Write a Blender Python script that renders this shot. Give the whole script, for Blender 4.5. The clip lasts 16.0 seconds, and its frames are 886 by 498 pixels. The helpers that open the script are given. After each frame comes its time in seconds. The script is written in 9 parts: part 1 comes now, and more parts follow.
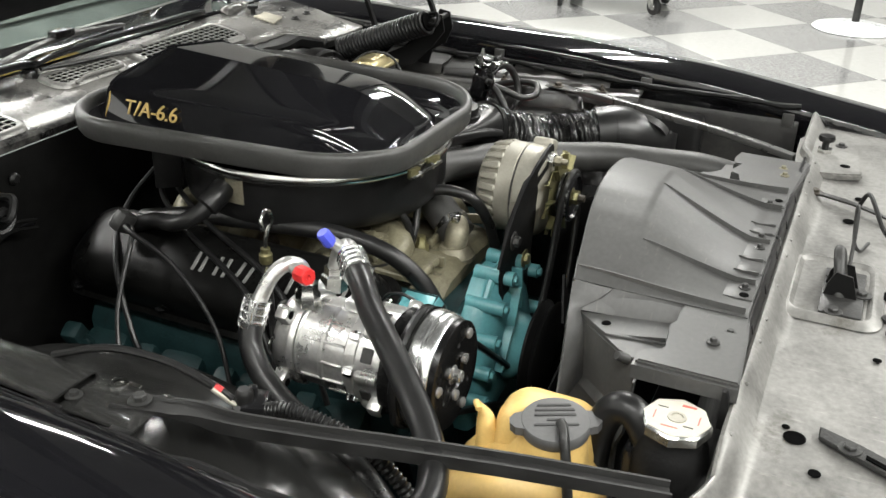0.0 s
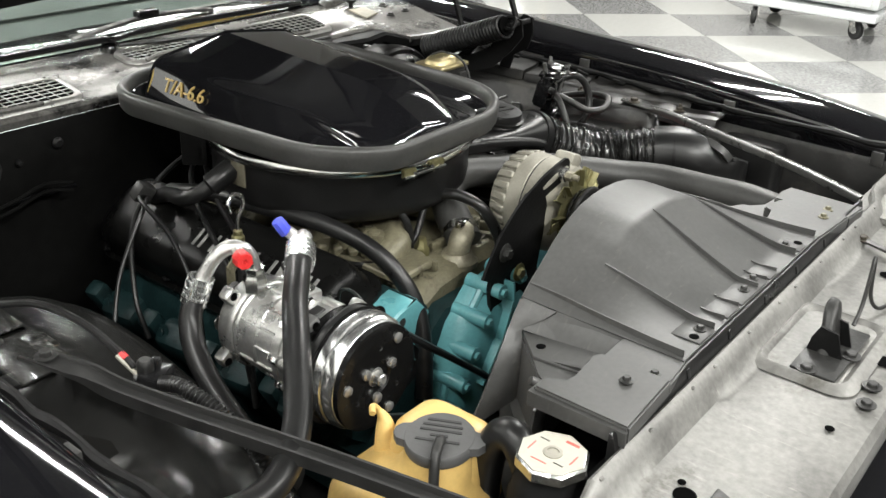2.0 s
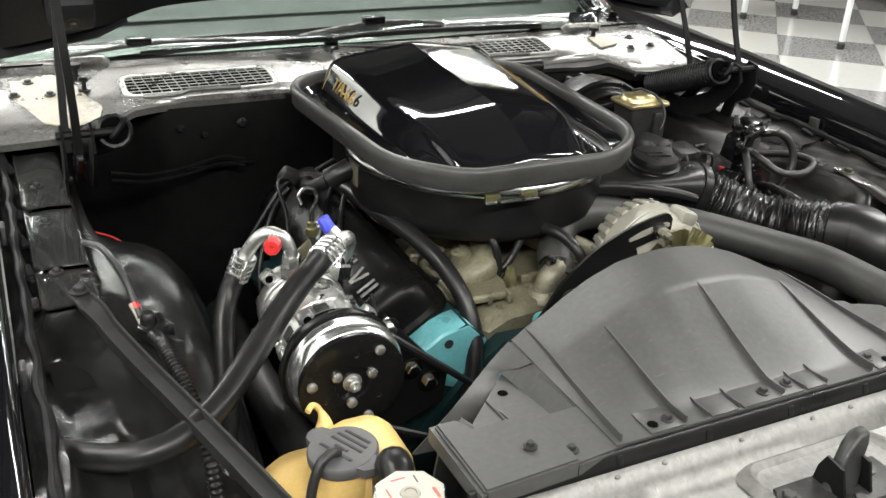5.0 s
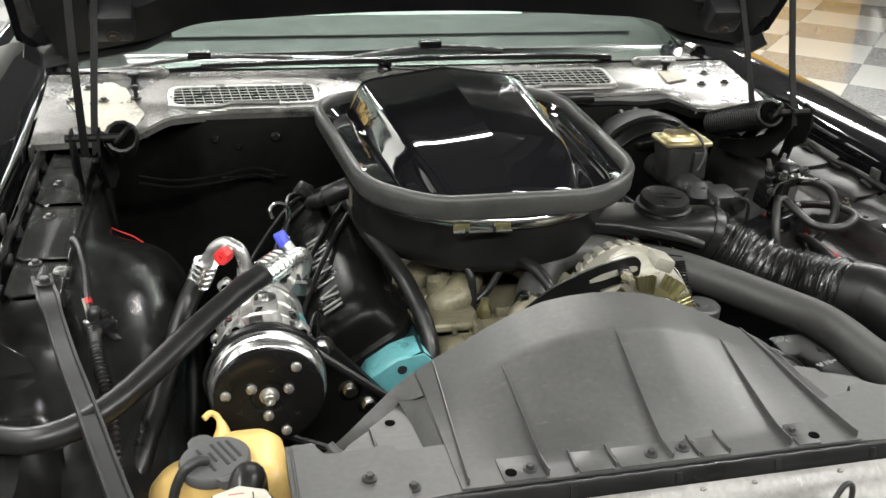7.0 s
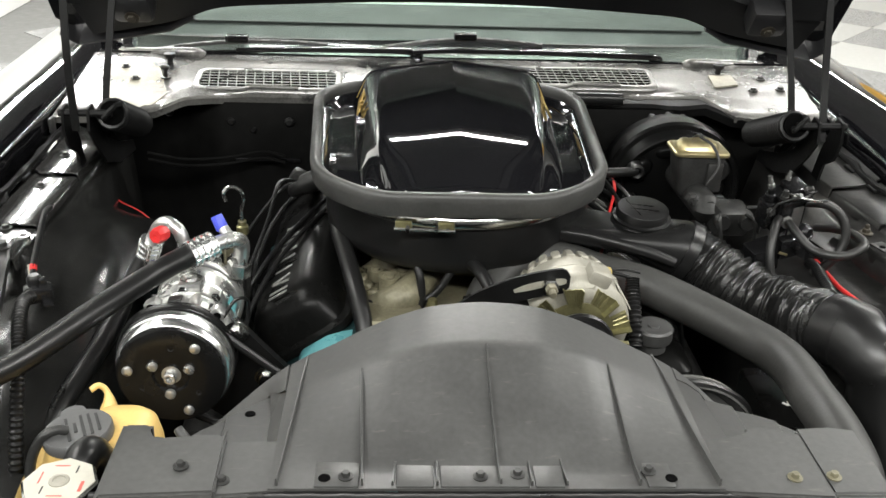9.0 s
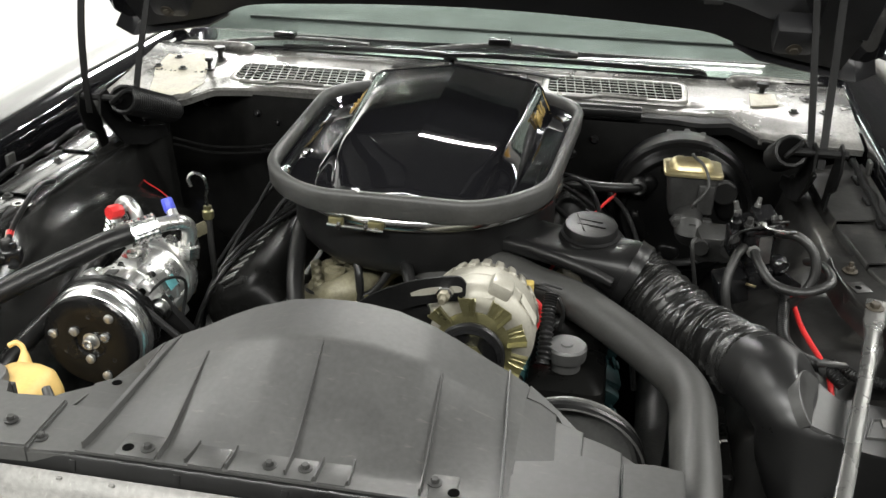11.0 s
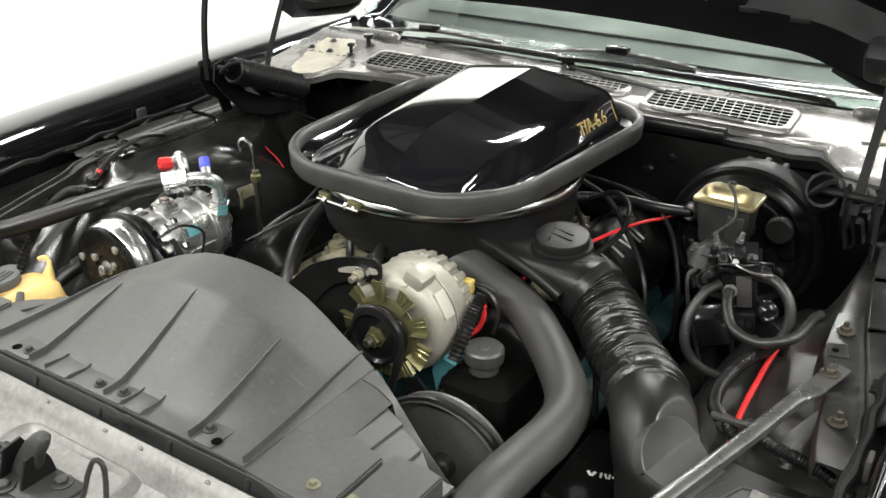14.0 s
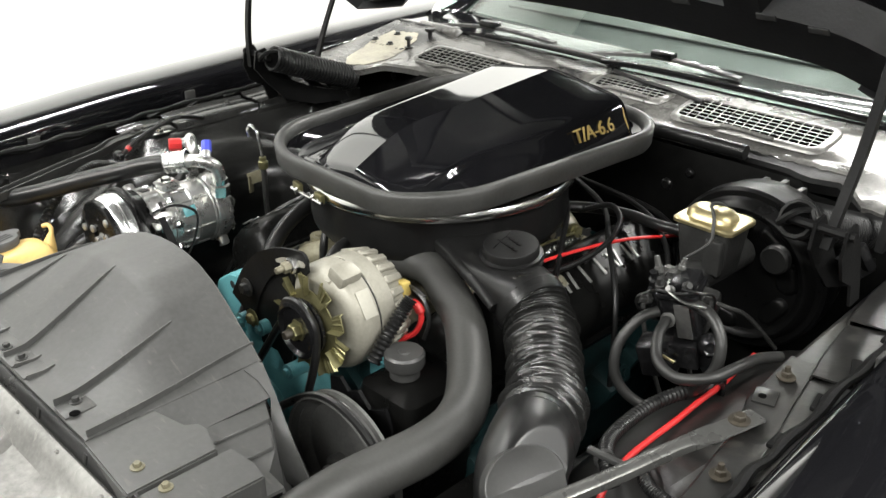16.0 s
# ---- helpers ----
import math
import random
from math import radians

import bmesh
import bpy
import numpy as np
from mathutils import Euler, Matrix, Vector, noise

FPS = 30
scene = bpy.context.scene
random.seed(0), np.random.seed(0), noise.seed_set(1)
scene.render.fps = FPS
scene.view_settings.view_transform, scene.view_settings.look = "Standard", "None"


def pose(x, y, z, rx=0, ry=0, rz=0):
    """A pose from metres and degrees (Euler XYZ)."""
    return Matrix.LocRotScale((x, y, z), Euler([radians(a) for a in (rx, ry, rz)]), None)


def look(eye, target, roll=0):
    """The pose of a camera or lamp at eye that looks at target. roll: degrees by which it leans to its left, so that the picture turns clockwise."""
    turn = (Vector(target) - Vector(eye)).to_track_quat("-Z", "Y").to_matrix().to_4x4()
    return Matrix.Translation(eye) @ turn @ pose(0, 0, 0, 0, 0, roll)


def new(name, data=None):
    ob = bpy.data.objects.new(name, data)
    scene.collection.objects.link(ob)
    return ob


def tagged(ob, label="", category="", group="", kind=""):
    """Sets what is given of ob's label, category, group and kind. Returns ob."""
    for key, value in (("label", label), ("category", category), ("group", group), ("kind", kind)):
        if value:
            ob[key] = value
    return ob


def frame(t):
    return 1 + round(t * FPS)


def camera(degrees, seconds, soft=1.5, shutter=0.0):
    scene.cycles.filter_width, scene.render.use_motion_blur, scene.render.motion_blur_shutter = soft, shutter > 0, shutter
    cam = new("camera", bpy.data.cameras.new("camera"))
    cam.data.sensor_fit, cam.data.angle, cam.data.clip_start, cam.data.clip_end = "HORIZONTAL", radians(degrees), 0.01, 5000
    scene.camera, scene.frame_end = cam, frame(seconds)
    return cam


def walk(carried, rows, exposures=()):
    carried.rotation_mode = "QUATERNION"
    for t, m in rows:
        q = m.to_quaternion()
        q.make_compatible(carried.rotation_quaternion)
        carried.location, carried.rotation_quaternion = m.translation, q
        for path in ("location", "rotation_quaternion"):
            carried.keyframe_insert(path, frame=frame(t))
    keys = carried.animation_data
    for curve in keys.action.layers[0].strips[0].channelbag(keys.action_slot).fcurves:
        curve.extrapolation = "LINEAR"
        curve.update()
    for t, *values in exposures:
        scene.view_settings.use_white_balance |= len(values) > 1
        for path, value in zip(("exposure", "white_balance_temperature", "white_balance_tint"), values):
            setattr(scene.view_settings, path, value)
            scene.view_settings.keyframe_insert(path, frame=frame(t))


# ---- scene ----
cam = camera(50.1, 16.0)
PATH = [
    (0, (-1.18, -0.067, 1.344), (0.461, 0.666, 0.468), 1.6),
    (0.5, (-1.156, -0.124, 1.344), (0.444, 0.705, 0.476), 1.8),
    (1, (-1.116, -0.189, 1.345), (0.424, 0.742, 0.473), 1.9),
    (1.5, (-1.067, -0.252, 1.345), (0.412, 0.77, 0.469), 2.2),
    (2, (-1.017, -0.306, 1.347), (0.41, 0.783, 0.465), 2.4),
    (2.5, (-0.95, -0.361, 1.349), (0.415, 0.802, 0.464), 2.4),
    (3, (-0.893, -0.403, 1.353), (0.377, 0.866, 0.473), 2.7),
    (3.5, (-0.848, -0.437, 1.357), (0.329, 0.935, 0.503), 2.8),
    (4, (-0.8, -0.478, 1.359), (0.261, 0.979, 0.492), 2.9),
    (4.2, (-0.779, -0.498, 1.36), (0.227, 0.995, 0.488), 2.9),
    (6.3, (-0.495, -0.639, 1.365), (0.079, 1.077, 0.514), 2.4),
    (6.5, (-0.469, -0.646, 1.369), (0.075, 1.08, 0.517), 2.4),
    (7, (-0.399, -0.656, 1.373), (0.052, 1.103, 0.534), 2.3),
    (7.5, (-0.318, -0.664, 1.373), (0.027, 1.114, 0.524), 2.3),
    (8, (-0.239, -0.669, 1.376), (0.02, 1.118, 0.517), 2.2),
    (8.2, (-0.211, -0.669, 1.377), (0.02, 1.119, 0.512), 2.2),
    (10.3, (0.127, -0.669, 1.388), (-0.046, 1.125, 0.522), 1.5),
    (10.5, (0.163, -0.666, 1.39), (-0.049, 1.128, 0.533), 1.5),
    (11, (0.262, -0.654, 1.392), (-0.055, 1.118, 0.521), 1.2),
    (11.5, (0.353, -0.638, 1.392), (-0.065, 1.11, 0.514), 1.0),
    (12, (0.449, -0.621, 1.394), (-0.098, 1.093, 0.52), 0.7),
    (12.5, (0.541, -0.598, 1.393), (-0.14, 1.07, 0.524), 0.6),
    (13, (0.617, -0.563, 1.392), (-0.18, 1.054, 0.526), 0.5),
    (13.5, (0.68, -0.532, 1.391), (-0.217, 1.034, 0.528), 0.4),
    (14, (0.748, -0.496, 1.391), (-0.238, 1.012, 0.523), 0.2),
    (14.5, (0.805, -0.461, 1.39), (-0.249, 0.996, 0.515), 0.1),
    (15, (0.865, -0.413, 1.388), (-0.296, 0.97, 0.528), -0.0),
    (15.5, (0.924, -0.346, 1.388), (-0.318, 0.967, 0.532), -0.2),
    (16, (0.976, -0.273, 1.386), (-0.312, 0.982, 0.51), -0.4),
]
walk(cam, [(t, look(eye, target, roll)) for t, eye, target, roll in PATH], [(0, 0.68), (1, 0.66), (2, 0.61), (3.5, 0.58), (6.5, 0.64), (8, 0.63), (10.5, 0.58), (12, 0.59), (14, 0.71), (16, 0.79)])

# ---- world and lights ----
world = bpy.data.worlds.new("room_air")
scene.world = world
world.use_nodes = True
world.node_tree.nodes["Background"].inputs[0].default_value = (0.75, 0.8, 0.85, 1)
world.node_tree.nodes["Background"].inputs[1].default_value = 0.03


def tube_lamp(x, y, z, length, width, watts, turn=0.0):
    data = bpy.data.lights.new("tube_light", "AREA")
    data.shape, data.size, data.size_y, data.energy = "RECTANGLE", length, width, watts
    data.color = (1.0, 0.995, 0.955)
    ob = new("tube_light", data)
    ob.matrix_world = pose(x, y, z, 0, 0, turn)
    return ob


# rows of twin-tube fixtures under the ceiling: (x, y, turn, watts for each tube)
# all unseen; apart from (0.1, 3.3), added to brighten bay, wall and floor
FIXTURES = [(-1.8, 0.5, 90, 24), (-0.9, -2.1, 0, 54), (1.9, -2.0, 0, 48), (2.7, 0.9, 0, 40), (0.1, 3.3, 0, 62), (3.1, 3.9, 0, 40), (-2.0, 5.2, 90, 60), (4.6, -1.2, 0, 26), (5.8, 2.4, 0, 28), (8.6, 2.4, 90, 30), (4.4, 8.6, 0, 40)]
LAMP_Z = 3.05
for fx, fy, turn, watts in FIXTURES:
    for side in (-0.11, 0.11):
        ox, oy = (side, 0) if turn == 90 else (0, side)
        tube_lamp(fx + ox, fy + oy, LAMP_Z, 2.3, 0.04, watts, turn)

# ---- materials ----
def material(name, color, rough=0.5, metal=0.0, vary=0.25, scale=18.0, fine=220.0, bump=0.15, coat=0.0, second=None, patch=0.0, spec=0.5, rough_vary=0.12, island=0.0, scuff=None):
    """A procedural surface: coarse and fine colour variation, gloss variation, relief, optional second colour in patches."""
    m = bpy.data.materials.new(name)
    m.use_nodes = True
    nt = m.node_tree
    n, l = nt.nodes, nt.links
    p = n["Principled BSDF"]
    p.inputs["Metallic"].default_value = metal
    p.inputs["Specular IOR Level"].default_value = spec
    p.inputs["Coat Weight"].default_value = coat
    p.inputs["Coat Roughness"].default_value = 0.04
    tc = n.new("ShaderNodeTexCoord")
    big = n.new("ShaderNodeTexNoise")
    big.inputs["Scale"].default_value, big.inputs["Detail"].default_value, big.inputs["Roughness"].default_value = scale, 5, 0.6
    small = n.new("ShaderNodeTexNoise")
    small.inputs["Scale"].default_value, small.inputs["Detail"].default_value = fine, 3
    l.new(tc.outputs["Object"], big.inputs["Vector"])
    l.new(tc.outputs["Object"], small.inputs["Vector"])
    add = n.new("ShaderNodeMath")
    add.operation = "MULTIPLY_ADD"
    l.new(small.outputs["Fac"], add.inputs[0])
    add.inputs[1].default_value = 0.5
    l.new(big.outputs["Fac"], add.inputs[2])
    ramp = n.new("ShaderNodeMapRange")
    ramp.inputs["From Min"].default_value, ramp.inputs["From Max"].default_value = 0.45, 1.05
    ramp.inputs["To Min"].default_value, ramp.inputs["To Max"].default_value = 1 - vary, 1 + vary
    l.new(add.outputs[0], ramp.inputs["Value"])
    mul = n.new("ShaderNodeVectorMath")
    mul.operation = "SCALE"
    mul.inputs[0].default_value = color
    l.new(ramp.outputs[0], mul.inputs["Scale"])
    out = mul.outputs[0]
    if second:
        pn = n.new("ShaderNodeTexNoise")
        pn.inputs["Scale"].default_value, pn.inputs["Detail"].default_value, pn.inputs["Roughness"].default_value = scale * 0.55, 8, 0.7
        l.new(tc.outputs["Object"], pn.inputs["Vector"])
        pr = n.new("ShaderNodeMapRange")
        pr.inputs["From Min"].default_value, pr.inputs["From Max"].default_value = 0.66 - patch, 0.74 - patch
        l.new(pn.outputs["Fac"], pr.inputs["Value"])
        mix = n.new("ShaderNodeMix")
        mix.data_type = "RGBA"
        l.new(pr.outputs[0], mix.inputs["Factor"])
        l.new(out, mix.inputs["A"])
        mix.inputs["B"].default_value = (*second, 1)
        out = mix.outputs["Result"]
    if scuff:
        # thin pale scratches and dust, drawn out one way
        tint, amount, across = scuff
        mp = n.new("ShaderNodeMapping")
        mp.inputs["Rotation"].default_value = (0.3, 0.2, 0.9)
        mp.inputs["Scale"].default_value = across
        l.new(tc.outputs["Object"], mp.inputs["Vector"])
        sn = n.new("ShaderNodeTexNoise")
        sn.inputs["Scale"].default_value, sn.inputs["Detail"].default_value, sn.inputs["Roughness"].default_value = 1.0, 6, 0.65
        l.new(mp.outputs[0], sn.inputs["Vector"])
        sr = n.new("ShaderNodeMapRange")
        sr.inputs["From Min"].default_value, sr.inputs["From Max"].default_value = 0.60, 0.72
        sr.inputs["To Max"].default_value = amount
        l.new(sn.outputs["Fac"], sr.inputs["Value"])
        sm = n.new("ShaderNodeMix")
        sm.data_type = "RGBA"
        l.new(sr.outputs[0], sm.inputs["Factor"])
        l.new(out, sm.inputs["A"])
        sm.inputs["B"].default_value = (*tint, 1)
        out = sm.outputs["Result"]
    if island:
        oi = n.new("ShaderNodeObjectInfo")
        ir = n.new("ShaderNodeMapRange")
        ir.inputs["To Min"].default_value, ir.inputs["To Max"].default_value = 1 - island, 1 + island
        l.new(oi.outputs["Random"], ir.inputs["Value"])
        im = n.new("ShaderNodeVectorMath")
        im.operation = "SCALE"
        l.new(out, im.inputs[0])
        l.new(ir.outputs[0], im.inputs["Scale"])
        out = im.outputs[0]
    l.new(out, p.inputs["Base Color"])
    rr = n.new("ShaderNodeMapRange")
    rr.inputs["From Min"].default_value, rr.inputs["From Max"].default_value = 0.3, 0.7
    rr.inputs["To Min"].default_value, rr.inputs["To Max"].default_value = max(0.02, rough - rough_vary * rough * 2), min(1, rough + rough_vary * rough * 2)
    l.new(big.outputs["Fac"], rr.inputs["Value"])
    l.new(rr.outputs[0], p.inputs["Roughness"])
    if bump:
        b = n.new("ShaderNodeBump")
        b.inputs["Strength"].default_value, b.inputs["Distance"].default_value = bump, 0.002
        l.new(add.outputs[0], b.inputs["Height"])
        l.new(b.outputs[0], p.inputs["Normal"])
    return m


PAINT = material("black_gloss_paint", (0.006, 0.006, 0.007), 0.06, vary=0.1, bump=0.0, coat=0.6, rough_vary=0.05)
DARK = material("black_chassis_paint", (0.006, 0.006, 0.006), 0.5, vary=0.4, scale=9, bump=0.35, second=(0.01, 0.01, 0.0095), patch=0.0, spec=0.14)
DARK_GLOSS = material("black_inner_panel_paint", (0.008, 0.008, 0.0085), 0.2, vary=0.3, scale=9, fine=90, bump=0.22, second=(0.02, 0.02, 0.019), patch=0.0, spec=0.45)
BRACE = material("scuffed_brace_steel", (0.13, 0.13, 0.125), 0.30, metal=0.6, vary=0.15, scale=25, bump=0.05)
SOUTH = material("dark_unseen_wall", (0.1, 0.1, 0.1), 0.6, vary=0.04, scale=3, bump=0.05)
COVER = material("black_satin_cover_paint", (0.0045, 0.0045, 0.0043), 0.3, vary=0.2, bump=0.04, spec=0.09)
DUSTY = material("dusty_black_panel_paint", (0.011, 0.011, 0.0105), 0.2, vary=0.45, scale=7, fine=34, bump=0.7, second=(0.022, 0.021, 0.02), patch=0.03, spec=0.6)
FIREWALL = material("flat_black_firewall_paint", (0.0055, 0.0055, 0.0053), 0.6, vary=0.5, scale=7, fine=50, bump=0.6, second=(0.011, 0.011, 0.0155), patch=0.03, spec=0.03)
POLISH = material("polished_pulley_steel", (0.8, 0.81, 0.8), 0.2, metal=0.95, vary=0.04, scale=30, bump=0.0)
HOSE_DARK = material("grey_black_hose_rubber", (0.015, 0.015, 0.0145), 0.4, vary=0.2, bump=0.1)
BRACE_DARK = material("dark_brace_paint", (0.012, 0.012, 0.0115), 0.55, vary=0.3, scale=30, bump=0.15)
PULLEY = material("dull_pulley_steel", (0.14, 0.14, 0.135), 0.36, metal=0.6, vary=0.3, scale=20, bump=0.15)
NECK = material("dirty_cast_neck", (0.2, 0.185, 0.135), 0.45, metal=0.4, vary=0.35, scale=25, bump=0.4, second=(0.12, 0.105, 0.075), patch=0.03)
GRIMY = material("dusty_grimy_black_paint", (0.016, 0.0157, 0.015), 0.36, vary=0.5, scale=9, fine=70, bump=0.4, second=(0.05, 0.048, 0.043), patch=0.09, spec=0.6)
SATIN = material("black_satin_clutch_paint", (0.006, 0.006, 0.006), 0.25, vary=0.15, bump=0.05, spec=0.3)
DASH_TOP = material("grey_dash_pad", (0.05, 0.052, 0.05), 0.6, vary=0.15, scale=8)
HOOD_IN = material("black_hood_lining_paint", (0.014, 0.014, 0.015), 0.42, vary=0.3, bump=0.25)
GREY = material("worn_grey_panel_paint", (0.185, 0.182, 0.172), 0.46, metal=0.4, vary=0.45, scale=11, fine=140, bump=0.4, second=(0.085, 0.08, 0.068), patch=0.075, spec=0.5, scuff=((0.32, 0.31, 0.29), 0.55, (160, 25, 60)))
LEDGE = material("wrinkled_gloss_black_paint", (0.024, 0.024, 0.023), 0.2, vary=0.4, scale=12, fine=45, bump=0.5, coat=0.5, second=(0.035, 0.034, 0.031), patch=0.04, spec=0.6)
COWL = material("cowl_overspray_paint", (0.158, 0.155, 0.146), 0.25, metal=0.3, vary=0.45, scale=6, bump=0.25, second=(0.022, 0.022, 0.022), patch=0.17)
CREAM = material("bare_primer_patch", (0.31, 0.29, 0.23), 0.5, vary=0.35, scale=30, second=(0.15, 0.14, 0.12), patch=0.08)
SHROUD = material("dark_grey_moulded_plastic", (0.05, 0.05, 0.0485), 0.45, vary=0.3, scale=5, fine=160, bump=0.10, second=(0.042, 0.042, 0.041), patch=0.04, rough_vary=0.1, spec=0.5, scuff=((0.11, 0.105, 0.095), 0.5, (30, 140, 30)))
PLASTIC = material("black_duct_plastic", (0.008, 0.008, 0.008), 0.34, vary=0.2, bump=0.08, spec=0.28)
SEAL = material("dusty_grey_seal_rubber", (0.042, 0.042, 0.04), 0.45, vary=0.3, scale=24, bump=0.25, second=(0.09, 0.09, 0.085), patch=0.0)
RUBBER = material("black_hose_rubber", (0.009, 0.009, 0.009), 0.34, vary=0.25, bump=0.12, spec=0.35)
HOSE_GREY = material("faded_hose_rubber", (0.033, 0.033, 0.031), 0.5, vary=0.35, scale=10, bump=0.15)
DUCT = material("wrinkled_black_duct_film", (0.010, 0.010, 0.0097), 0.25, vary=0.3, bump=0.12, spec=0.5)
HOUSING = material("black_air_cleaner_paint", (0.008, 0.008, 0.008), 0.4, vary=0.2, bump=0.15, spec=0.25)
ALU = material("cast_aluminium", (0.56, 0.56, 0.545), 0.3, metal=0.85, vary=0.22, scale=30, bump=0.4)
STEEL = material("zinc_plated_steel", (0.6, 0.6, 0.58), 0.22, metal=1.0, vary=0.15, bump=0.1)
CHROME = material("bright_plated_metal", (0.8, 0.8, 0.8), 0.12, metal=1.0, vary=0.05, bump=0.0)
RUST = material("rusty_bolt_steel", (0.045, 0.038, 0.028), 0.55, metal=0.3, vary=0.4, scale=60, bump=0.3)
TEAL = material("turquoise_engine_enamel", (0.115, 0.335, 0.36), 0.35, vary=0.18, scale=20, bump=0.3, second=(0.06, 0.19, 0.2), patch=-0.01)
# grime plus the shade under the hood, both darkened into the turquoise
TEAL_GRIMY_SHADE = material("grimy_shaded_turquoise", (0.009, 0.026, 0.0275), 0.5, vary=0.5, scale=14, bump=0.5, second=(0.007, 0.012, 0.012), patch=0.08, spec=0.25)
ALT = material("warm_grey_alternator_casting", (0.30, 0.287, 0.242), 0.45, metal=0.25, vary=0.18, scale=25, bump=0.25)
ZINC = material("yellow_zinc_plate", (0.22, 0.205, 0.105), 0.35, metal=0.75, vary=0.3, scale=30, bump=0.15)
INTAKE = material("stained_intake_casting", (0.15, 0.138, 0.09), 0.5, metal=0.2, vary=0.4, scale=22, bump=0.6, second=(0.045, 0.038, 0.024), patch=0.1)
BOTTLE = material("aged_yellow_plastic", (0.64, 0.435, 0.15), 0.45, vary=0.14, scale=10, bump=0.1)
RED = material("red_plastic", (0.55, 0.025, 0.025), 0.4, vary=0.1)
BLUE = material("blue_plastic", (0.06, 0.08, 0.55), 0.4, vary=0.1)
WHITE_LABEL = material("white_paper_label", (0.4, 0.385, 0.33), 0.5, vary=0.1)
YELLOW = material("yellow_connector_plastic", (0.46, 0.35, 0.1), 0.45, vary=0.1)
GOLD = material("gold_passivated_lid", (0.46, 0.395, 0.22), 0.33, metal=0.85, vary=0.2, bump=0.12)
CASTIRON = material("dull_grey_cast_iron", (0.032, 0.032, 0.031), 0.42, metal=0.25, vary=0.4, scale=30, bump=0.4, spec=0.35)
DECAL = material("gold_decal_film", (0.42, 0.29, 0.09), 0.4, metal=0.2, vary=0.2, bump=0.0)
LETTER = material("bare_letter_metal", (0.25, 0.25, 0.24), 0.4, metal=0.5, vary=0.2)
WIRE = material("black_wire_insulation", (0.008, 0.008, 0.008), 0.36, vary=0.2, spec=0.4)
CLOTH_GREY = material("grey_printed_cap_plastic", (0.075, 0.075, 0.075), 0.5, vary=0.15)
VENT_BAR = material("worn_grille_metal", (0.2, 0.198, 0.188), 0.32, metal=0.5, vary=0.45, scale=30, bump=0.1, spec=0.5)
PLASTIC_GLOSS = material("black_glossy_moulding", (0.009, 0.009, 0.009), 0.36, vary=0.2, bump=0.06, spec=0.5)
BOOSTER = material("black_satin_booster_paint", (0.004, 0.004, 0.004), 0.34, vary=0.2, bump=0.06, spec=0.16)
# grey cap and clip plastic; on the duct, ceiling light put into the colour
PANEL_GREY = material("grey_plastic_and_lit_duct", (0.038, 0.038, 0.037), 0.4, vary=0.25, bump=0.08, spec=0.5)
# flat near-black for the darkness inside holes, vents and the spring coil
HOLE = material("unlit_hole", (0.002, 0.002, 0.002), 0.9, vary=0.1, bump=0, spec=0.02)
# faded print, and the shade in slots, gaps and small holes as colour
PRINT_GAP_DARK = material("black_print_and_gaps", (0.02, 0.02, 0.02), 0.6, vary=0.1)
PRINT_RED = material("faded_red_print", (0.6, 0.1, 0.08), 0.5, vary=0.1)
WALL = material("white_wall_paint", (0.82, 0.82, 0.8), 0.6, vary=0.03, scale=3, bump=0.05)
CEIL = material("dark_ceiling_paint", (0.055, 0.055, 0.054), 0.7, vary=0.05, scale=3, bump=0.05)
TILE_W = material("polished_white_floor_tile", (0.39, 0.39, 0.372), 0.1, vary=0.06, scale=30, fine=300, bump=0.02, island=0.05)
TILE_G = material("polished_speckled_grey_tile", (0.2, 0.2, 0.198), 0.1, vary=0.6, scale=60, fine=400, bump=0.02, island=0.08)
AMBER = material("amber_yellow_cabinet_paint", (0.8, 0.46, 0.08), 0.35, vary=0.08)
GROUT = material("dark_floor_screed", (0.12, 0.12, 0.115), 0.5, vary=0.2)
TYRE = material("tyre_rubber", (0.02, 0.02, 0.02), 0.6, vary=0.2)
CART = material("white_cart_paint", (0.7, 0.72, 0.72), 0.3, vary=0.05)
DASH = material("black_dash_pad_vinyl", (0.02, 0.02, 0.02), 0.55, vary=0.2)
CABIN = material("pale_cabin_slabs", (0.74, 0.79, 0.75), 0.8, vary=0.1, scale=6)


def glass_material():
    m = bpy.data.materials.new("green_tinted_glass")
    m.use_nodes = True
    n, l = m.node_tree.nodes, m.node_tree.links
    out = n["Material Output"]
    n.remove(n["Principled BSDF"])
    tr, gl, fr, mx = n.new("ShaderNodeBsdfTransparent"), n.new("ShaderNodeBsdfGlossy"), n.new("ShaderNodeLayerWeight"), n.new("ShaderNodeMixShader")
    tr.inputs["Color"].default_value = (0.87, 0.95, 0.915, 1)
    gl.inputs["Roughness"].default_value = 0.03
    fr.inputs["Blend"].default_value = 0.18
    l.new(fr.outputs["Facing"], mx.inputs[0])
    l.new(tr.outputs[0], mx.inputs[1])
    l.new(gl.outputs[0], mx.inputs[2])
    l.new(mx.outputs[0], out.inputs["Surface"])
    return m


GLASS = glass_material()


# ---- mesh helpers ----
def thing(name, label, category, at=(0, 0, 0), group="", kind=""):
    ob = new(name)
    ob.empty_display_size = 0.05
    ob.location = at
    return tagged(ob, label, category, group, kind)


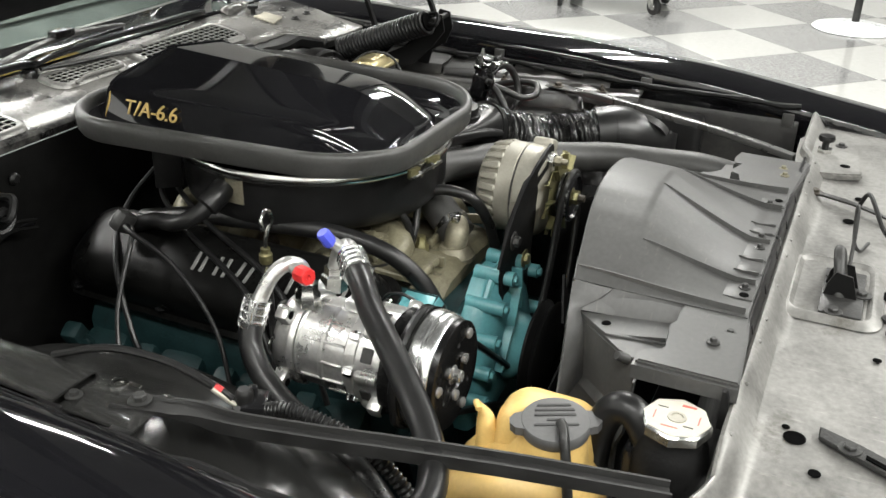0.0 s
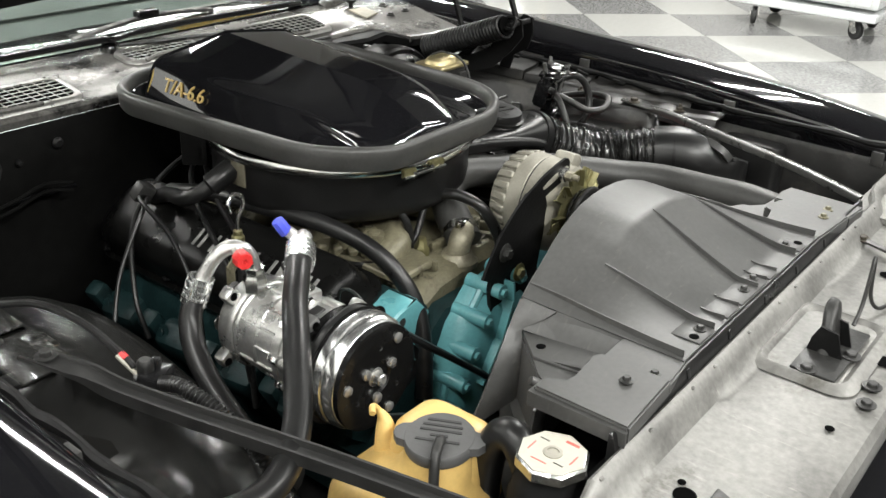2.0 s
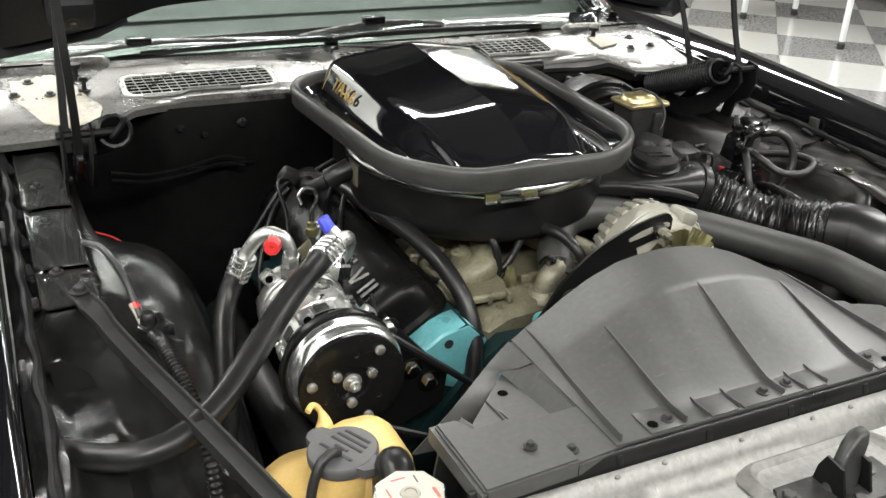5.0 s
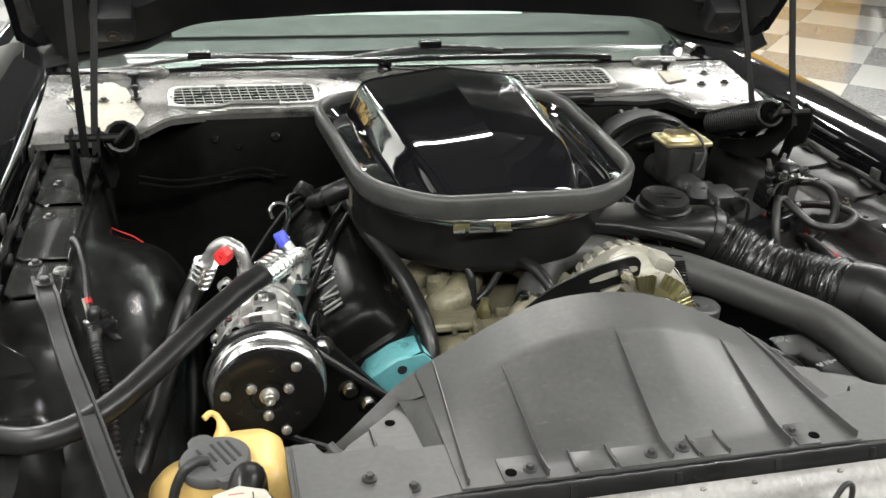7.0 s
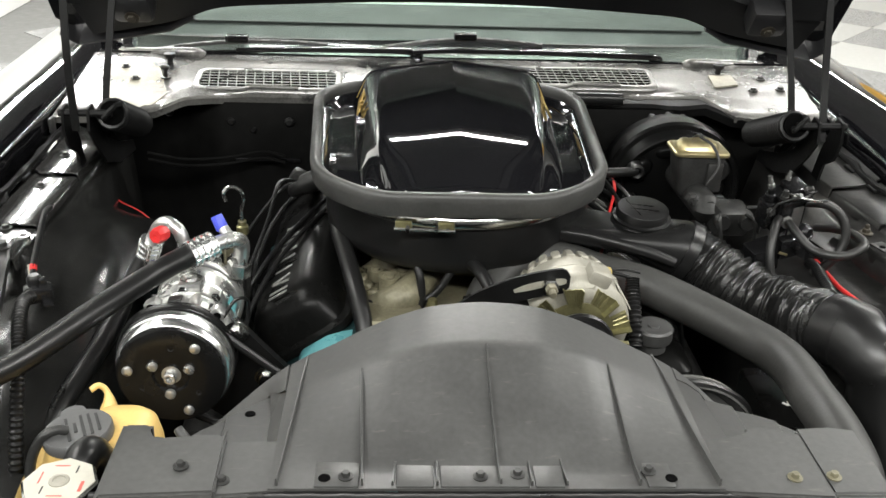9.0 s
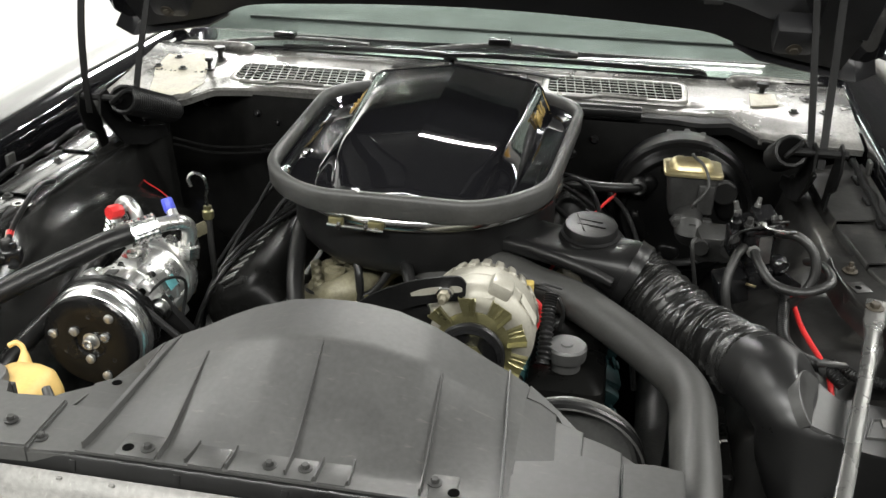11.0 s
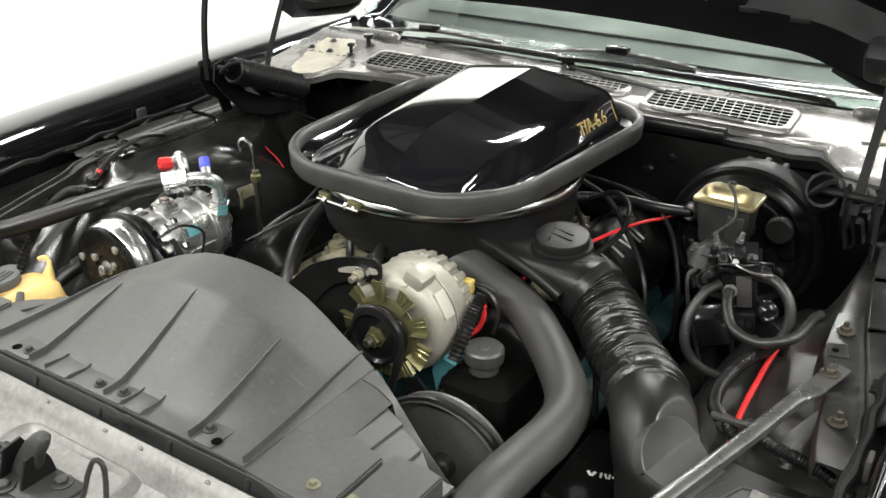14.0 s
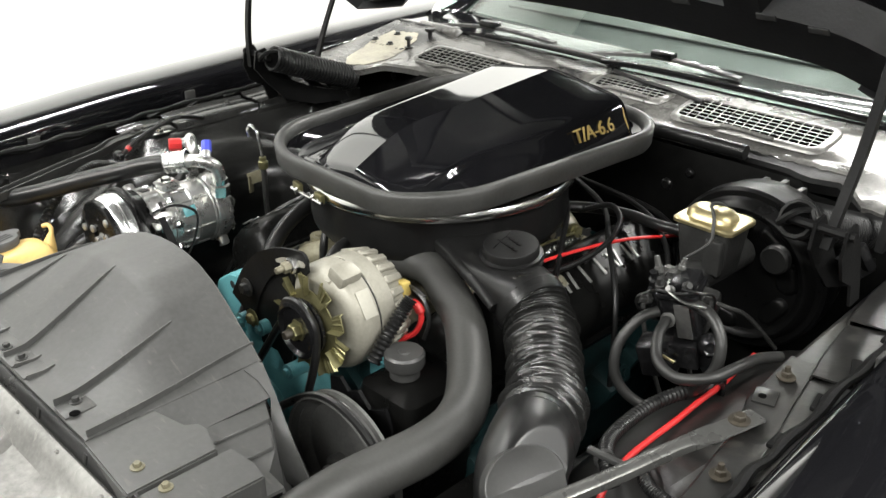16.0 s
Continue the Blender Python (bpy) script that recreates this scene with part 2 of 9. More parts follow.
def finish(name, bm, mat, sharp=38):
    bmesh.ops.recalc_face_normals(bm, faces=bm.faces)
    me = bpy.data.meshes.new(name)
    bm.to_mesh(me)
    bm.free()
    me.materials.append(mat)
    me.polygons.foreach_set("use_smooth", [True] * len(me.polygons))
    me.set_sharp_from_angle(angle=radians(sharp))
    return me


def part(name, bm, mat, parent=None, label="", sharp=38):
    ob = new(name, finish(name, bm, mat, sharp))
    if parent is not None:
        ob.parent = parent
        top, shift = parent, Vector((0, 0, 0))
        while top is not None:
            if top.type == "EMPTY":
                shift = shift + top.location
            top = top.parent
        ob.matrix_parent_inverse = Matrix.Translation(-shift) if parent.type == "EMPTY" else Matrix.Identity(4)
    return tagged(ob, label)


def box(bm, sx, sy, sz, m=Matrix.Identity(4), bevel=0.0, seg=2):
    r = bmesh.ops.create_cube(bm, size=1)
    vs = r["verts"]
    bmesh.ops.scale(bm, vec=(sx, sy, sz), verts=vs)
    if bevel:
        es = list({e for v in vs for e in v.link_edges})
        nb = bmesh.ops.bevel(bm, geom=es, offset=bevel, segments=seg, profile=0.5, affect="EDGES")
        vs = list({v for f in nb["faces"] for v in f.verts} | {v for v in vs if v.is_valid})
    bmesh.ops.transform(bm, matrix=m, verts=vs)
    return bm


def lathe(bm, prof, m=Matrix.Identity(4), seg=32):
    """Turns the profile of (radius, height) about z; closed at radius 0."""
    rings = []
    for r, h in prof:
        if r < 1e-6:
            rings.append([bm.verts.new(m @ Vector((0, 0, h)))])
        else:
            rings.append([bm.verts.new(m @ Vector((r * math.cos(2 * math.pi * i / seg), r * math.sin(2 * math.pi * i / seg), h))) for i in range(seg)])
    for a, b in zip(rings, rings[1:]):
        for i in range(seg):
            j = (i + 1) % seg
            q = [a[i % len(a)], a[j % len(a)], b[j % len(b)], b[i % len(b)]]
            u = list(dict.fromkeys(q))
            if len(u) > 2:
                bm.faces.new(u)
    return bm


def disc(bm, r, h, m=Matrix.Identity(4), seg=24, bevel=0.0):
    b = min(bevel, r * 0.4, h * 0.4)
    prof = [(0, 0), (r - b, 0), (r, b), (r, h - b), (r - b, h), (0, h)] if b else [(0, 0), (r, 0), (r, h), (0, h)]
    return lathe(bm, prof, m, seg)


def smooth_path(pts, per=8):
    """A Catmull-Rom line through the points."""
    p = [Vector(q) for q in pts]
    if len(p) < 3:
        return [p[0].lerp(p[-1], i / per) for i in range(per + 1)]
    p = [2 * p[0] - p[1]] + p + [2 * p[-1] - p[-2]]
    out = []
    for i in range(1, len(p) - 2):
        a, b, c, d = p[i - 1:i + 3]
        for k in range(per):
            t = k / per
            out.append(0.5 * (2 * b + (c - a) * t + (2 * a - 5 * b + 4 * c - d) * t * t + (3 * b - a - 3 * c + d) * t ** 3))
    out.append(p[-2])
    return out


def tube(bm, pts, r, seg=12, per=8, caps=True, smooth=True):
    """A round tube along the points; r is a radius or a function of 0..1 along it."""
    line = smooth_path(pts, per) if smooth else [Vector(q) for q in pts]
    n = len(line)
    d0 = (line[1] - line[0]).normalized()
    side = d0.orthogonal().normalized()
    rings = []
    for i, c in enumerate(line):
        d = (line[min(i + 1, n - 1)] - line[max(i - 1, 0)]).normalized()
        side = (side - d * side.dot(d)).normalized()
        up = d.cross(side)
        rad = r(i / (n - 1)) if callable(r) else r
        rings.append([bm.verts.new(c + rad * (math.cos(2 * math.pi * k / seg) * side + math.sin(2 * math.pi * k / seg) * up)) for k in range(seg)])
    for a, b in zip(rings, rings[1:]):
        for k in range(seg):
            bm.faces.new((a[k], a[(k + 1) % seg], b[(k + 1) % seg], b[k]))
    if caps:
        bm.faces.new(rings[0][::-1])
        bm.faces.new(rings[-1])
    return bm


def loft(bm, rings, closed=True, caps=True):
    """Skins rows of points that have the same count."""
    rv = [[bm.verts.new(p) for p in ring] for ring in rings]
    k = len(rv[0])
    for a, b in zip(rv, rv[1:]):
        for i in range(k if closed else k - 1):
            j = (i + 1) % k
            bm.faces.new((a[i], a[j], b[j], b[i]))
    if caps and closed:
        bm.faces.new(rv[0][::-1])
        bm.faces.new(rv[-1])
    return bm


def prism(bm, outline, h, m=Matrix.Identity(4)):
    """The outline in x, y, raised from 0 to h."""
    return loft(bm, [[m @ Vector((x, y, 0)) for x, y in outline], [m @ Vector((x, y, h)) for x, y in outline]])


def sheet(bm, rows, thick=0.002):
    """A sheet through a grid of points, with thickness."""
    rv = [[bm.verts.new(p) for p in row] for row in rows]
    for a, b in zip(rv, rv[1:]):
        for i in range(len(a) - 1):
            bm.faces.new((a[i], a[i + 1], b[i + 1], b[i]))
    bmesh.ops.recalc_face_normals(bm, faces=bm.faces)
    bmesh.ops.solidify(bm, geom=bm.faces[:], thickness=thick)
    return bm


def round_rect(w, d, r, n=8, cx=0.0, cy=0.0):
    out = []
    for qx, qy, a0 in ((1, 1, 0), (-1, 1, 90), (-1, -1, 180), (1, -1, 270)):
        for k in range(n + 1):
            a = radians(a0 + 90 * k / n)
            out.append((cx + qx * (w / 2 - r) + r * math.cos(a), cy + qy * (d / 2 - r) + r * math.sin(a)))
    return out


def along(axis):
    """Turns z onto an axis."""
    return Vector((0, 0, 1)).rotation_difference(Vector(axis)).to_matrix().to_4x4()


def bolt_mesh(r=0.008, h=0.006, washer=1.7):
    bm = bmesh.new()
    lathe(bm, [(0, 0), (r * washer, 0), (r * washer, 0.0015), (r * 1.05, 0.002), (0, 0.002)], seg=16)
    lathe(bm, [(0, 0.001), (r, 0.001), (r, h - 0.001), (r * 0.85, h), (0, h)], seg=6)
    return bm


def bolt(parent, x, y, z, r=0.008, mat=None, axis=(0, 0, 1), h=0.006, name="bolt"):
    bm = bolt_mesh(r, h)
    bmesh.ops.transform(bm, matrix=Matrix.Translation((x, y, z)) @ along(axis), verts=bm.verts)
    return part(name, bm, mat or STEEL, parent)


def at(x, y, z, axis=(0, 0, 1)):
    return Matrix.Translation((x, y, z)) @ along(axis)


def words(name, text, size, m, mat, parent, depth=0.0006, label=""):
    cu = bpy.data.curves.new(name, "FONT")
    cu.body, cu.size, cu.extrude, cu.align_x, cu.align_y = text, size, depth, "CENTER", "CENTER"
    tmp = bpy.data.objects.new(name, cu)
    me = bpy.data.meshes.new_from_object(tmp)
    bpy.data.objects.remove(tmp)
    me.transform(m)
    me.materials.append(mat)
    ob = new(name, me)
    ob.parent = parent
    ob.matrix_parent_inverse = Matrix.Translation(-parent.location) if parent.type == "EMPTY" else Matrix.Identity(4)
    return tagged(ob, label)

# ---- room ----
def slab(name, sx, sy, sz, x, y, z, mat, label):
    bm = bmesh.new()
    box(bm, sx, sy, sz, Matrix.Translation((x, y, z)))
    return tagged(part(name, bm, mat, None), label, name.split("_")[0], kind="structure")


floor = slab("floor", 15, 17, 0.1, 3.4, 2.2, -0.054, GROUT, "glossy checkered showroom floor of large square tiles")
slab("wall_west", 0.2, 17, 3.4, -2.75, 2.2, 1.7, WALL, "plain white painted wall beside the car")
slab("wall_east", 0.2, 17, 3.4, 10.9, 2.2, 1.7, WALL, "plain white painted far wall")
slab("wall_north", 13.6, 0.2, 3.4, 4.1, 10.6, 1.7, WALL, "plain white painted far wall")
# never in view; its dark colour keeps the scoop's reflections black
slab("wall_south", 13.6, 0.2, 3.4, 4.1, -6.2, 1.7, SOUTH, "unseen closing wall, kept dark grey to darken reflections")
slab("ceiling", 13.8, 17.2, 0.1, 4.1, 2.2, 3.45, CEIL, "dark painted ceiling with hanging strip lights")


def strip_light(x, y, turn):
    t = thing("strip_light", "white twin-tube strip light hung out of view under the ceiling", "ceiling light", (x, y, 3.15), "strip lights under the ceiling")
    m = Matrix.Translation((x, y, 3.15)) @ pose(0, 0, 0, 0, 0, turn)
    bm = bmesh.new()
    prism(bm, [(-0.17, 0), (-0.06, 0.06), (0.06, 0.06), (0.17, 0), (0.16, -0.004), (0.055, 0.054), (-0.055, 0.054), (-0.16, -0.004)], 2.4, m @ Matrix.Translation((-1.2, 0, 0)) @ pose(0, 0, 0, 90, 0, 90))
    part("reflector", bm, CART, t)
    for s in (-0.11, 0.11):
        bm = bmesh.new()
        tube(bm, [m @ Vector((-1.17, s, -0.03)), m @ Vector((1.17, s, -0.03))], 0.014, 10, 2)
        part("tube", bm, WALL, t)
    for s in (-0.8, 0.8):
        bm = bmesh.new()
        tube(bm, [m @ Vector((s, 0, 0.05)), m @ Vector((s, 0, 0.252))], 0.004, 6, 1)
        part("hanger", bm, STEEL, t)


for fx, fy, turn, _ in FIXTURES:
    strip_light(fx, fy, turn)

# ---- car body ----
car = thing("car_body", "black coupe front body with its engine bay open", "car", (0, 0.5, 0))


def lip_z(y):
    return float(np.interp(y, [-0.5, -0.05, 0.2, 0.5, 0.8, 1.0, 1.45], [0.735, 0.80, 0.835, 0.858, 0.868, 0.877, 0.888]))


def fender(s):
    """A front fender on the side s: rounded top, turned-down inner lip and outer wall."""
    rows = []
    for k in range(28):
        y = -0.5 + 1.98 * k / 27
        z = lip_z(y)
        prof = [(0.706, z - 0.075), (0.700, z - 0.06), (0.699, z - 0.012), (0.703, z - 0.003), (0.712, z + 0.002), (0.745, z + 0.012), (0.80, z + 0.012), (0.86, z - 0.008), (0.905, z - 0.045), (0.93, z - 0.10), (0.945, z - 0.22), (0.94, z - 0.36), (0.92, z - 0.52)]
        rows.append([Vector((s * x, y, h)) for x, h in prof])
    bm = bmesh.new()
    sheet(bm, rows, 0.003)
    f = part("fender", bm, PAINT, car, "glossy black fender", sharp=50)
    for y in (0.05, 0.33, 0.65, 0.92):
        bm = bmesh.new()
        box(bm, 0.006, 0.022, 0.026, Matrix.Translation((s * 0.692, y, lip_z(y) - 0.03)), 0.002)
        part("clip", bm, SEAL, f)
    return f


fender(1)
fender(-1)


def arch_top(y, s):
    return 0.788 - 1.1 * (y - 0.575) ** 2 if s < 0 else 0.752 - 0.55 * (y - 0.52) ** 2


def strip_in(y):
    """Inboard edge of the narrow bolted strip on the right inner fender."""
    return float(np.interp(y, [0.30, 0.364, 0.43, 0.48, 0.545, 0.61, 1.0], [0.651, 0.636, 0.627, 0.621, 0.600, 0.594, 0.586]))


def strip_out(y):
    return float(np.interp(y, [0.33, 0.371, 0.457, 0.50, 0.568, 0.646, 0.80, 1.0], [0.682, 0.675, 0.662, 0.654, 0.640, 0.624, 0.603, 0.596]))


def inner_fender(s):
    rows = []
    for k in range(41):
        y = 0.03 + 0.97 * k / 40
        t = arch_top(y, s)
        fold = 0.006 * math.sin(y * 55) * max(0, math.sin(y * 9))
        prof = [(0.698, 0.782 + 0.03 * max(0, y - 0.3)), (0.665, 0.79 + 0.03 * max(0, y - 0.3)), (0.655, 0.806), (0.60, 0.806 + fold * 0.4), (0.585, 0.8), (0.572, min(0.79, t + 0.012)), (0.545, t), (0.51, t - 0.011 + fold * 0.3), (0.485, t - 0.028), (0.465, t - 0.056), (0.45, t - 0.105), (0.442, t - 0.19), (0.44, 0.40)]
        if y < (0.468 if s < 0 else 0.43):
            # sunken dented stretch in front of the ledge
            d = 0.007 * math.sin(y * 31) + 0.004 * math.sin(y * 57 + 1)
            prof[1:6] = [(0.668, 0.774 + d), (0.655, 0.756 + d), (0.615, 0.752 + d * 0.6), (0.59, t + 0.002 + d * 0.4), (0.57, t + 0.005)]
            if s > 0:
                prof[1:6] = [(x, min(z, 0.715)) for x, z in prof[1:6]]
                if y < 0.335:
                    # open drop to the wheel well ahead of the strip
                    prof[1:8] = [(0.694, 0.772), (0.692, 0.60), (0.65, 0.58), (0.62, 0.58), (0.60, 0.58), (0.56, 0.58), (0.52, 0.58)]
                    prof = [(x, min(z, 0.57)) if k > 7 else (x, z) for k, (x, z) in enumerate(prof)]
        if s > 0 and y >= 0.43:
            xi, xo = strip_in(y), strip_out(y)
            prof[1:6] = [(0.674, 0.806 + 0.03 * max(0, y - 0.3)), (max(xo, xi + 0.015) + 0.004, 0.796), (xi + 0.006, 0.794), (xi - 0.001, 0.789), (xi - 0.006, 0.762)]
            prof[6] = (0.548, t)
        rows.append([Vector((s * x, y, z)) for x, z in prof])
    bm = bmesh.new()
    sheet(bm, rows, 0.003)
    p = part("inner_fender", bm, DUSTY if s < 0 else GRIMY, car, "dented black inner fender with wheel arch", sharp=60)
    # stamped ledge strip with holes and studs
    if s > 0:
        bm = bmesh.new()
        rows = []
        for k in range(25):
            y = 0.332 + 0.32 * k / 24
            xi, xo, z = strip_in(y), strip_out(y), 0.7985 + 0.0015 * math.sin(y * 60) + 0.004 * max(0, y - 0.5)
            rows.append([Vector((x, y, h)) for x, h in ((xi - 0.002, z - 0.020), (xi, z - 0.003), (xi + 0.003, z), (xo - 0.004, z), (xo, z + 0.003), (xo + 0.003, z + 0.004))])
        sheet(bm, rows, 0.0022)
        part("strip_plate", bm, GRIMY, p, "dusty narrow bolted strip", sharp=50)
        for x, y, r, mat in ((0.6485, 0.409, 0.0062, RUST), (0.6125, 0.607, 0.0062, RUST)):
            bolt(p, x, y, 0.800, r, mat, (0, 0, 1), 0.008)
            bm = bmesh.new()
            lathe(bm, [(0, 0), (0.0032, 0), (0.0032, 0.010), (0, 0.011)], at(x, y, 0.804), 10)
            part("stud", bm, RUST, p)
        bm = bmesh.new()
        box(bm, 0.024, 0.030, 0.0016, Matrix.Translation((0.615, 0.556, 0.8012)) @ pose(0, 0, 0, 0, 0, 18), 0.0005)
        clip = part("clip_plate", bm, GRIMY, p)
        bm = bmesh.new()
        lathe(bm, [(0.0, 0.0), (0.0045, 0.0), (0.0045, 0.0006), (0, 0.0006)], at(0.613, 0.5534, 0.8021), 12)
        part("hole", bm, HOLE, clip)
    for y0, y1, z in ((0.40, 0.61, 0.812), (0.615, 0.745, 0.8165), (0.75, 0.97, 0.822)) if s > 0 else ((0.470, 0.56, 0.811), (0.565, 0.745, 0.8165), (0.75, 0.97, 0.822)):
        bm = bmesh.new()
        rows = []
        for k in range(7):
            y = y0 + (y1 - y0) * k / 6
            up = z + 0.0025 * math.sin(3.1 * k / 6)
            if s > 0:
                xo = strip_out(y) + 0.003
                rows.append([Vector((x, y, h)) for x, h in ((xo, 0.797), (xo + 0.002, up - 0.007), (xo + 0.005, up - 0.005), (0.3 * xo + 0.476, up - 0.002), (0.684, up + 0.004), (0.690, up + 0.010), (0.693, up + 0.011))])
            else:
                rows.append([Vector((s * x, y, h)) for x, h in ((0.596, up - 0.02), (0.599, up - 0.003), (0.603, up), (0.63, up + 0.001), (0.657, up), (0.661, up + 0.004), (0.664, up + 0.005))])
        sheet(bm, rows, 0.0025)
        part("ledge_plate", bm, LEDGE if s < 0 else GRIMY, p, "smooth black stepped ledge", sharp=50)
    for k in range(6):
        bm = bmesh.new()
        y = 0.47 + 0.085 * k
        box(bm, 0.012, 0.026, 0.006, Matrix.Translation((s * 0.672, y, 0.816 + 0.02 * max(0, y - 0.3))) @ pose(0, 0, 0, 8 * (k % 3), 6 * (k % 2), 10 * (k % 3)), 0.002)
        part("lip_tab", bm, DARK, p)
    for y in (0.555, 0.70, 0.82):
        if s > 0:
            break
        bolt(p, s * 0.64, y, 0.8135 + (0.0055 if y > 0.56 else 0) + (0.0055 if y > 0.75 else 0), 0.005, CASTIRON)
    # folded seam with runs of sealer along the fender
    rnd = random.Random(5 + s)
    bm = bmesh.new()
    pts = [(s * (0.676 + 0.005 * rnd.random()), 0.03 + 0.95 * k / 30, 0.812 + 0.03 * max(0, 0.03 + 0.95 * k / 30 - 0.3) + 0.006 * rnd.random()) for k in range(31)]
    tube(bm, pts, lambda u: 0.006 + 0.0012 * math.sin(u * 70), 8, 4)
    part("seam_sealer", bm, DARK, p)
    if s < 0:
        bm = bmesh.new()
        loft(bm, [[Vector((-x, y, z)) for x, z in ((0.664, 0.752), (0.668, 0.792), (0.656, 0.796), (0.628, 0.772), (0.622, 0.755))] for y in (0.378, 0.381)])
        part("upright_tab", bm, DUSTY, p)
    if s < 0:
        # square nut in its retainer
        bm = bmesh.new()
        box(bm, 0.026, 0.034, 0.003, Matrix.Translation((s * 0.606, 0.53, 0.809)), 0.001)
        lathe(bm, [(0.005, 0.0), (0.009, 0.0), (0.009, 0.006), (0.005, 0.006)], at(s * 0.606, 0.53, 0.81), 12)
        part("clip_nut", bm, STEEL, p)
    return p


inner_fender(1)
inner_fender(-1)

# firewall
rows = []
for k in range(40):
    x = -0.70 + 1.4 * k / 39
    a = abs(x)
    dy = 0.0 if a < 0.42 else 0.05 * min(1, (a - 0.42) / 0.08)
    dent = 0.004 * math.sin(x * 23)
    rows.append([Vector((x, 1.0 + dy + dent * 0.3, 0.14)), Vector((x, 1.0 + dy + dent, 0.60)), Vector((x, 1.0 + dy, 0.74)), Vector((x, 1.003 + dy, 0.82)), Vector((x, 1.02 + dy, 0.858))])
bm = bmesh.new()
sheet(bm, rows, 0.004)
firewall = part("firewall", bm, FIREWALL, car, "black painted firewall with scuffs")
bm = bmesh.new()
box(bm, 0.12, 0.006, 0.008, Matrix.Translation((-0.335, 0.994, 0.757)), 0.002)
part("stiffener", bm, DARK_GLOSS, firewall)
for x, z, r in ((-0.294, 0.83, 0.009), (-0.36, 0.815, 0.006), (-0.40, 0.83, 0.007), (-0.52, 0.83, 0.008), (0.20, 0.80, 0.01), (0.24, 0.83, 0.008)):
    bm = bmesh.new()
    lathe(bm, [(0, 0.004), (r * 0.6, 0.004), (r, 0.0), (r, -0.002)], at(x, 0.995 if abs(x) < 0.42 else 1.04, z, (0, -1, 0)), 14)
    part("grommet", bm, RUBBER, firewall)


# cowl
def cowl_z(y):
    return 0.868 + 0.17 * (y - 1.04)


def cowl_front(x):
    dip = 0.0 if x < 0 else 0.03
    return float(np.interp(abs(x), [0, 0.38, 0.43, 0.475, 0.52, 0.58, 0.695], [1.035, 1.03, 1.005, 0.972 + dip, 0.945 + dip, 0.935 + dip * 1.6, 0.935 + dip * 1.6]))


rows = []
for k in range(113):
    x = -0.695 + 1.39 * k / 112
    a = abs(x)
    f = cowl_front(x)
    if x > 0.05:
        f = max(f, float(np.interp(a, [0.05, 0.20, 0.30, 0.38, 0.43, 0.465, 0.49, 0.515, 0.55, 0.695], [1.035, 1.055, 1.068, 1.064, 1.058, 1.045, 1.005, 0.980, 0.972, 0.972])) + 0.004 * math.sin(x * 190) + 0.003 * math.sin(x * 83))
    ze = float(np.interp(a, [0, 0.40, 0.475, 0.52, 0.58, 0.695], [0.867, 0.870, 0.880, 0.866, 0.859, 0.856]))
    row = [Vector((x, f + 0.004, ze - 0.016)), Vector((x, f, ze - 0.004)), Vector((x, f + 0.005, ze))]
    for q in (0.3, 0.6, 0.85):
        y = f + 0.006 + (1.085 - f) * q
        row.append(Vector((x, y, ze + (cowl_z(1.09) - 0.002 - ze) * q)))
    for y in (1.09, 1.13, 1.17, 1.21):
        row.append(Vector((x, y, cowl_z(y))))
    row.append(Vector((x, 1.235, 0.885)))
    row.append(Vector((x, 1.36 + 0.12 * a * a, 0.897 - 0.02 * a)))
    rows.append(row)
bm = bmesh.new()
sheet(bm, rows, 0.003)
cowl = part("cowl_panel", bm, COWL, car, "patchy grey and black cowl top panel", sharp=40)
def cowl_at(x, y):
    f = cowl_front(x)
    ze = float(np.interp(abs(x), [0, 0.40, 0.475, 0.52, 0.58, 0.695], [0.867, 0.870, 0.880, 0.866, 0.859, 0.856]))
    return cowl_z(y) if y >= 1.09 else ze + (cowl_z(1.09) - 0.002 - ze) * max(0.0, (y - f - 0.006) / (1.085 - f))


rnd = random.Random(8)
bm = bmesh.new()
rows = []
for k in range(27):
    x = -0.648 + 0.13 * k / 26
    lo = float(np.interp(x, [-0.648, -0.61, -0.57, -0.53, -0.518], [1.09, 0.985, 0.950, 0.968, 1.01])) + 0.008 * rnd.random()
    hi = float(np.interp(x, [-0.648, -0.58, -0.555, -0.53, -0.518], [1.15, 1.165, 1.14, 1.06, 1.025])) + 0.008 * rnd.random()
    rows.append([Vector((x, lo + (hi - lo) * q / 9, cowl_at(x, lo + (hi - lo) * q / 9) + 0.0014)) for q in range(10)])
sheet(bm, rows, 0.001)
part("primer_patch", bm, CREAM, cowl, "cream primer patch with rust specks")
bm = bmesh.new()
lathe(bm, [(0, 0), (0.010, 0), (0.010, 0.0015), (0.004, 0.002), (0.004, 0.016), (0.008, 0.017), (0.009, 0.021), (0.006, 0.024), (0, 0.0245)], at(-0.535, 1.10, cowl_z(1.10) + 0.001), 16)
part("rubber_stop", bm, RUBBER, cowl, "black stop on a pale washer")
for s in (-1, 1):
    if s > 0:
        bm = bmesh.new()
        prism(bm, [(0.515, 1.10), (0.565, 1.112), (0.562, 1.155), (0.54, 1.150), (0.516, 1.152)], 0.003, Matrix.Translation((0, 0, 0)))
        for v in bm.verts:
            v.co.z += cowl_z(v.co.y) + 0.0015
        part("primer_patch", bm, CREAM, cowl, "cream primer patch with rust specks")
    for x, y in ((0.59, 1.095), (0.645, 1.10), (0.62, 1.145)):
        bolt(cowl, s * x, y, cowl_z(y) + 0.0005, 0.0055, CASTIRON)
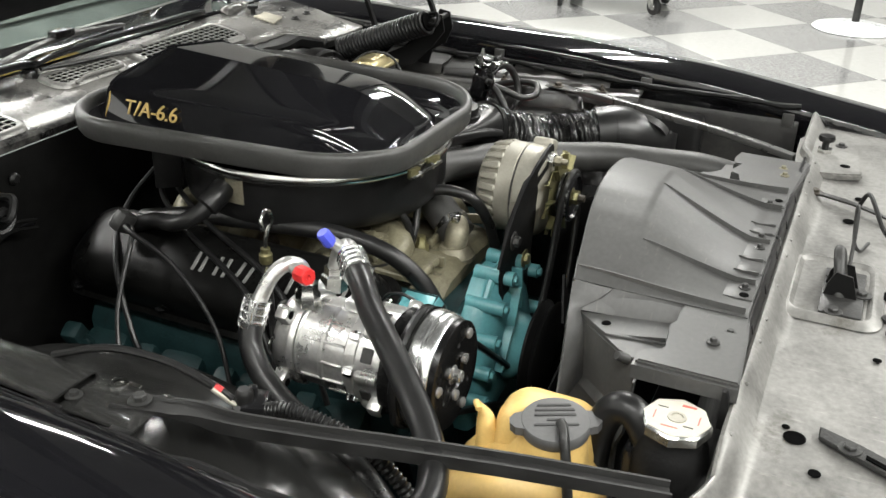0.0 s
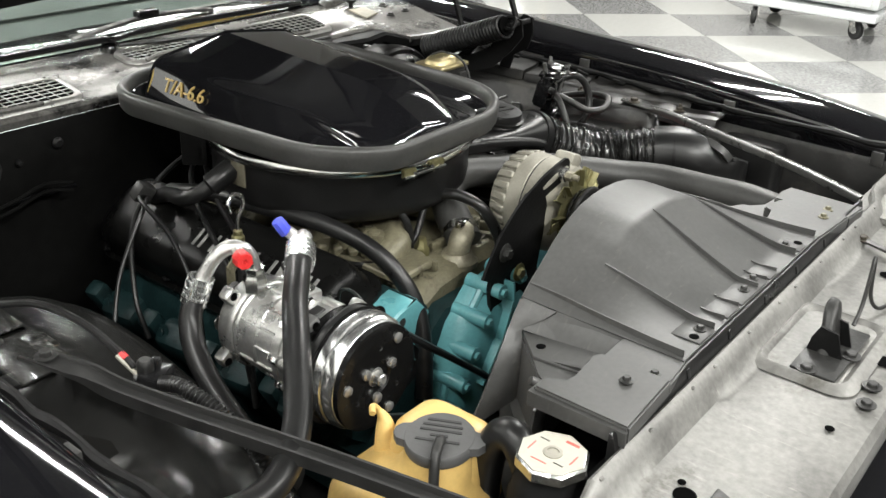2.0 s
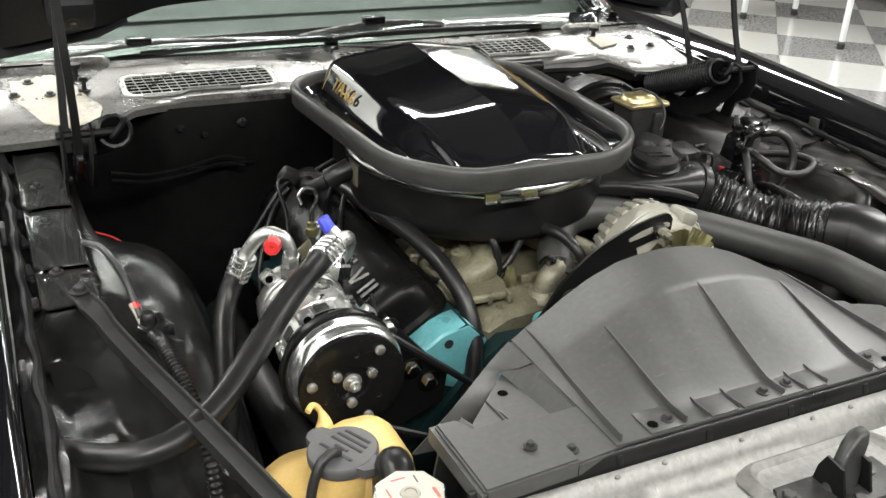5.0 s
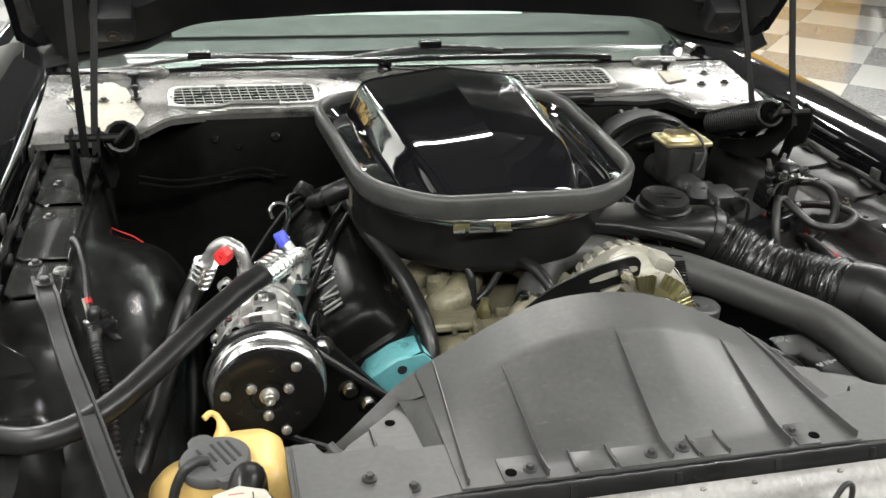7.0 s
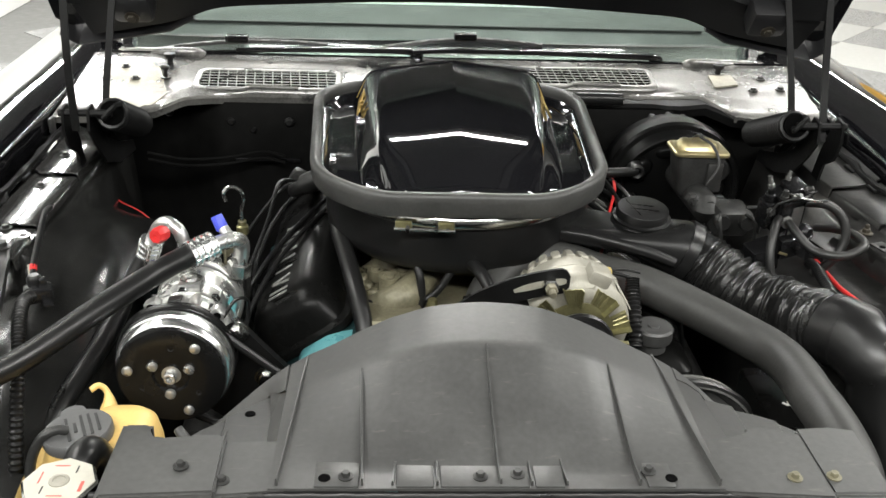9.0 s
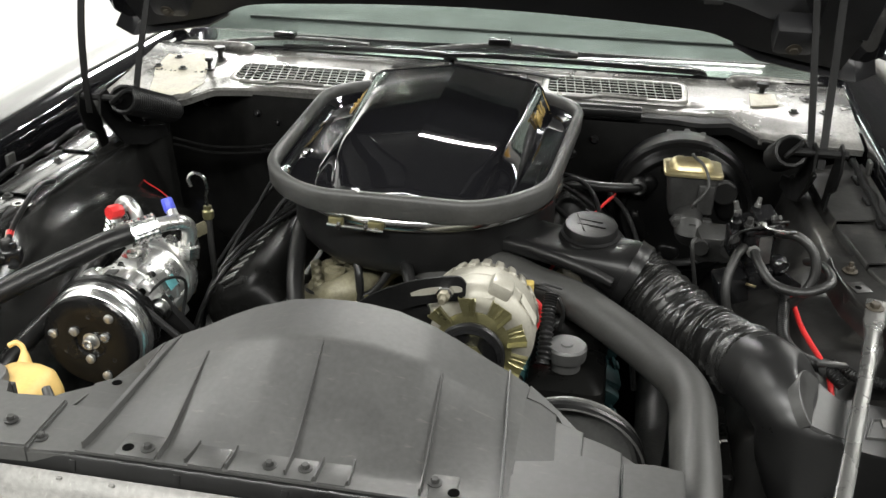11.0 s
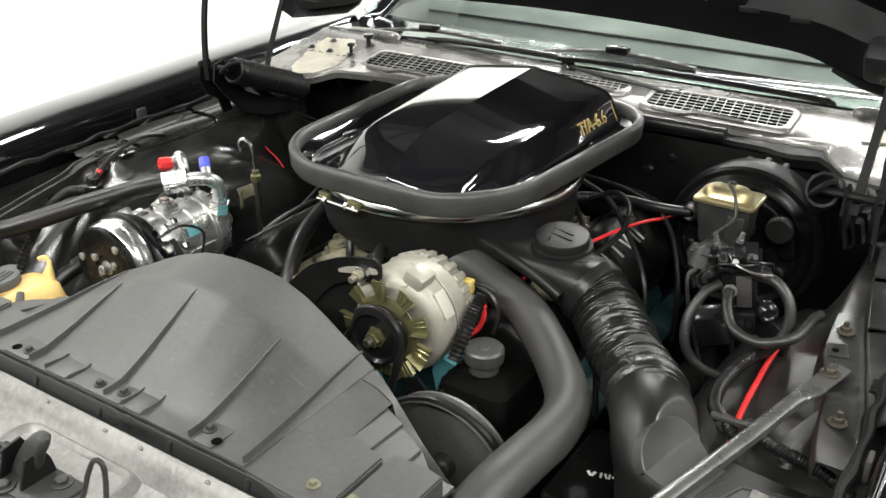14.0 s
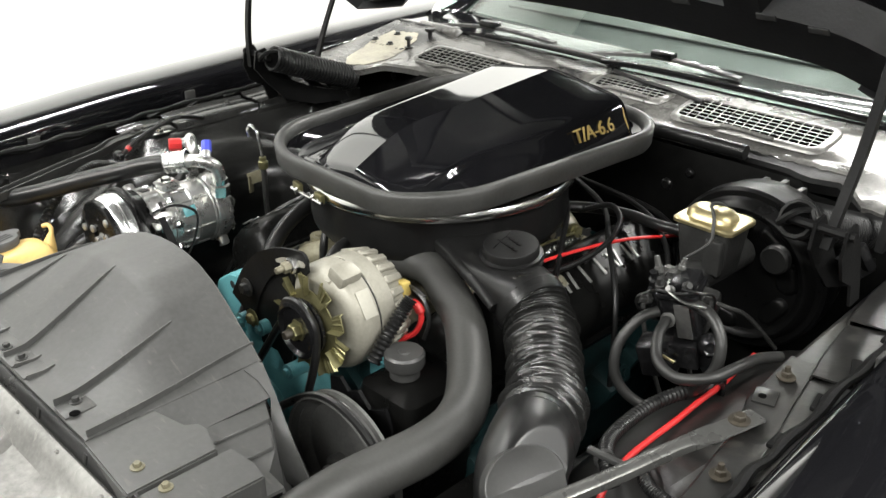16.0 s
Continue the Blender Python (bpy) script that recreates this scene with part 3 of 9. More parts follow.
# black painted lip in front of the pale panel
rows = []
for k in range(29):
    x = 0.03 + 0.62 * k / 28
    f, z = cowl_front(x), float(np.interp(x, [0, 0.40, 0.475, 0.52, 0.58, 0.695], [0.867, 0.870, 0.880, 0.866, 0.859, 0.856])) - 0.005
    rows.append([Vector((x, f + 0.008, z - 0.022)), Vector((x, f + 0.002, z - 0.006)), Vector((x, f + 0.008, z)), Vector((x, f + 0.03, z)), Vector((x, f + 0.06, z - 0.001))])
bm = bmesh.new()
sheet(bm, rows, 0.003)
part("cowl_lip", bm, DARK, cowl, "black painted front lip of the cowl")
# dark trough below the windshield
bm = bmesh.new()
sheet(bm, [[Vector((x, 1.215, cowl_z(1.21) + 0.003)), Vector((x, 1.25, 0.893)), Vector((x, 1.35 + 0.12 * x * x, 0.902 - 0.02 * abs(x)))] for x in np.linspace(-0.69, 0.69, 25)], 0.003)
part("wiper_trough", bm, PAINT, cowl, "glossy black trough under the windshield")

# windshield with its pillars, and the dash behind it
rows = []
for k in range(25):
    x = -0.71 + 1.42 * k / 24
    y0 = 1.355 + 0.16 * x * x
    rows.append([Vector((x * (1 - 0.12 * u), y0 + 0.80 * u, 0.902 - 0.03 * x * x + 0.47 * u)) for u in (0, 0.2, 0.4, 0.6, 0.8, 1)])
bm = bmesh.new()
sheet(bm, rows, 0.005)
pane = part("windshield", bm, GLASS, car, "green tinted windshield glass")
pane.visible_shadow = False
for s in (-1, 1):
    bm = bmesh.new()
    tube(bm, [(s * 0.70, 1.33, 0.88), (s * 0.712, 1.45, 0.895), (s * 0.68, 1.8, 1.11), (s * 0.63, 2.25, 1.385)], lambda u: 0.022, 10, 6)
    part("windshield_pillar", bm, PAINT, car, "black windshield pillar")
    bm = bmesh.new()
    tube(bm, [(s * 0.655, 1.30, 0.90), (s * 0.69, 1.34, 0.905), (s * 0.70, 1.40, 0.915)], 0.012, 8, 6)
    part("pillar_trim", bm, CHROME, car, "bright trim at the pillar foot")
bm = bmesh.new()
sheet(bm, [[Vector((x, 1.40 + 0.1 * x * x, 0.875)), Vector((x, 1.50, 0.898)), Vector((x, 1.62, 0.903)), Vector((x, 1.74, 0.898)), Vector((x, 1.78, 0.80))] for x in np.linspace(-0.68, 0.68, 15)], 0.01)
dash = part("dashboard", bm, DASH_TOP, car, "grey dashboard top seen through the glass")
bm = bmesh.new()
box(bm, 1.2, 0.012, 0.006, Matrix.Translation((0, 1.50, 0.9)), 0.002)
part("dash_seam", bm, DASH, dash)
bm = bmesh.new()
tube(bm, [(-0.62, 2.2, 1.37), (-0.3, 2.16, 1.395), (0, 2.15, 1.40), (0.3, 2.16, 1.395), (0.62, 2.2, 1.37)], 0.03, 10, 6)
tube(bm, [(0, 2.15, 1.40), (0, 2.6, 1.42), (0, 3.1, 1.40)], 0.06, 10, 6)
part("roof_bar", bm, PAINT, car, "black roof bar between open roof panels")
# pale slabs added here, tilted to catch lamp light behind the windshield
bm = bmesh.new()
box(bm, 1.36, 0.10, 0.95, Matrix.Translation((0, 2.62, 0.78)) @ pose(0, 0, 0, -42, 0, 0), 0.04)
box(bm, 1.36, 0.5, 0.12, Matrix.Translation((0, 2.1, 0.45)), 0.04)
box(bm, 1.2, 0.9, 0.2, Matrix.Translation((0, 2.3, 0.25)), 0.03)
part("cabin_bright_slabs", bm, CABIN, car, "pale tilted slabs added in the cabin to brighten the glass")
for s in (-1, 1):
    bm = bmesh.new()
    box(bm, 0.06, 2.3, 0.62, Matrix.Translation((s * 0.86, 2.6, 0.56)), 0.025)
    part("door", bm, PAINT, car, "glossy black door")

# radiator support: top panel with a turned rear edge, raised bead and latch well
rows = []
for k in range(61):
    x = -0.72 + 1.44 * k / 60
    a = abs(x)
    e = 0.0 if a < 0.44 else 0.02 * min(1, (a - 0.44) / 0.05)
    low = -0.03 * min(1, max(0, (-x - 0.412) / 0.012))
    row = [Vector((x, -0.008 + e, 0.752)), Vector((x, -0.0105 + e, 0.787)), Vector((x, -0.0125 + e, 0.802)), Vector((x, -0.0160 + e, 0.805)), Vector((x, -0.0215 + e, 0.8025)), Vector((x, -0.029 + e, 0.792)), Vector((x, -0.039 + e, 0.7785)), Vector((x, -0.05, 0.776 + 0.0015 * math.sin(x * 19))), Vector((x, -0.09, 0.775)), Vector((x, -0.125, 0.7745)), Vector((x, -0.16, 0.774)), Vector((x, -0.178, 0.772)), Vector((x, -0.185, 0.764)), Vector((x, -0.186, 0.70))]
    for v in row[1:-1]:
        v.z += low * min(1, (v.z - 0.74) / 0.03)
    rows.append(row)
bm = bmesh.new()
sheet(bm, rows, 0.0025)
rad_sup = part("radiator_support", bm, GREY, car, "worn silver-grey radiator support panel", sharp=40)


def well(x0, x1, y0, y1, parent):
    """The pressed tray in which the hood latch sits."""
    bm = bmesh.new()
    cx, cy = (x0 + x1) / 2, (y0 + y1) / 2
    w, d = x1 - x0, y1 - y0
    rings = []
    for grow, z in ((0.012, 0.7765), (0.007, 0.7795), (0.003, 0.7825), (-0.001, 0.7835), (-0.004, 0.7815), (-0.007, 0.778), (-0.012, 0.7775)):
        rings.append([Vector((x, y, z)) for x, y in round_rect(w + grow * 2, d + grow * 2, 0.02 + grow * 0.5, 5, cx, cy)])
    loft(bm, rings, True, True)
    return part("latch_well", bm, GREY, parent)


well(-0.078, 0.092, -0.135, -0.037, rad_sup)
for x, y, r in ((-0.341, -0.077, 0.011), (-0.326, -0.067, 0.004), (-0.39, -0.10, 0.006), (0.02, -0.15, 0.012), (0.25, -0.09, 0.009), (0.35, -0.10, 0.008), (-0.15, -0.145, 0.005)):
    bm = bmesh.new()
    lathe(bm, [(r, 0.0), (r, 0.0006), (0, 0.0006)], at(x, y, 0.7765), 18)
    part("hole", bm, HOLE, rad_sup, "dark punched hole")
for x, y in ((0.62, -0.02), (-0.46, -0.04), (-0.55, -0.08), (-0.62, -0.03), (-0.045, -0.156), (-0.084, -0.161)):
    bolt(rad_sup, x, y, 0.778 if x > -0.42 else 0.748, 0.0062, CASTIRON)
for k in range(11):
    x = -0.40 + 0.08 * k
    bm = bmesh.new()
    box(bm, 0.007, 0.008, 0.004, Matrix.Translation((x + 0.013 * (k % 3), -0.0205, 0.8015)) @ pose(0, 0, 0, -30, 0, 10 * (k % 3 - 1)), 0.0025)
    part("bead_dimple", bm, GREY, rad_sup)
# slotted bracket on one end, raised end plate on the other
bm = bmesh.new()
prism(bm, [(-0.318, -0.098), (-0.337, -0.098), (-0.352, -0.128), (-0.375, -0.172), (-0.352, -0.176), (-0.333, -0.135)], 0.005, Matrix.Translation((0, 0, 0.778)))
bmesh.ops.bevel(bm, geom=bm.edges[:], offset=0.0012, segments=1, affect="EDGES")
slot_br = part("bracket_plate", bm, CASTIRON, rad_sup, "dark slotted bracket")
bolt(slot_br, -0.346, -0.127, 0.783, 0.0065, CASTIRON)
bm = bmesh.new()
prism(bm, [(-0.349, -0.142), (-0.356, -0.142), (-0.368, -0.166), (-0.361, -0.167)], 0.001, Matrix.Translation((0, 0, 0.7832)))
part("slot", bm, HOLE, slot_br)
bm = bmesh.new()
prism(bm, [(0.405, 0.006), (0.488, 0.014), (0.589, 0.016), (0.60, -0.04), (0.576, -0.083), (0.47, -0.088), (0.431, -0.098), (0.415, -0.05)], 0.011, Matrix.Translation((0, 0, 0.778)))
bmesh.ops.bevel(bm, geom=bm.edges[:], offset=0.003, segments=2, affect="EDGES")
end_plate = part("end_plate", bm, GREY, rad_sup, "raised grey end plate")
for x, y in ((0.43, -0.02), (0.565, -0.055)):
    bolt(end_plate, x, y, 0.789, 0.006, CASTIRON)
bm = bmesh.new()
lathe(bm, [(0.0085, 0.0004), (0.008, 0.0008), (0, 0.0008)], at(0.46, -0.068, 0.789), 18)
part("hole", bm, HOLE, end_plate, "dark punched hole")
# nose panel below and ahead, and the closing floor of the bay
bm = bmesh.new()
sheet(bm, [[Vector((x, -0.186, 0.735)), Vector((x, -0.25, 0.73)), Vector((x, -0.42 + 0.25 * x * x, 0.70)), Vector((x, -0.55 + 0.3 * x * x, 0.62)), Vector((x, -0.60 + 0.3 * x * x, 0.4))] for x in np.linspace(-0.93, 0.93, 25)], 0.003)
part("nose_panel", bm, PAINT, car, "glossy black nose panel")
bm = bmesh.new()
box(bm, 1.5, 1.25, 0.02, Matrix.Translation((0, 0.45, 0.30)), 0.004)
part("splash_pan", bm, DARK, car, "dark underside of the bay")
bm = bmesh.new()
box(bm, 0.62, 0.05, 0.40, Matrix.Translation((-0.02, 0.05, 0.54)), 0.006)
radiator = part("radiator_core", bm, DARK, car, "black radiator core")
for s in (-1, 1):
    bm = bmesh.new()
    box(bm, 0.07, 0.06, 0.42, Matrix.Translation((-0.02 + s * 0.345, 0.05, 0.54)), 0.012)
    part("side_tank", bm, DARK_GLOSS, radiator)
# front wheels, which carry the body
for s in (-1, 1):
    bm = bmesh.new()
    lathe(bm, [(0.18, -0.10), (0.30, -0.105), (0.33, -0.08), (0.335, 0.0), (0.33, 0.08), (0.30, 0.105), (0.18, 0.10)], at(s * 0.78, 0.47, 0.335, (1, 0, 0)), 40)
    w = part("wheel", bm, TYRE, car, "black tyre")
    bm = bmesh.new()
    lathe(bm, [(0, -0.02), (0.17, -0.03), (0.185, -0.09), (0.185, 0.09), (0.17, 0.03), (0, 0.02)], at(s * 0.78, 0.47, 0.335, (1, 0, 0)), 32)
    part("rim", bm, STEEL, w)
    bm = bmesh.new()
    lathe(bm, [(0.18, -0.10), (0.30, -0.105), (0.33, -0.08), (0.335, 0.0), (0.33, 0.08), (0.30, 0.105), (0.18, 0.10)], at(s * 0.78, 3.22, 0.335, (1, 0, 0)), 40)
    part("wheel", bm, TYRE, car, "black tyre")

# ---- hood, raised on its hinges ----
hood = thing("hood", "open black hood seen from its dark underside", "hood", (0, 1.03, 1.0))
HU = Vector((0, -0.574, 0.819))
HN = Vector((0, 0.819, 0.574))


def on_hood(x, u, n=0.0):
    """A point u metres ahead of the rear edge, n above the lining."""
    return Vector((x, 1.03, 1.035)) + HU * u + HN * n


def hood_rear(x):
    a = abs(x)
    return -0.03 * (a / 0.45) ** 2 if a < 0.45 else float(np.interp(a, [0.45, 0.507, 0.60, 0.683, 0.72], [-0.03, -0.064, -0.088, -0.107, -0.07]))


# outer skin with the hole for the scoop
rows = []
xs = [-0.72, -0.70, -0.66, -0.58, -0.50, -0.45, -0.36, -0.25]
for side in (xs, [-x for x in xs]):
    bm = bmesh.new()
    sheet(bm, [[on_hood(x, hood_rear(x) + (1.2 - hood_rear(x)) * k / 12, 0.045 + (-0.02 if abs(x) > 0.69 else 0)) for k in range(13)] for x in side], 0.003)
    part("skin", bm, PAINT, hood, "glossy black hood skin")
for u0, u1 in ((0, 0.12), (0.70, 1.2)):
    bm = bmesh.new()
    sheet(bm, [[on_hood(x, hood_rear(x) * (u0 == 0) + u0 + (u1 - u0) * k / 4, 0.045) for k in range(5)] for x in (-0.25, -0.12, 0, 0.12, 0.25)], 0.003)
    part("skin", bm, PAINT, hood, "glossy black hood skin")


def rib(pts, w, h):
    """A pressed hat-section rib on the lining."""
    bm = bmesh.new()
    rings = []
    line = smooth_path(pts, 6)
    for i, c in enumerate(line):
        d = (line[min(i + 1, len(line) - 1)] - line[max(i - 1, 0)]).normalized()
        s = d.cross(HN).normalized()
        rings.append([c + s * a + HN * b for a, b in ((-w / 2, 0.042), (-w / 2 + 0.012, 0.042 - h * 0.5), (-w / 2 + 0.022, 0.042 - h), (w / 2 - 0.022, 0.042 - h), (w / 2 - 0.012, 0.042 - h * 0.5), (w / 2, 0.042))])
    loft(bm, rings, False, False)
    bmesh.ops.solidify(bm, geom=bm.faces[:], thickness=0.003)
    return part("frame_rib", bm, HOOD_IN, hood, "black pressed inner frame rib")


rib([on_hood(x, 0.055 + hood_rear(x)) for x in (-0.66, -0.58, -0.50, -0.42, -0.30, -0.15, 0, 0.15, 0.30, 0.42, 0.50, 0.58, 0.66)], 0.12, 0.045)
for s in (-1, 1):
    rib([on_hood(s * 0.63, 0.0), on_hood(s * 0.64, 0.4), on_hood(s * 0.62, 0.8), on_hood(s * 0.58, 1.15)], 0.13, 0.05)
    rib([on_hood(s * 0.30, 0.06), on_hood(s * 0.31, 0.35), on_hood(s * 0.30, 0.72)], 0.10, 0.045)
    for x, u in ((0.338, 0.075), (0.414, 0.065), (0.20, 0.08)):
        bm = bmesh.new()
        m = Matrix.Translation(on_hood(s * x, u, -0.0045)) @ along(tuple(HN))
        box(bm, 0.03, 0.011, 0.003, m, 0.001)
        part("slot", bm, PRINT_GAP_DARK, hood, "dark slot in the hood frame")
    # hinge pad with its bolt
    bm = bmesh.new()
    m = Matrix.Translation(on_hood(s * 0.55, 0.03, -0.03)) @ along(tuple(HN))
    box(bm, 0.07, 0.06, 0.05, m, 0.012)
    part("hinge_pad", bm, HOOD_IN, hood)
    bolt(hood, *on_hood(s * 0.55, 0.02, -0.056), 0.0075, RUST, tuple(-HN))
    # turned-down rear corner flap
    bm = bmesh.new()
    sheet(bm, [[on_hood(s * x, u, 0.04 - 0.05 * k) for k in (0, 0.5, 1)] for x, u in ((0.46, -0.032), (0.507, -0.064), (0.60, -0.088), (0.683, -0.107), (0.71, -0.08))], 0.003)
    part("corner_flap", bm, HOOD_IN, hood, "black rear corner of the hood")
rib([on_hood(x, 1.12) for x in (-0.6, -0.3, 0, 0.3, 0.6)], 0.13, 0.045)
rib([on_hood(x, 0.74) for x in (-0.3, -0.1, 0.1, 0.3)], 0.10, 0.045)


def hinge(s):
    bm = bmesh.new()
    inner = [(0.745, 0.87), (0.722, 0.90), (0.728, 0.932), (0.75, 0.936), (0.775, 0.90), (0.80, 0.865), (0.86, 0.836), (0.94, 0.812), (0.95, 0.79), (0.86, 0.80), (0.79, 0.825)]
    outer = [(0.735, 0.868), (0.722, 0.90), (0.728, 0.932), (0.75, 0.936), (0.768, 0.905), (0.785, 0.868), (0.80, 0.82), (0.775, 0.818), (0.765, 0.85)]
    for x, out in ((0.562, inner), (0.60, outer)):
        rings = [[Vector((s * (x + d), y, z)) for y, z in out] for d in (0, 0.004)]
        loft(bm, rings)
    h = part("hood_hinge", bm, DARK, hood, "black hinge bracket with curved arms and coil spring")
    fore = [(0.584, 0.732, 0.90), (0.584, 0.732, 0.96), (0.585, 0.742, 1.03), (0.586, 0.762, 1.10), (0.587, 0.79, 1.20), (0.588, 0.83, 1.32)]
    if s > 0:
        fore = [(0.576, 0.742, 0.90), (0.577, 0.758, 0.94), (0.579, 0.785, 1.0), (0.580, 0.806, 1.06), (0.580, 0.825, 1.12), (0.582, 0.85, 1.22), (0.584, 0.87, 1.32)]
    for pts in (fore, [(0.588, 0.885, 0.85), (0.587, 0.898, 0.892), (0.584, 0.912, 0.935), (0.581, 0.928, 0.975), (0.578, 0.945, 1.015), (0.575, 0.965, 1.06), (0.572, 0.99, 1.11)]):
        bm = bmesh.new()
        line = smooth_path(pts, 6)
        loft(bm, [[p + Vector((s * a, b, 0)) for a, b in ((-0.0055, -0.007), (0.0055, -0.007), (0.0055, 0.006), (0.002, 0.006), (0.002, -0.003), (-0.0055, -0.003))] for p in [Vector((s * q.x, q.y, q.z)) for q in line]])
        part("arm", bm, DARK, h)
    a, b = Vector((s * 0.533, 0.745, 0.922)), Vector((s * 0.553, 0.955, 0.838))
    d = (b - a).normalized()
    u = d.orthogonal().normalized()
    v = d.cross(u)
    bm = bmesh.new()
    turns = 26
    pts = [a + (b - a) * (k / (turns * 12)) + 0.0215 * (math.cos(k * math.pi / 6) * u + math.sin(k * math.pi / 6) * v) for k in range(turns * 12 + 1)]
    tube(bm, pts, 0.0042, 6, 1, True, False)
    part("spring", bm, HOUSING, h, "black coil spring")
    # black cylinder painted as the darkness inside the hollow coil
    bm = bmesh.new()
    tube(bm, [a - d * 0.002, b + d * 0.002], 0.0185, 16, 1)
    part("dark_coil_fill", bm, HOLE, h)
    bm = bmesh.new()
    tube(bm, [a + u * 0.02, a - d * 0.022 + u * 0.012, a - d * 0.022 - u * 0.012, a - u * 0.005], 0.0042, 6, 6)
    part("spring_hook", bm, DARK, h)
    bm = bmesh.new()
    tube(bm, [(s * 0.53, 0.735, 0.925), (s * 0.61, 0.735, 0.925)], 0.006, 8, 1)
    part("pivot_pin", bm, DARK, h)
    for dy in (0.0, 0.045):
        bm = bmesh.new()
        loft(bm, [[Vector((s * (0.578 + e), 0.79 + dy + 0.055 * q + b, 0.872 - 0.052 * q)) for e, b in ((-0.004, -0.012), (0.004, -0.012), (0.006, 0.0), (0.004, 0.012), (-0.004, 0.012))] for q in (0, 0.1, 0.9, 1)])
        part("link", bm, DARK_GLOSS, h)
    return h


hinge(1)
hinge(-1)

# ---- fan shroud ----
def arch_rear(x):
    return float(np.interp(abs(x), [0, 0.03, 0.06, 0.10, 0.13, 0.16, 0.185, 0.21, 0.235, 0.26, 0.285, 0.31, 0.335], [0.891, 0.8895, 0.8855, 0.8735, 0.8605, 0.8455, 0.8345, 0.821, 0.803, 0.782, 0.761, 0.742, 0.725]))


def shroud_rear(z):
    return 0.219 + 0.30 * (z - 0.893)


def shroud_z(x, y):
    front = 0.823
    fold = float(np.interp(abs(x), [0, 0.05, 0.10, 0.13, 0.16, 0.19, 0.21], [0.8835, 0.8815, 0.870, 0.8575, 0.844, 0.8305, 0.820]))
    if y <= 0.02:
        return front
    if y <= 0.142:
        t = (y - 0.02) / 0.122
        return front + (fold - front) * (t ** 1.15)
    t = (y - 0.142) / max(0.02, shroud_rear(arch_rear(x)) - 0.142)
    return fold + (arch_rear(x) - fold) * min(1, t) ** 0.8


WING_L = ((0.198, 0.05), (0.216, 0.19), (0.224, 0.184), (0.292, 0.116), (0.308, 0.094), (0.328, 0.088), (0.328, 0.05))
WING_R = ((0.198, 0.05), (0.216, 0.19), (0.231, 0.183), (0.289, 0.152), (0.309, 0.140), (0.335, 0.115), (0.364, 0.112), (0.364, 0.05))
shroud = thing("fan_shroud", "dark grey moulded plastic fan shroud with raised ribs", "fan shroud", (0, 0.1, 0.75))
ys = (-0.004, 0.006, 0.014, 0.02, 0.03, 0.045, 0.06, 0.075, 0.09, 0.105, 0.12, 0.13, 0.138, 0.142, 0.148, 0.16, 0.175, 0.19, 0.205, 0.2115, 0.216, 0.219)
bm = bmesh.new()
rows = []
for x in np.linspace(-0.205, 0.205, 61):
    back = shroud_rear(arch_rear(x))
    row = [Vector((x, y, shroud_z(x, y))) for y in ys if y < 0.145]
    row += [Vector((x, 0.142 + (back - 0.142) * k, shroud_z(x, 0.142 + (back - 0.142) * k))) for k in (0.12, 0.3, 0.5, 0.7, 0.86)]
    row += [Vector((x, back - 0.002, arch_rear(x))), Vector((x, back, arch_rear(x) - 0.0015)), Vector((x, back + 0.0005, arch_rear(x) - 0.012))]
    rows.append(row)
sheet(bm, rows, 0.003)
part("hood_section", bm, SHROUD, shroud, "arched upper section", sharp=28)
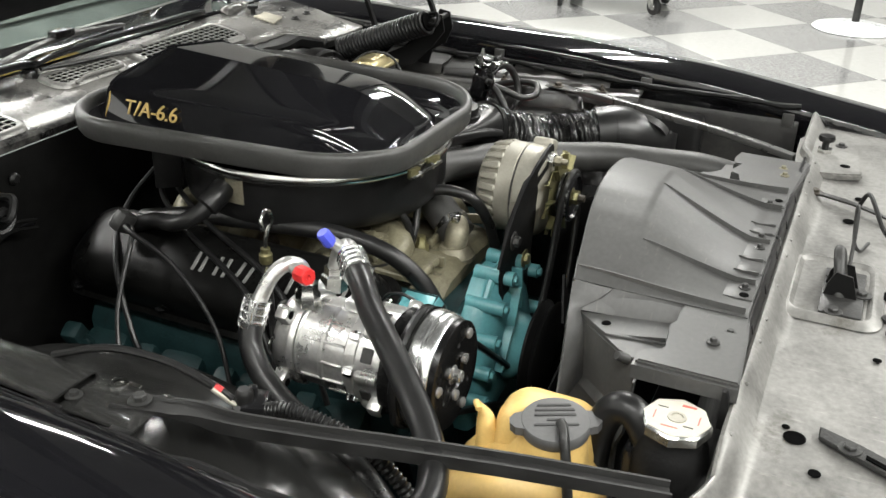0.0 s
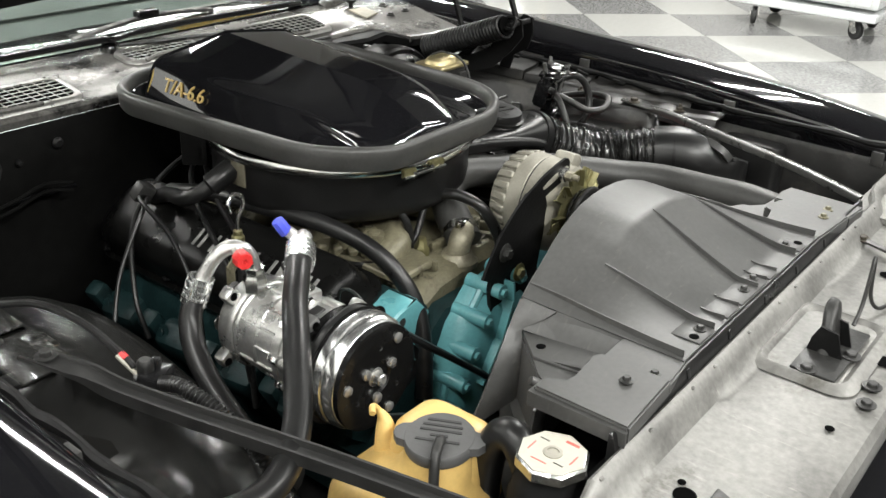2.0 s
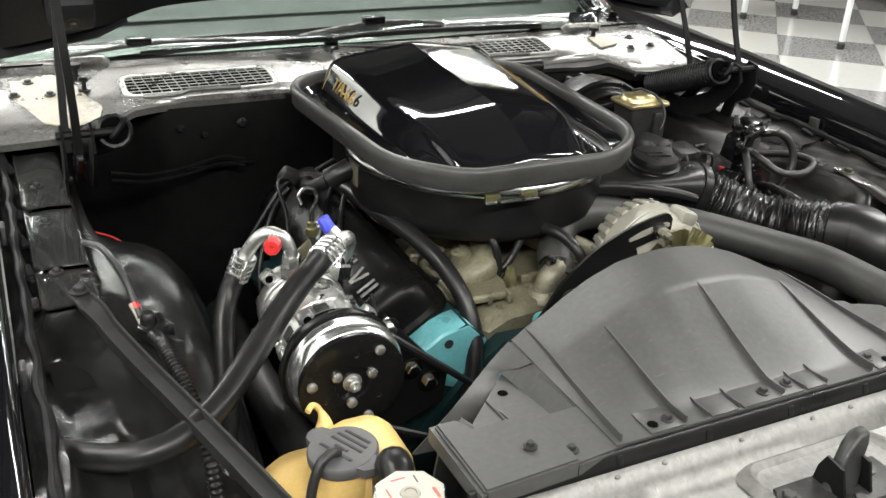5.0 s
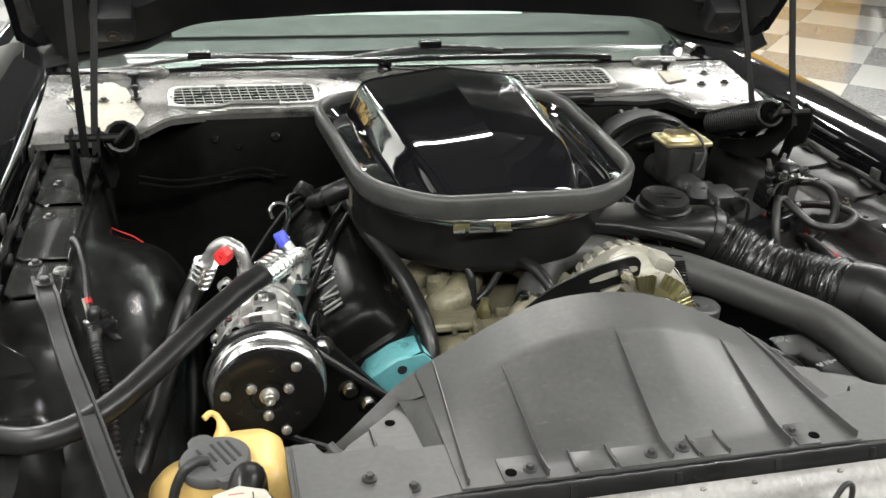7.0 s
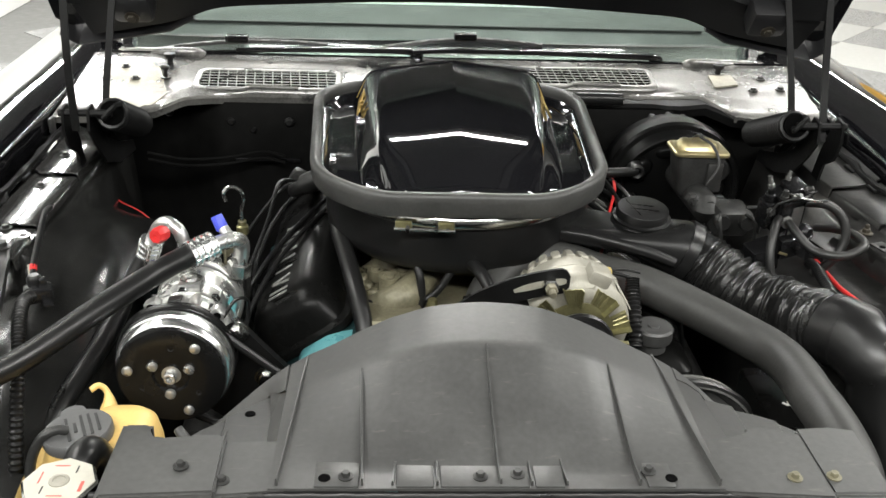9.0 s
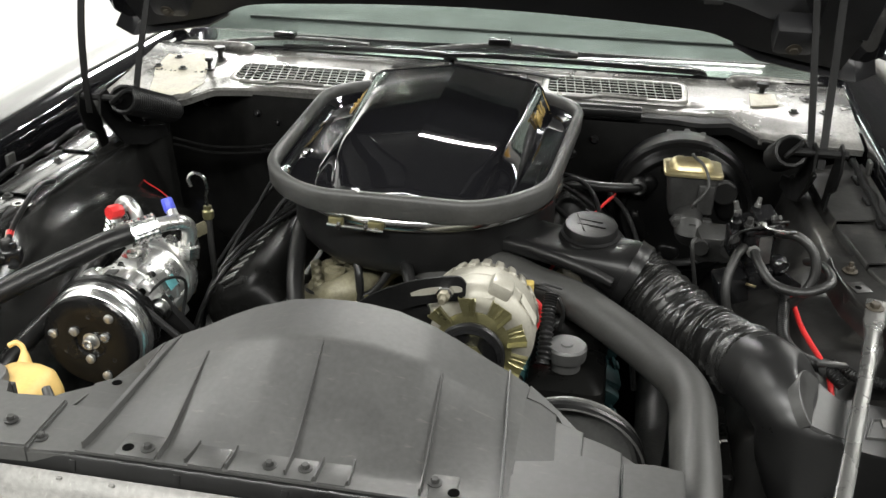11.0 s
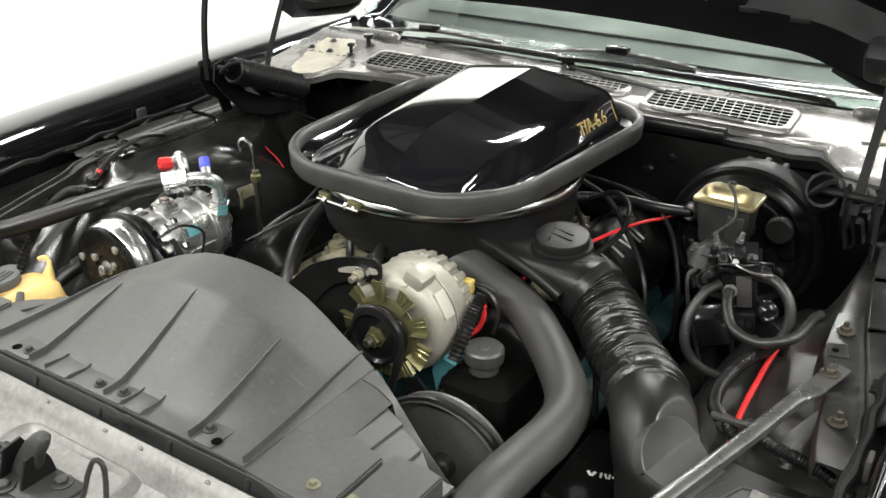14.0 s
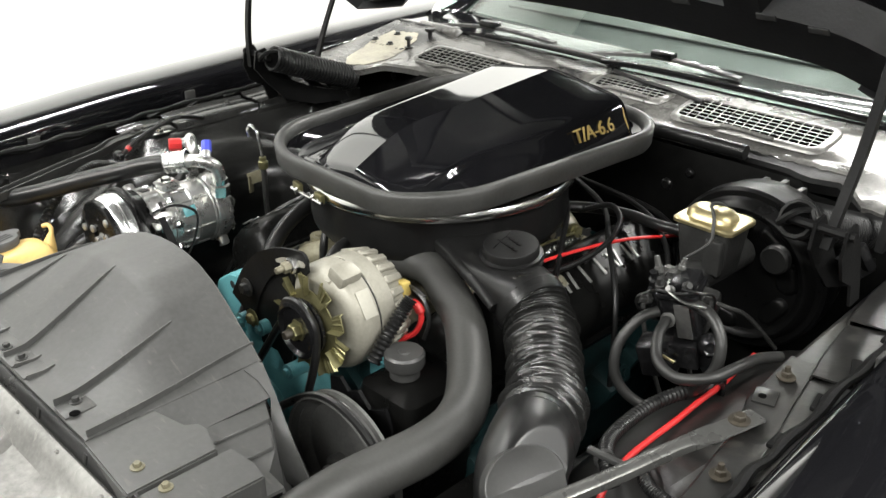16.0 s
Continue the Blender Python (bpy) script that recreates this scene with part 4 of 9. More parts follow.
for s in (-1, 1):
    # panel that falls from the side rib to the low wing, then the flared rear band below it
    bm = bmesh.new()
    rows = []
    for k in range(9):
        u = k / 8
        y = 0.048 + (0.1965 - 0.048) * u
        zt = shroud_z(0.204, y) if y < 0.142 else 0.820 + 0.004 * (y - 0.142) / 0.055
        foot = 0.244 - 0.006 * u if s > 0 else 0.210 + 0.018 * u
        low = 0.803 - 0.006 * u if s > 0 else 0.7965
        rows.append([Vector((s * (0.2035 + (foot - 0.2035) * q), y - 0.008 * q * u, zt + (low - zt) * q)) for q in (0, 0.3, 0.65, 1)])
    sheet(bm, rows, 0.003)
    part("side_section", bm, SHROUD, shroud, sharp=28)
    bm = bmesh.new()
    rows = []
    crease = ((0.822, 0.207, 0.150), (0.812, 0.214, 0.160), (0.800, 0.223, 0.176), (0.796, 0.227, 0.180), (0.785, 0.236, 0.172), (0.765, 0.242, 0.166), (0.745, 0.246, 0.164), (0.725, 0.25, 0.162))
    if s > 0:
        crease = ((0.822, 0.207, 0.175), (0.812, 0.221, 0.182), (0.800, 0.236, 0.184), (0.796, 0.240, 0.184), (0.785, 0.250, 0.176), (0.765, 0.262, 0.168), (0.745, 0.275, 0.164), (0.725, 0.29, 0.162))
    for z, xf, yf in crease:
        xr = float(np.interp(-z, [-0.8345, -0.821, -0.803, -0.782, -0.761, -0.742, -0.725], [0.185, 0.21, 0.235, 0.26, 0.285, 0.31, 0.335]))
        yr = shroud_rear(z)
        rows.append([Vector((s * (xf + (xr - xf) * q), yf + (yr - yf) * q, z)) for q in (0, 0.5, 1)])
    sheet(bm, rows, 0.003)
    part("rear_band", bm, SHROUD, shroud, sharp=40)
    # low rear plate with its hole and fins, and the skirt below its slanting edge
    bm = bmesh.new()
    prism(bm, [(s * x, y) for x, y in (WING_R if s > 0 else WING_L)], 0.004, Matrix.Translation((0, 0, 0.793)))
    for v in bm.verts:
        v.co.z -= 0.08 * (v.co.y - 0.05)
    wing = part("wing", bm, SHROUD, shroud, "flat low outer wing")
    bm = bmesh.new()
    if s < 0:
        sheet(bm, [[Vector((s * 0.206, y, 0.818)), Vector((s * 0.214, y, 0.809)), Vector((s * 0.222, y, 0.796))] for y in (0.05, 0.09, 0.13, 0.17, 0.19)], 0.003)
        part("wing_root", bm, SHROUD, wing)
    bm = bmesh.new()
    edge = [(0.222, 0.188), (0.231, 0.183), (0.262, 0.168), (0.289, 0.152), (0.309, 0.140), (0.335, 0.115), (0.364, 0.112)] if s > 0 else [(0.222, 0.188), (0.226, 0.182), (0.258, 0.150), (0.290, 0.118), (0.302, 0.102), (0.316, 0.090), (0.345, 0.087)]
    sheet(bm, [[Vector((s * (x + 0.10 * dz), y + 0.05 * dz, 0.797 - 0.08 * (y - 0.05) - dz)) for dz in (0, 0.004, 0.06)] + [Vector((s * (x + 0.013), y + 0.008, 0.722)), Vector((s * (x + 0.013), y + 0.008, 0.60))] for x, y in edge], 0.003)
    part("skirt", bm, SHROUD, wing, sharp=30)
    if s > 0:
        # stepped strips behind a broad block, and a lower block beside it
        for out, lift in ((((0.206, 0.07), (0.220, 0.187), (0.231, 0.181), (0.268, 0.163), (0.268, 0.07)), 0.0075), (((0.262, 0.07), (0.262, 0.164), (0.289, 0.150), (0.3075, 0.139), (0.3075, 0.07)), 0.004)):
            bm = bmesh.new()
            prism(bm, out, 0.004 + lift, Matrix.Translation((0, 0, 0.7932)))
            for v in bm.verts:
                v.co.z -= 0.08 * (v.co.y - 0.05)
            bmesh.ops.bevel(bm, geom=bm.edges[:], offset=0.0008, segments=1, affect="EDGES")
            part("step_strip", bm, SHROUD, wing, "stepped flat strip")
        for z, base, out in ((0.8215, 0.790, ((0.192, -0.006), (0.3045, -0.014), (0.3045, 0.080), (0.268, 0.092), (0.254, 0.090), (0.250, 0.076), (0.202, 0.070))), (0.8178, 0.786, ((0.306, -0.014), (0.362, -0.018), (0.3655, 0.092), (0.340, 0.097), (0.306, 0.094)))):
            bm = bmesh.new()
            prism(bm, out, z - base, Matrix.Translation((0, 0, base)))
            bmesh.ops.bevel(bm, geom=bm.edges[:], offset=0.002, segments=2, affect="EDGES")
            part("block", bm, SHROUD, wing, "raised flat block")
        continue
    for fx, y0, y1, h in ((0.262, 0.072, 0.12, 0.010), (0.304, 0.066, 0.098, 0.014)):
        bm = bmesh.new()
        loft(bm, [[Vector((s * (fx + d), y, z)) for y, z in ((y0, 0.789), (y1, 0.789), (y1 - 0.003, 0.795 + h * 0.35), (y0, 0.797 + h))] for d in (-0.0013, 0.0013)])
        part("fin", bm, SHROUD, wing)
    bm = bmesh.new()
    lathe(bm, [(0, 0), (0.006, 0), (0.005, 0.016), (0, 0.017)], at(s * 0.300, 0.104, 0.792, (s * 0.5, 0.5, 0.4)), 12)
    part("peg", bm, SHROUD, wing)
    bm = bmesh.new()
    lathe(bm, [(0.0056, 0.0), (0.0054, 0.0006), (0, 0.0006)], at(s * 0.243, 0.144, 0.7966, (0, 0.08, 1)), 14)
    part("hole", bm, HOLE, wing, "dark round hole")
    for out, lift in ((((0.206, 0.06), (0.219, 0.186), (0.224, 0.181), (0.266, 0.139), (0.266, 0.06)), 0.0065), (((0.262, 0.06), (0.262, 0.144), (0.290, 0.116), (0.302, 0.100), (0.302, 0.06)), 0.0035)):
        bm = bmesh.new()
        prism(bm, [(s * x, y) for x, y in out], 0.004 + lift, Matrix.Translation((0, 0, 0.7932)))
        for v in bm.verts:
            v.co.z -= 0.08 * (v.co.y - 0.05)
        bmesh.ops.bevel(bm, geom=bm.edges[:], offset=0.0008, segments=1, affect="EDGES")
        part("step_strip", bm, SHROUD, wing, "stepped flat strip")
    # raised block in two steps
    for z, out in ((0.8215, ((0.192, -0.006), (0.253, -0.012), (0.254, 0.066), (0.198, 0.068))), (0.8265, ((0.250, -0.012), (0.350, -0.018), (0.3505, 0.086), (0.328, 0.086), (0.322, 0.064), (0.31, 0.062), (0.262, 0.071), (0.252, 0.066)))):
        bm = bmesh.new()
        prism(bm, [(s * x, y) for x, y in out], z - 0.806, Matrix.Translation((0, 0, 0.806)))
        bmesh.ops.bevel(bm, geom=[e for e in bm.edges], offset=0.0022, segments=2, affect="EDGES")
        part("block", bm, SHROUD, wing, "raised flat block")
    bm = bmesh.new()
    prism(bm, [(s * x, y) for x, y in ((0.345, -0.016), (0.3535, -0.018), (0.3545, 0.089), (0.326, 0.089), (0.326, 0.084), (0.346, 0.084))], 0.016, Matrix.Translation((0, 0, 0.8055)))
    part("block_lip", bm, SHROUD, wing)
    bm = bmesh.new()
    prism(bm, [(s * x, y) for x, y in ((0.205, 0.045), (0.30, 0.045), (0.315, 0.062), (0.262, 0.068), (0.205, 0.066))], 0.012, Matrix.Translation((0, 0, 0.7955)))
    part("block_wall", bm, SHROUD, wing)
for x0, x1, ymax in ((-0.122, -0.1275, 0.137), (-0.198, -0.187, 0.198), (0.002, -0.003, 0.144), (0.128, 0.122, 0.142), (0.201, 0.1845, 0.203), (-0.055, -0.055, 0.03), (0.062, 0.06, 0.032), (-0.095, -0.093, 0.03), (0.03, 0.03, 0.03)):
    bm = bmesh.new()
    n = 12
    rings = []
    for k in range(n + 1):
        u = k / n
        x, y = x0 + (x1 - x0) * u, 0.0 + ymax * u
        z = shroud_z(x, y) + 0.0005
        h = ((0.0068 if ymax > 0.1 else 0.0042) * (1 - u) ** 0.6 + 0.0006)
        rings.append([Vector((x - 0.0014, y, z - 0.003)), Vector((x - 0.0008, y, z + h)), Vector((x + 0.0007, y, z + h)), Vector((x + 0.0014, y, z - 0.003))])
    loft(bm, rings)
    part("rib", bm, SHROUD, shroud)
for x0, x1 in ((-0.092, -0.058), (-0.052, 0.028), (0.033, 0.06), (0.135, 0.16), (-0.165, -0.125)):
    bm = bmesh.new()
    box(bm, x1 - x0, 0.034, 0.003, Matrix.Translation(((x0 + x1) / 2, 0.014, 0.8234)), 0.001)
    part("flange_pad", bm, SHROUD, shroud)
for x, y in ((-0.247, 0.0), (-0.137, 0.002), (-0.016, 0.002), (0.018, 0.005), (0.139, 0.01), (0.275, 0.005), (0.315, 0.011), (-0.285, 0.012)):
    bolt(shroud, x, y + 0.008, 0.8245 if abs(x) < 0.2 else 0.8175 if x > 0.306 else 0.8213 if x > 0 or x > -0.252 else 0.828, 0.0041, INTAKE if x > 0.2 else CASTIRON)
for x in (-0.156, 0.158):
    bm = bmesh.new()
    lathe(bm, [(0.0056, 0.0), (0.0054, 0.0006), (0, 0.0006)], at(x, 0.008, 0.8251), 16)
    part("hole", bm, HOLE, shroud, "dark round hole")
# rubber strip that seals the shroud to the radiator support
seal = thing("seal_strip", "black rubber seal strip along the radiator support", "seal strip", (0, -0.014, 0.80))
bm = bmesh.new()
rings = []
for k in range(81):
    x = -0.36 + 0.745 * k / 80
    w = 0.0003 * math.sin(k * 1.9)
    rings.append([Vector((x, y + w * 0.5, z + w)) for y, z in ((-0.0125, 0.776), (-0.0125, 0.800), (-0.0118, 0.806), (-0.0090, 0.8175), (-0.0070, 0.8195), (-0.0040, 0.8195), (-0.0036, 0.776))])
loft(bm, rings)
part("strip", bm, RUBBER, seal)
for k in range(7):
    bm = bmesh.new()
    box(bm, 0.007, 0.011, 0.002, Matrix.Translation((-0.31 + 0.105 * k, -0.0110, 0.8105)) @ pose(0, 0, 0, 74, 0, 0), 0.0008)
    part("clip", bm, RUBBER, seal)

# ---- shaker air cleaner ----
AX, AY = -0.004, 0.675
cleaner = thing("air_cleaner", "black round air cleaner with glossy scoop and rubber seal", "air cleaner", (AX, AY, 0.80))


def ring_path(w0, y0, y1, r):
    """A rounded rectangle in plan that widens to the rear: half-width, front, rear and corner radius."""
    out = []
    for x, y in round_rect(2 * w0, y1 - y0, r, 12, 0, (y0 + y1) / 2):
        k = 0.885 + 0.15 * (y - y0) / (y1 - y0)
        out.append((AX - 0.004 + x * k, y))
    return out


def seal_height(x, y):
    """The seal follows the hood: low in the middle of its front, higher at the front corners."""
    f = max(0.0, 1 - (y - 0.473) / 0.12)
    side = max(0.0, 1 - abs((y - 0.70) / 0.2))
    return 0.0 + f * (-0.009 * max(0, 1 - (abs(x - AX) / 0.16) ** 2)) + 0.004 * side


bm = bmesh.new()
prof = [(0.0, -0.016), (0.004, -0.018), (0.007, -0.013), (0.008, 0.002), (0.009, 0.010), (0.006, 0.015), (0.000, 0.0165), (-0.006, 0.012), (-0.007, 0.0), (-0.004, -0.010)]
base = ring_path(0.219, 0.473, 0.985, 0.115)
nb = len(base)
rings = []
for i in range(nb):
    p, q = Vector(base[(i - 1) % nb]), Vector(base[(i + 1) % nb])
    d = (q - p).normalized()
    nrm = Vector((d.y, -d.x))
    x, y = base[i]
    z = 0.901 + seal_height(x, y)
    rings.append([Vector((x + nrm.x * a, y + nrm.y * a, z + b)) for a, b in prof])
rings.append(rings[0])
loft(bm, rings, True, False)
bmesh.ops.remove_doubles(bm, verts=bm.verts, dist=1e-5)
part("hood_seal", bm, SEAL, cleaner, "thick dusty grey rubber seal", sharp=60)
# lid pan inside the seal
bm = bmesh.new()
rings = []
for w0, y0, y1, r, z in ((0.212, 0.479, 0.979, 0.11, 0.886), (0.211, 0.481, 0.977, 0.11, 0.900), (0.205, 0.488, 0.970, 0.105, 0.897), (0.197, 0.497, 0.962, 0.10, 0.887), (0.172, 0.515, 0.95, 0.09, 0.884), (0.12, 0.57, 0.92, 0.06, 0.884)):
    rings.append([Vector((x, y, z)) for x, y in ring_path(w0, y0, y1, r)])
loft(bm, rings, True, True)
part("lid_pan", bm, PAINT, cleaner, "glossy black lid pan")


# scoop: two flat halves that meet in a crisp crease, rounded nose and shoulders, open at the rear
def soft_min(a, b, k):
    h = max(k - abs(a - b), 0.0) / k
    return min(a, b) - h * h * k / 4


def scoop_ridge(y):
    top = 0.9645 - 0.059 * (0.935 - y)
    nose = 0.9085 + 0.47 * (y - 0.52)
    foot = 0.880 + 2.4 * (y - 0.500)
    return soft_min(soft_min(top, nose, 0.018), foot, 0.006)


def scoop_row(y):
    u = (y - 0.500) / (0.935 - 0.500)
    w_base = float(np.interp(u, [0, 0.06, 0.14, 0.25, 0.45, 0.7, 1.0], [0.118, 0.131, 0.141, 0.149, 0.157, 0.163, 0.1685]))
    w_top = float(np.interp(u, [0, 0.1, 0.22, 0.4, 0.7, 1.0], [0.094, 0.106, 0.115, 0.125, 0.1355, 0.1435]))
    half = []
    for q in (0, 0.03, 0.2, 0.4, 0.55, 0.7, 0.8, 0.88):
        back = 0.022 * q ** 6
        half.append((w_top * q, max(0.8835, scoop_ridge(max(0.5005, y - back)) - 0.135 * w_top * q)))
    x1, z1 = half[-1]
    foot = min(0.8865, z1 - 0.001)
    # rounded shoulder, leaning wall and turned-out foot
    for q, d in ((0.94, 0.0028), (0.985, 0.0062), (1.02, 0.0112), (1.045, 0.0172)):
        half.append((w_top * q, max(foot + 0.0008 * (1.1 - q), z1 - d)))
    x1, z1 = half[-1]
    half += [(x1 + (w_base - x1) * q, z1 + (foot - z1) * q) for q in (0.4, 0.75, 0.95)] + [(w_base + 0.0008, foot - 0.005), (w_base + 0.0012, foot - 0.012)]
    return [Vector((AX - a, y, z)) for a, z in half[::-1]] + [Vector((AX + a, y, z)) for a, z in half[1:]]


bm = bmesh.new()
sheet(bm, [scoop_row(0.500 + 0.435 * (k / 70) ** 1.3) for k in range(71)], 0.003)
scoop = part("scoop", bm, PAINT, cleaner, "glossy black hood scoop with a centre crease", sharp=70)
for e in scoop.data.edges:
    p, q = (scoop.data.vertices[i].co for i in e.vertices)
    if abs(p.x - AX) < 1e-4 and abs(q.x - AX) < 1e-4:
        e.use_edge_sharp = True
bm = bmesh.new()
inner = [Vector((AX + (v.x - AX) * 0.97, 0.918, 0.884 + (v.z - 0.884) * 0.95)) for v in scoop_row(0.92)]
bm.faces.new([bm.verts.new(p) for p in inner])
bmesh.ops.solidify(bm, geom=bm.faces[:], thickness=0.002)
part("rear_baffle", bm, HOUSING, scoop)
bm = bmesh.new()
tube(bm, [Vector((v.x, 0.936, v.z)) for v in scoop_row(0.935)], 0.0024, 6, 1, True, False)
part("rear_bead", bm, PAINT, scoop)
for s in (-1, 1):
    up = Vector((-s * 0.0195, 0, 0.0395)).normalized()
    xd = Vector((0, s, 0))
    zn = xd.cross(up)
    m = Matrix.Translation((AX + s * 0.1545, 0.856, 0.9125)) @ Matrix((xd, up, zn)).transposed().to_4x4()
    words("decal", "T/A-6.6", 0.031, m, DECAL, scoop, 0.0012, "gold T/A-6.6 decal")
    bm = bmesh.new()
    pts = [Vector((AX + s * (0.1475 + 0.0185 * k / 5), 0.934 - 0.002 * math.sin(k), 0.930 - 0.04 * k / 5)) for k in range(6)]
    tube(bm, pts, 0.0024, 6, 2)
    part("pinstripe", bm, DECAL, scoop, "gold stripe on the rear edge")
    bm = bmesh.new()
    box(bm, 0.02, 0.03, 0.004, Matrix.Translation((AX + s * 0.192, 0.66, 0.888)), 0.0015)
    part("pan_clip", bm, STEEL, cleaner)

# round housing below
bm = bmesh.new()
lathe(bm, [(0.15, 0.775), (0.187, 0.785), (0.197, 0.797), (0.199, 0.81), (0.199, 0.858), (0.203, 0.862)], Matrix.Translation((AX, AY, 0)), 72)
lathe(bm, [(0.0, 0.783), (0.16, 0.783)], Matrix.Translation((AX, AY, 0)), 48)
housing = part("housing", bm, HOUSING, cleaner, "black round filter housing")
bm = bmesh.new()
lathe(bm, [(0.198, 0.8585), (0.206, 0.8595), (0.2085, 0.863), (0.2085, 0.871), (0.206, 0.8745), (0.198, 0.876)], Matrix.Translation((AX, AY, 0)), 72)
band = part("clamp_band", bm, STEEL, cleaner, "bright metal clamp band")
for d in (-0.028, 0.028):
    bm = bmesh.new()
    box(bm, 0.022, 0.008, 0.014, Matrix.Translation((-0.058 + d, 0.4685 - 0.004 * (d > 0), 0.866)) @ pose(0, 0, 0, 0, 0, -12), 0.002)
    part("clamp_lug", bm, ZINC, band)
bm = bmesh.new()
tube(bm, [(-0.098, 0.466, 0.862), (-0.018, 0.459, 0.862)], 0.0026, 8, 1)
part("clamp_screw", bm, STEEL, band)
for x in (-0.083, -0.045, -0.03):
    bm = bmesh.new()
    lathe(bm, [(0, 0), (0.0058, 0), (0.0058, 0.005), (0, 0.005)], at(x, 0.464, 0.862, (1, -0.1, 0)), 6)
    part("clamp_nut", bm, STEEL, band)
bm = bmesh.new()
box(bm, 0.003, 0.028, 0.04, Matrix.Translation((-0.205, 0.683, 0.842)) @ pose(0, 0, 0, 0, 0, 0), 0.001)
part("bracket", bm, NECK, housing, "tarnished plated bracket")
bm = bmesh.new()
box(bm, 0.02, 0.04, 0.06, Matrix.Translation((-0.165, 0.83, 0.835)) @ pose(0, 0, 0, 0, 0, 40), 0.003)
part("side_tab", bm, DARK, housing)
# snorkel box with its round cap
bm = bmesh.new()
rings = []
path = [Vector(p) for p in ((0.15, 0.575, 0.824), (0.20, 0.557, 0.823), (0.245, 0.545, 0.820), (0.280, 0.536, 0.813), (0.300, 0.531, 0.8075), (0.316, 0.5275, 0.8005))]
for k, p in enumerate(path):
    d = (path[min(k + 1, 5)] - path[max(k - 1, 0)]).normalized()
    sd = d.cross(Vector((0, 0, 1))).normalized()
    up = sd.cross(d)
    w, h, e = ((0.047, 0.013, 0.5), (0.046, 0.014, 0.5), (0.0455, 0.018, 0.55), (0.045, 0.030, 0.7), (0.0455, 0.041, 0.9), (0.0465, 0.0465, 1.0))[k]
    rings.append([p + sd * (w * math.copysign(abs(math.cos(a)) ** e, math.cos(a))) + up * (h * math.copysign(abs(math.sin(a)) ** e, math.sin(a))) for a in [2 * math.pi * i / 40 for i in range(40)]])
loft(bm, rings)
snorkel = part("snorkel", bm, PLASTIC, cleaner, "black snorkel box", sharp=45)
bm = bmesh.new()
tube(bm, [(0.165, 0.532, 0.826), (0.21, 0.512, 0.823), (0.255, 0.496, 0.816), (0.288, 0.486, 0.806)], lambda u: 0.0105 - 0.003 * u, 12, 6)
part("side_rail", bm, PLASTIC, snorkel, "rounded edge along the snorkel")
bm = bmesh.new()
lathe(bm, [(0.0, -0.014), (0.039, -0.014), (0.040, 0.002), (0.0425, 0.003), (0.0425, 0.006), (0.0405, 0.0075), (0.0395, 0.010), (0.0415, 0.0115), (0.0415, 0.0145), (0.037, 0.016), (0.0365, 0.026), (0.0355, 0.0275), (0.030, 0.0282), (0.015, 0.0288), (0, 0.029)], at(0.252, 0.556, 0.832, (0.02, -0.1, 1)), 48)
cap = part("vacuum_motor", bm, HOUSING, snorkel, "black round cap")
bm = bmesh.new()
box(bm, 0.0016, 0.050, 0.0014, Matrix.Translation((0.238, 0.554, 0.8606)) @ pose(0, 0, 0, 6, 0, 14), 0.0006)
part("raised_line", bm, COVER, cap)
for k in range(2):
    bm = bmesh.new()
    for j in range(4 + k):
        box(bm, 0.007, 0.0035, 0.001, Matrix.Translation((0.240 + 0.008 * j - 0.003 * k, 0.562 - 0.012 * k - 0.002 * j, 0.8615 - 0.0012 * k)), 0)
    part("raised_mark", bm, COVER, cap, "raised unreadable marks")

# ---- flexible intake duct and its lower moulding ----
duct = thing("intake_duct", "black wrinkled flexible intake duct", "air duct", (0.40, 0.43, 0.76))
fp = smooth_path([(0.311, 0.5285, 0.803), (0.330, 0.520, 0.793), (0.354, 0.500, 0.781), (0.396, 0.456, 0.767), (0.434, 0.412, 0.767), (0.4632, 0.362, 0.776), (0.480, 0.330, 0.780)], 60)
rnd = random.Random(11)
bm = bmesh.new()
nline = len(fp)
side = (fp[1] - fp[0]).orthogonal().normalized()
rings = []
# pleats: rings of uneven spacing and depth that lean a little and fork round the sleeve
pleats = []
u0 = 0.0
while u0 < 1:
    u0 += 0.016 + 0.021 * rnd.random() + 0.03 * max(0, abs(u0 - 0.55) - 0.25)
    pleats.append((u0, 0.0042 + 0.0034 * rnd.random(), 0.6 + 0.5 * rnd.random(), [0.014 * (rnd.random() - 0.5) for _ in range(4)], rnd.random() * 6.28))
for i, c in enumerate(fp):
    u = i / (nline - 1)
    d = (fp[min(i + 1, nline - 1)] - fp[max(i - 1, 0)]).normalized()
    side = (side - d * side.dot(d)).normalized()
    up = d.cross(side)
    amp = 0.0078 * min(1, u * 9, (1 - u) * 9) * (0.62 + 0.38 * math.exp(-((u - 0.55) / 0.27) ** 2))
    ring = []
    for k in range(56):
        a = 2 * math.pi * k / 56
        h = 0.0
        for pu0, wide, deep, lean, ph in pleats:
            q = u - pu0 - lean[0] * math.sin(a) - lean[1] * math.cos(a) - lean[2] * math.sin(2 * a) - 0.7 * lean[3] * math.cos(3 * a)
            if abs(q) < 0.03:
                h += deep * (0.75 + 0.25 * math.sin(2 * a + ph)) * math.exp(-(q / wide) ** 2)
        rad = 0.0452 + amp * (1.1 * h - 0.55)
        ring.append(c + rad * (math.cos(a) * side + math.sin(a) * up))
    rings.append(ring)
loft(bm, rings, True, False)
part("sleeve", bm, DUCT, duct, "wrinkled black sleeve", sharp=80)
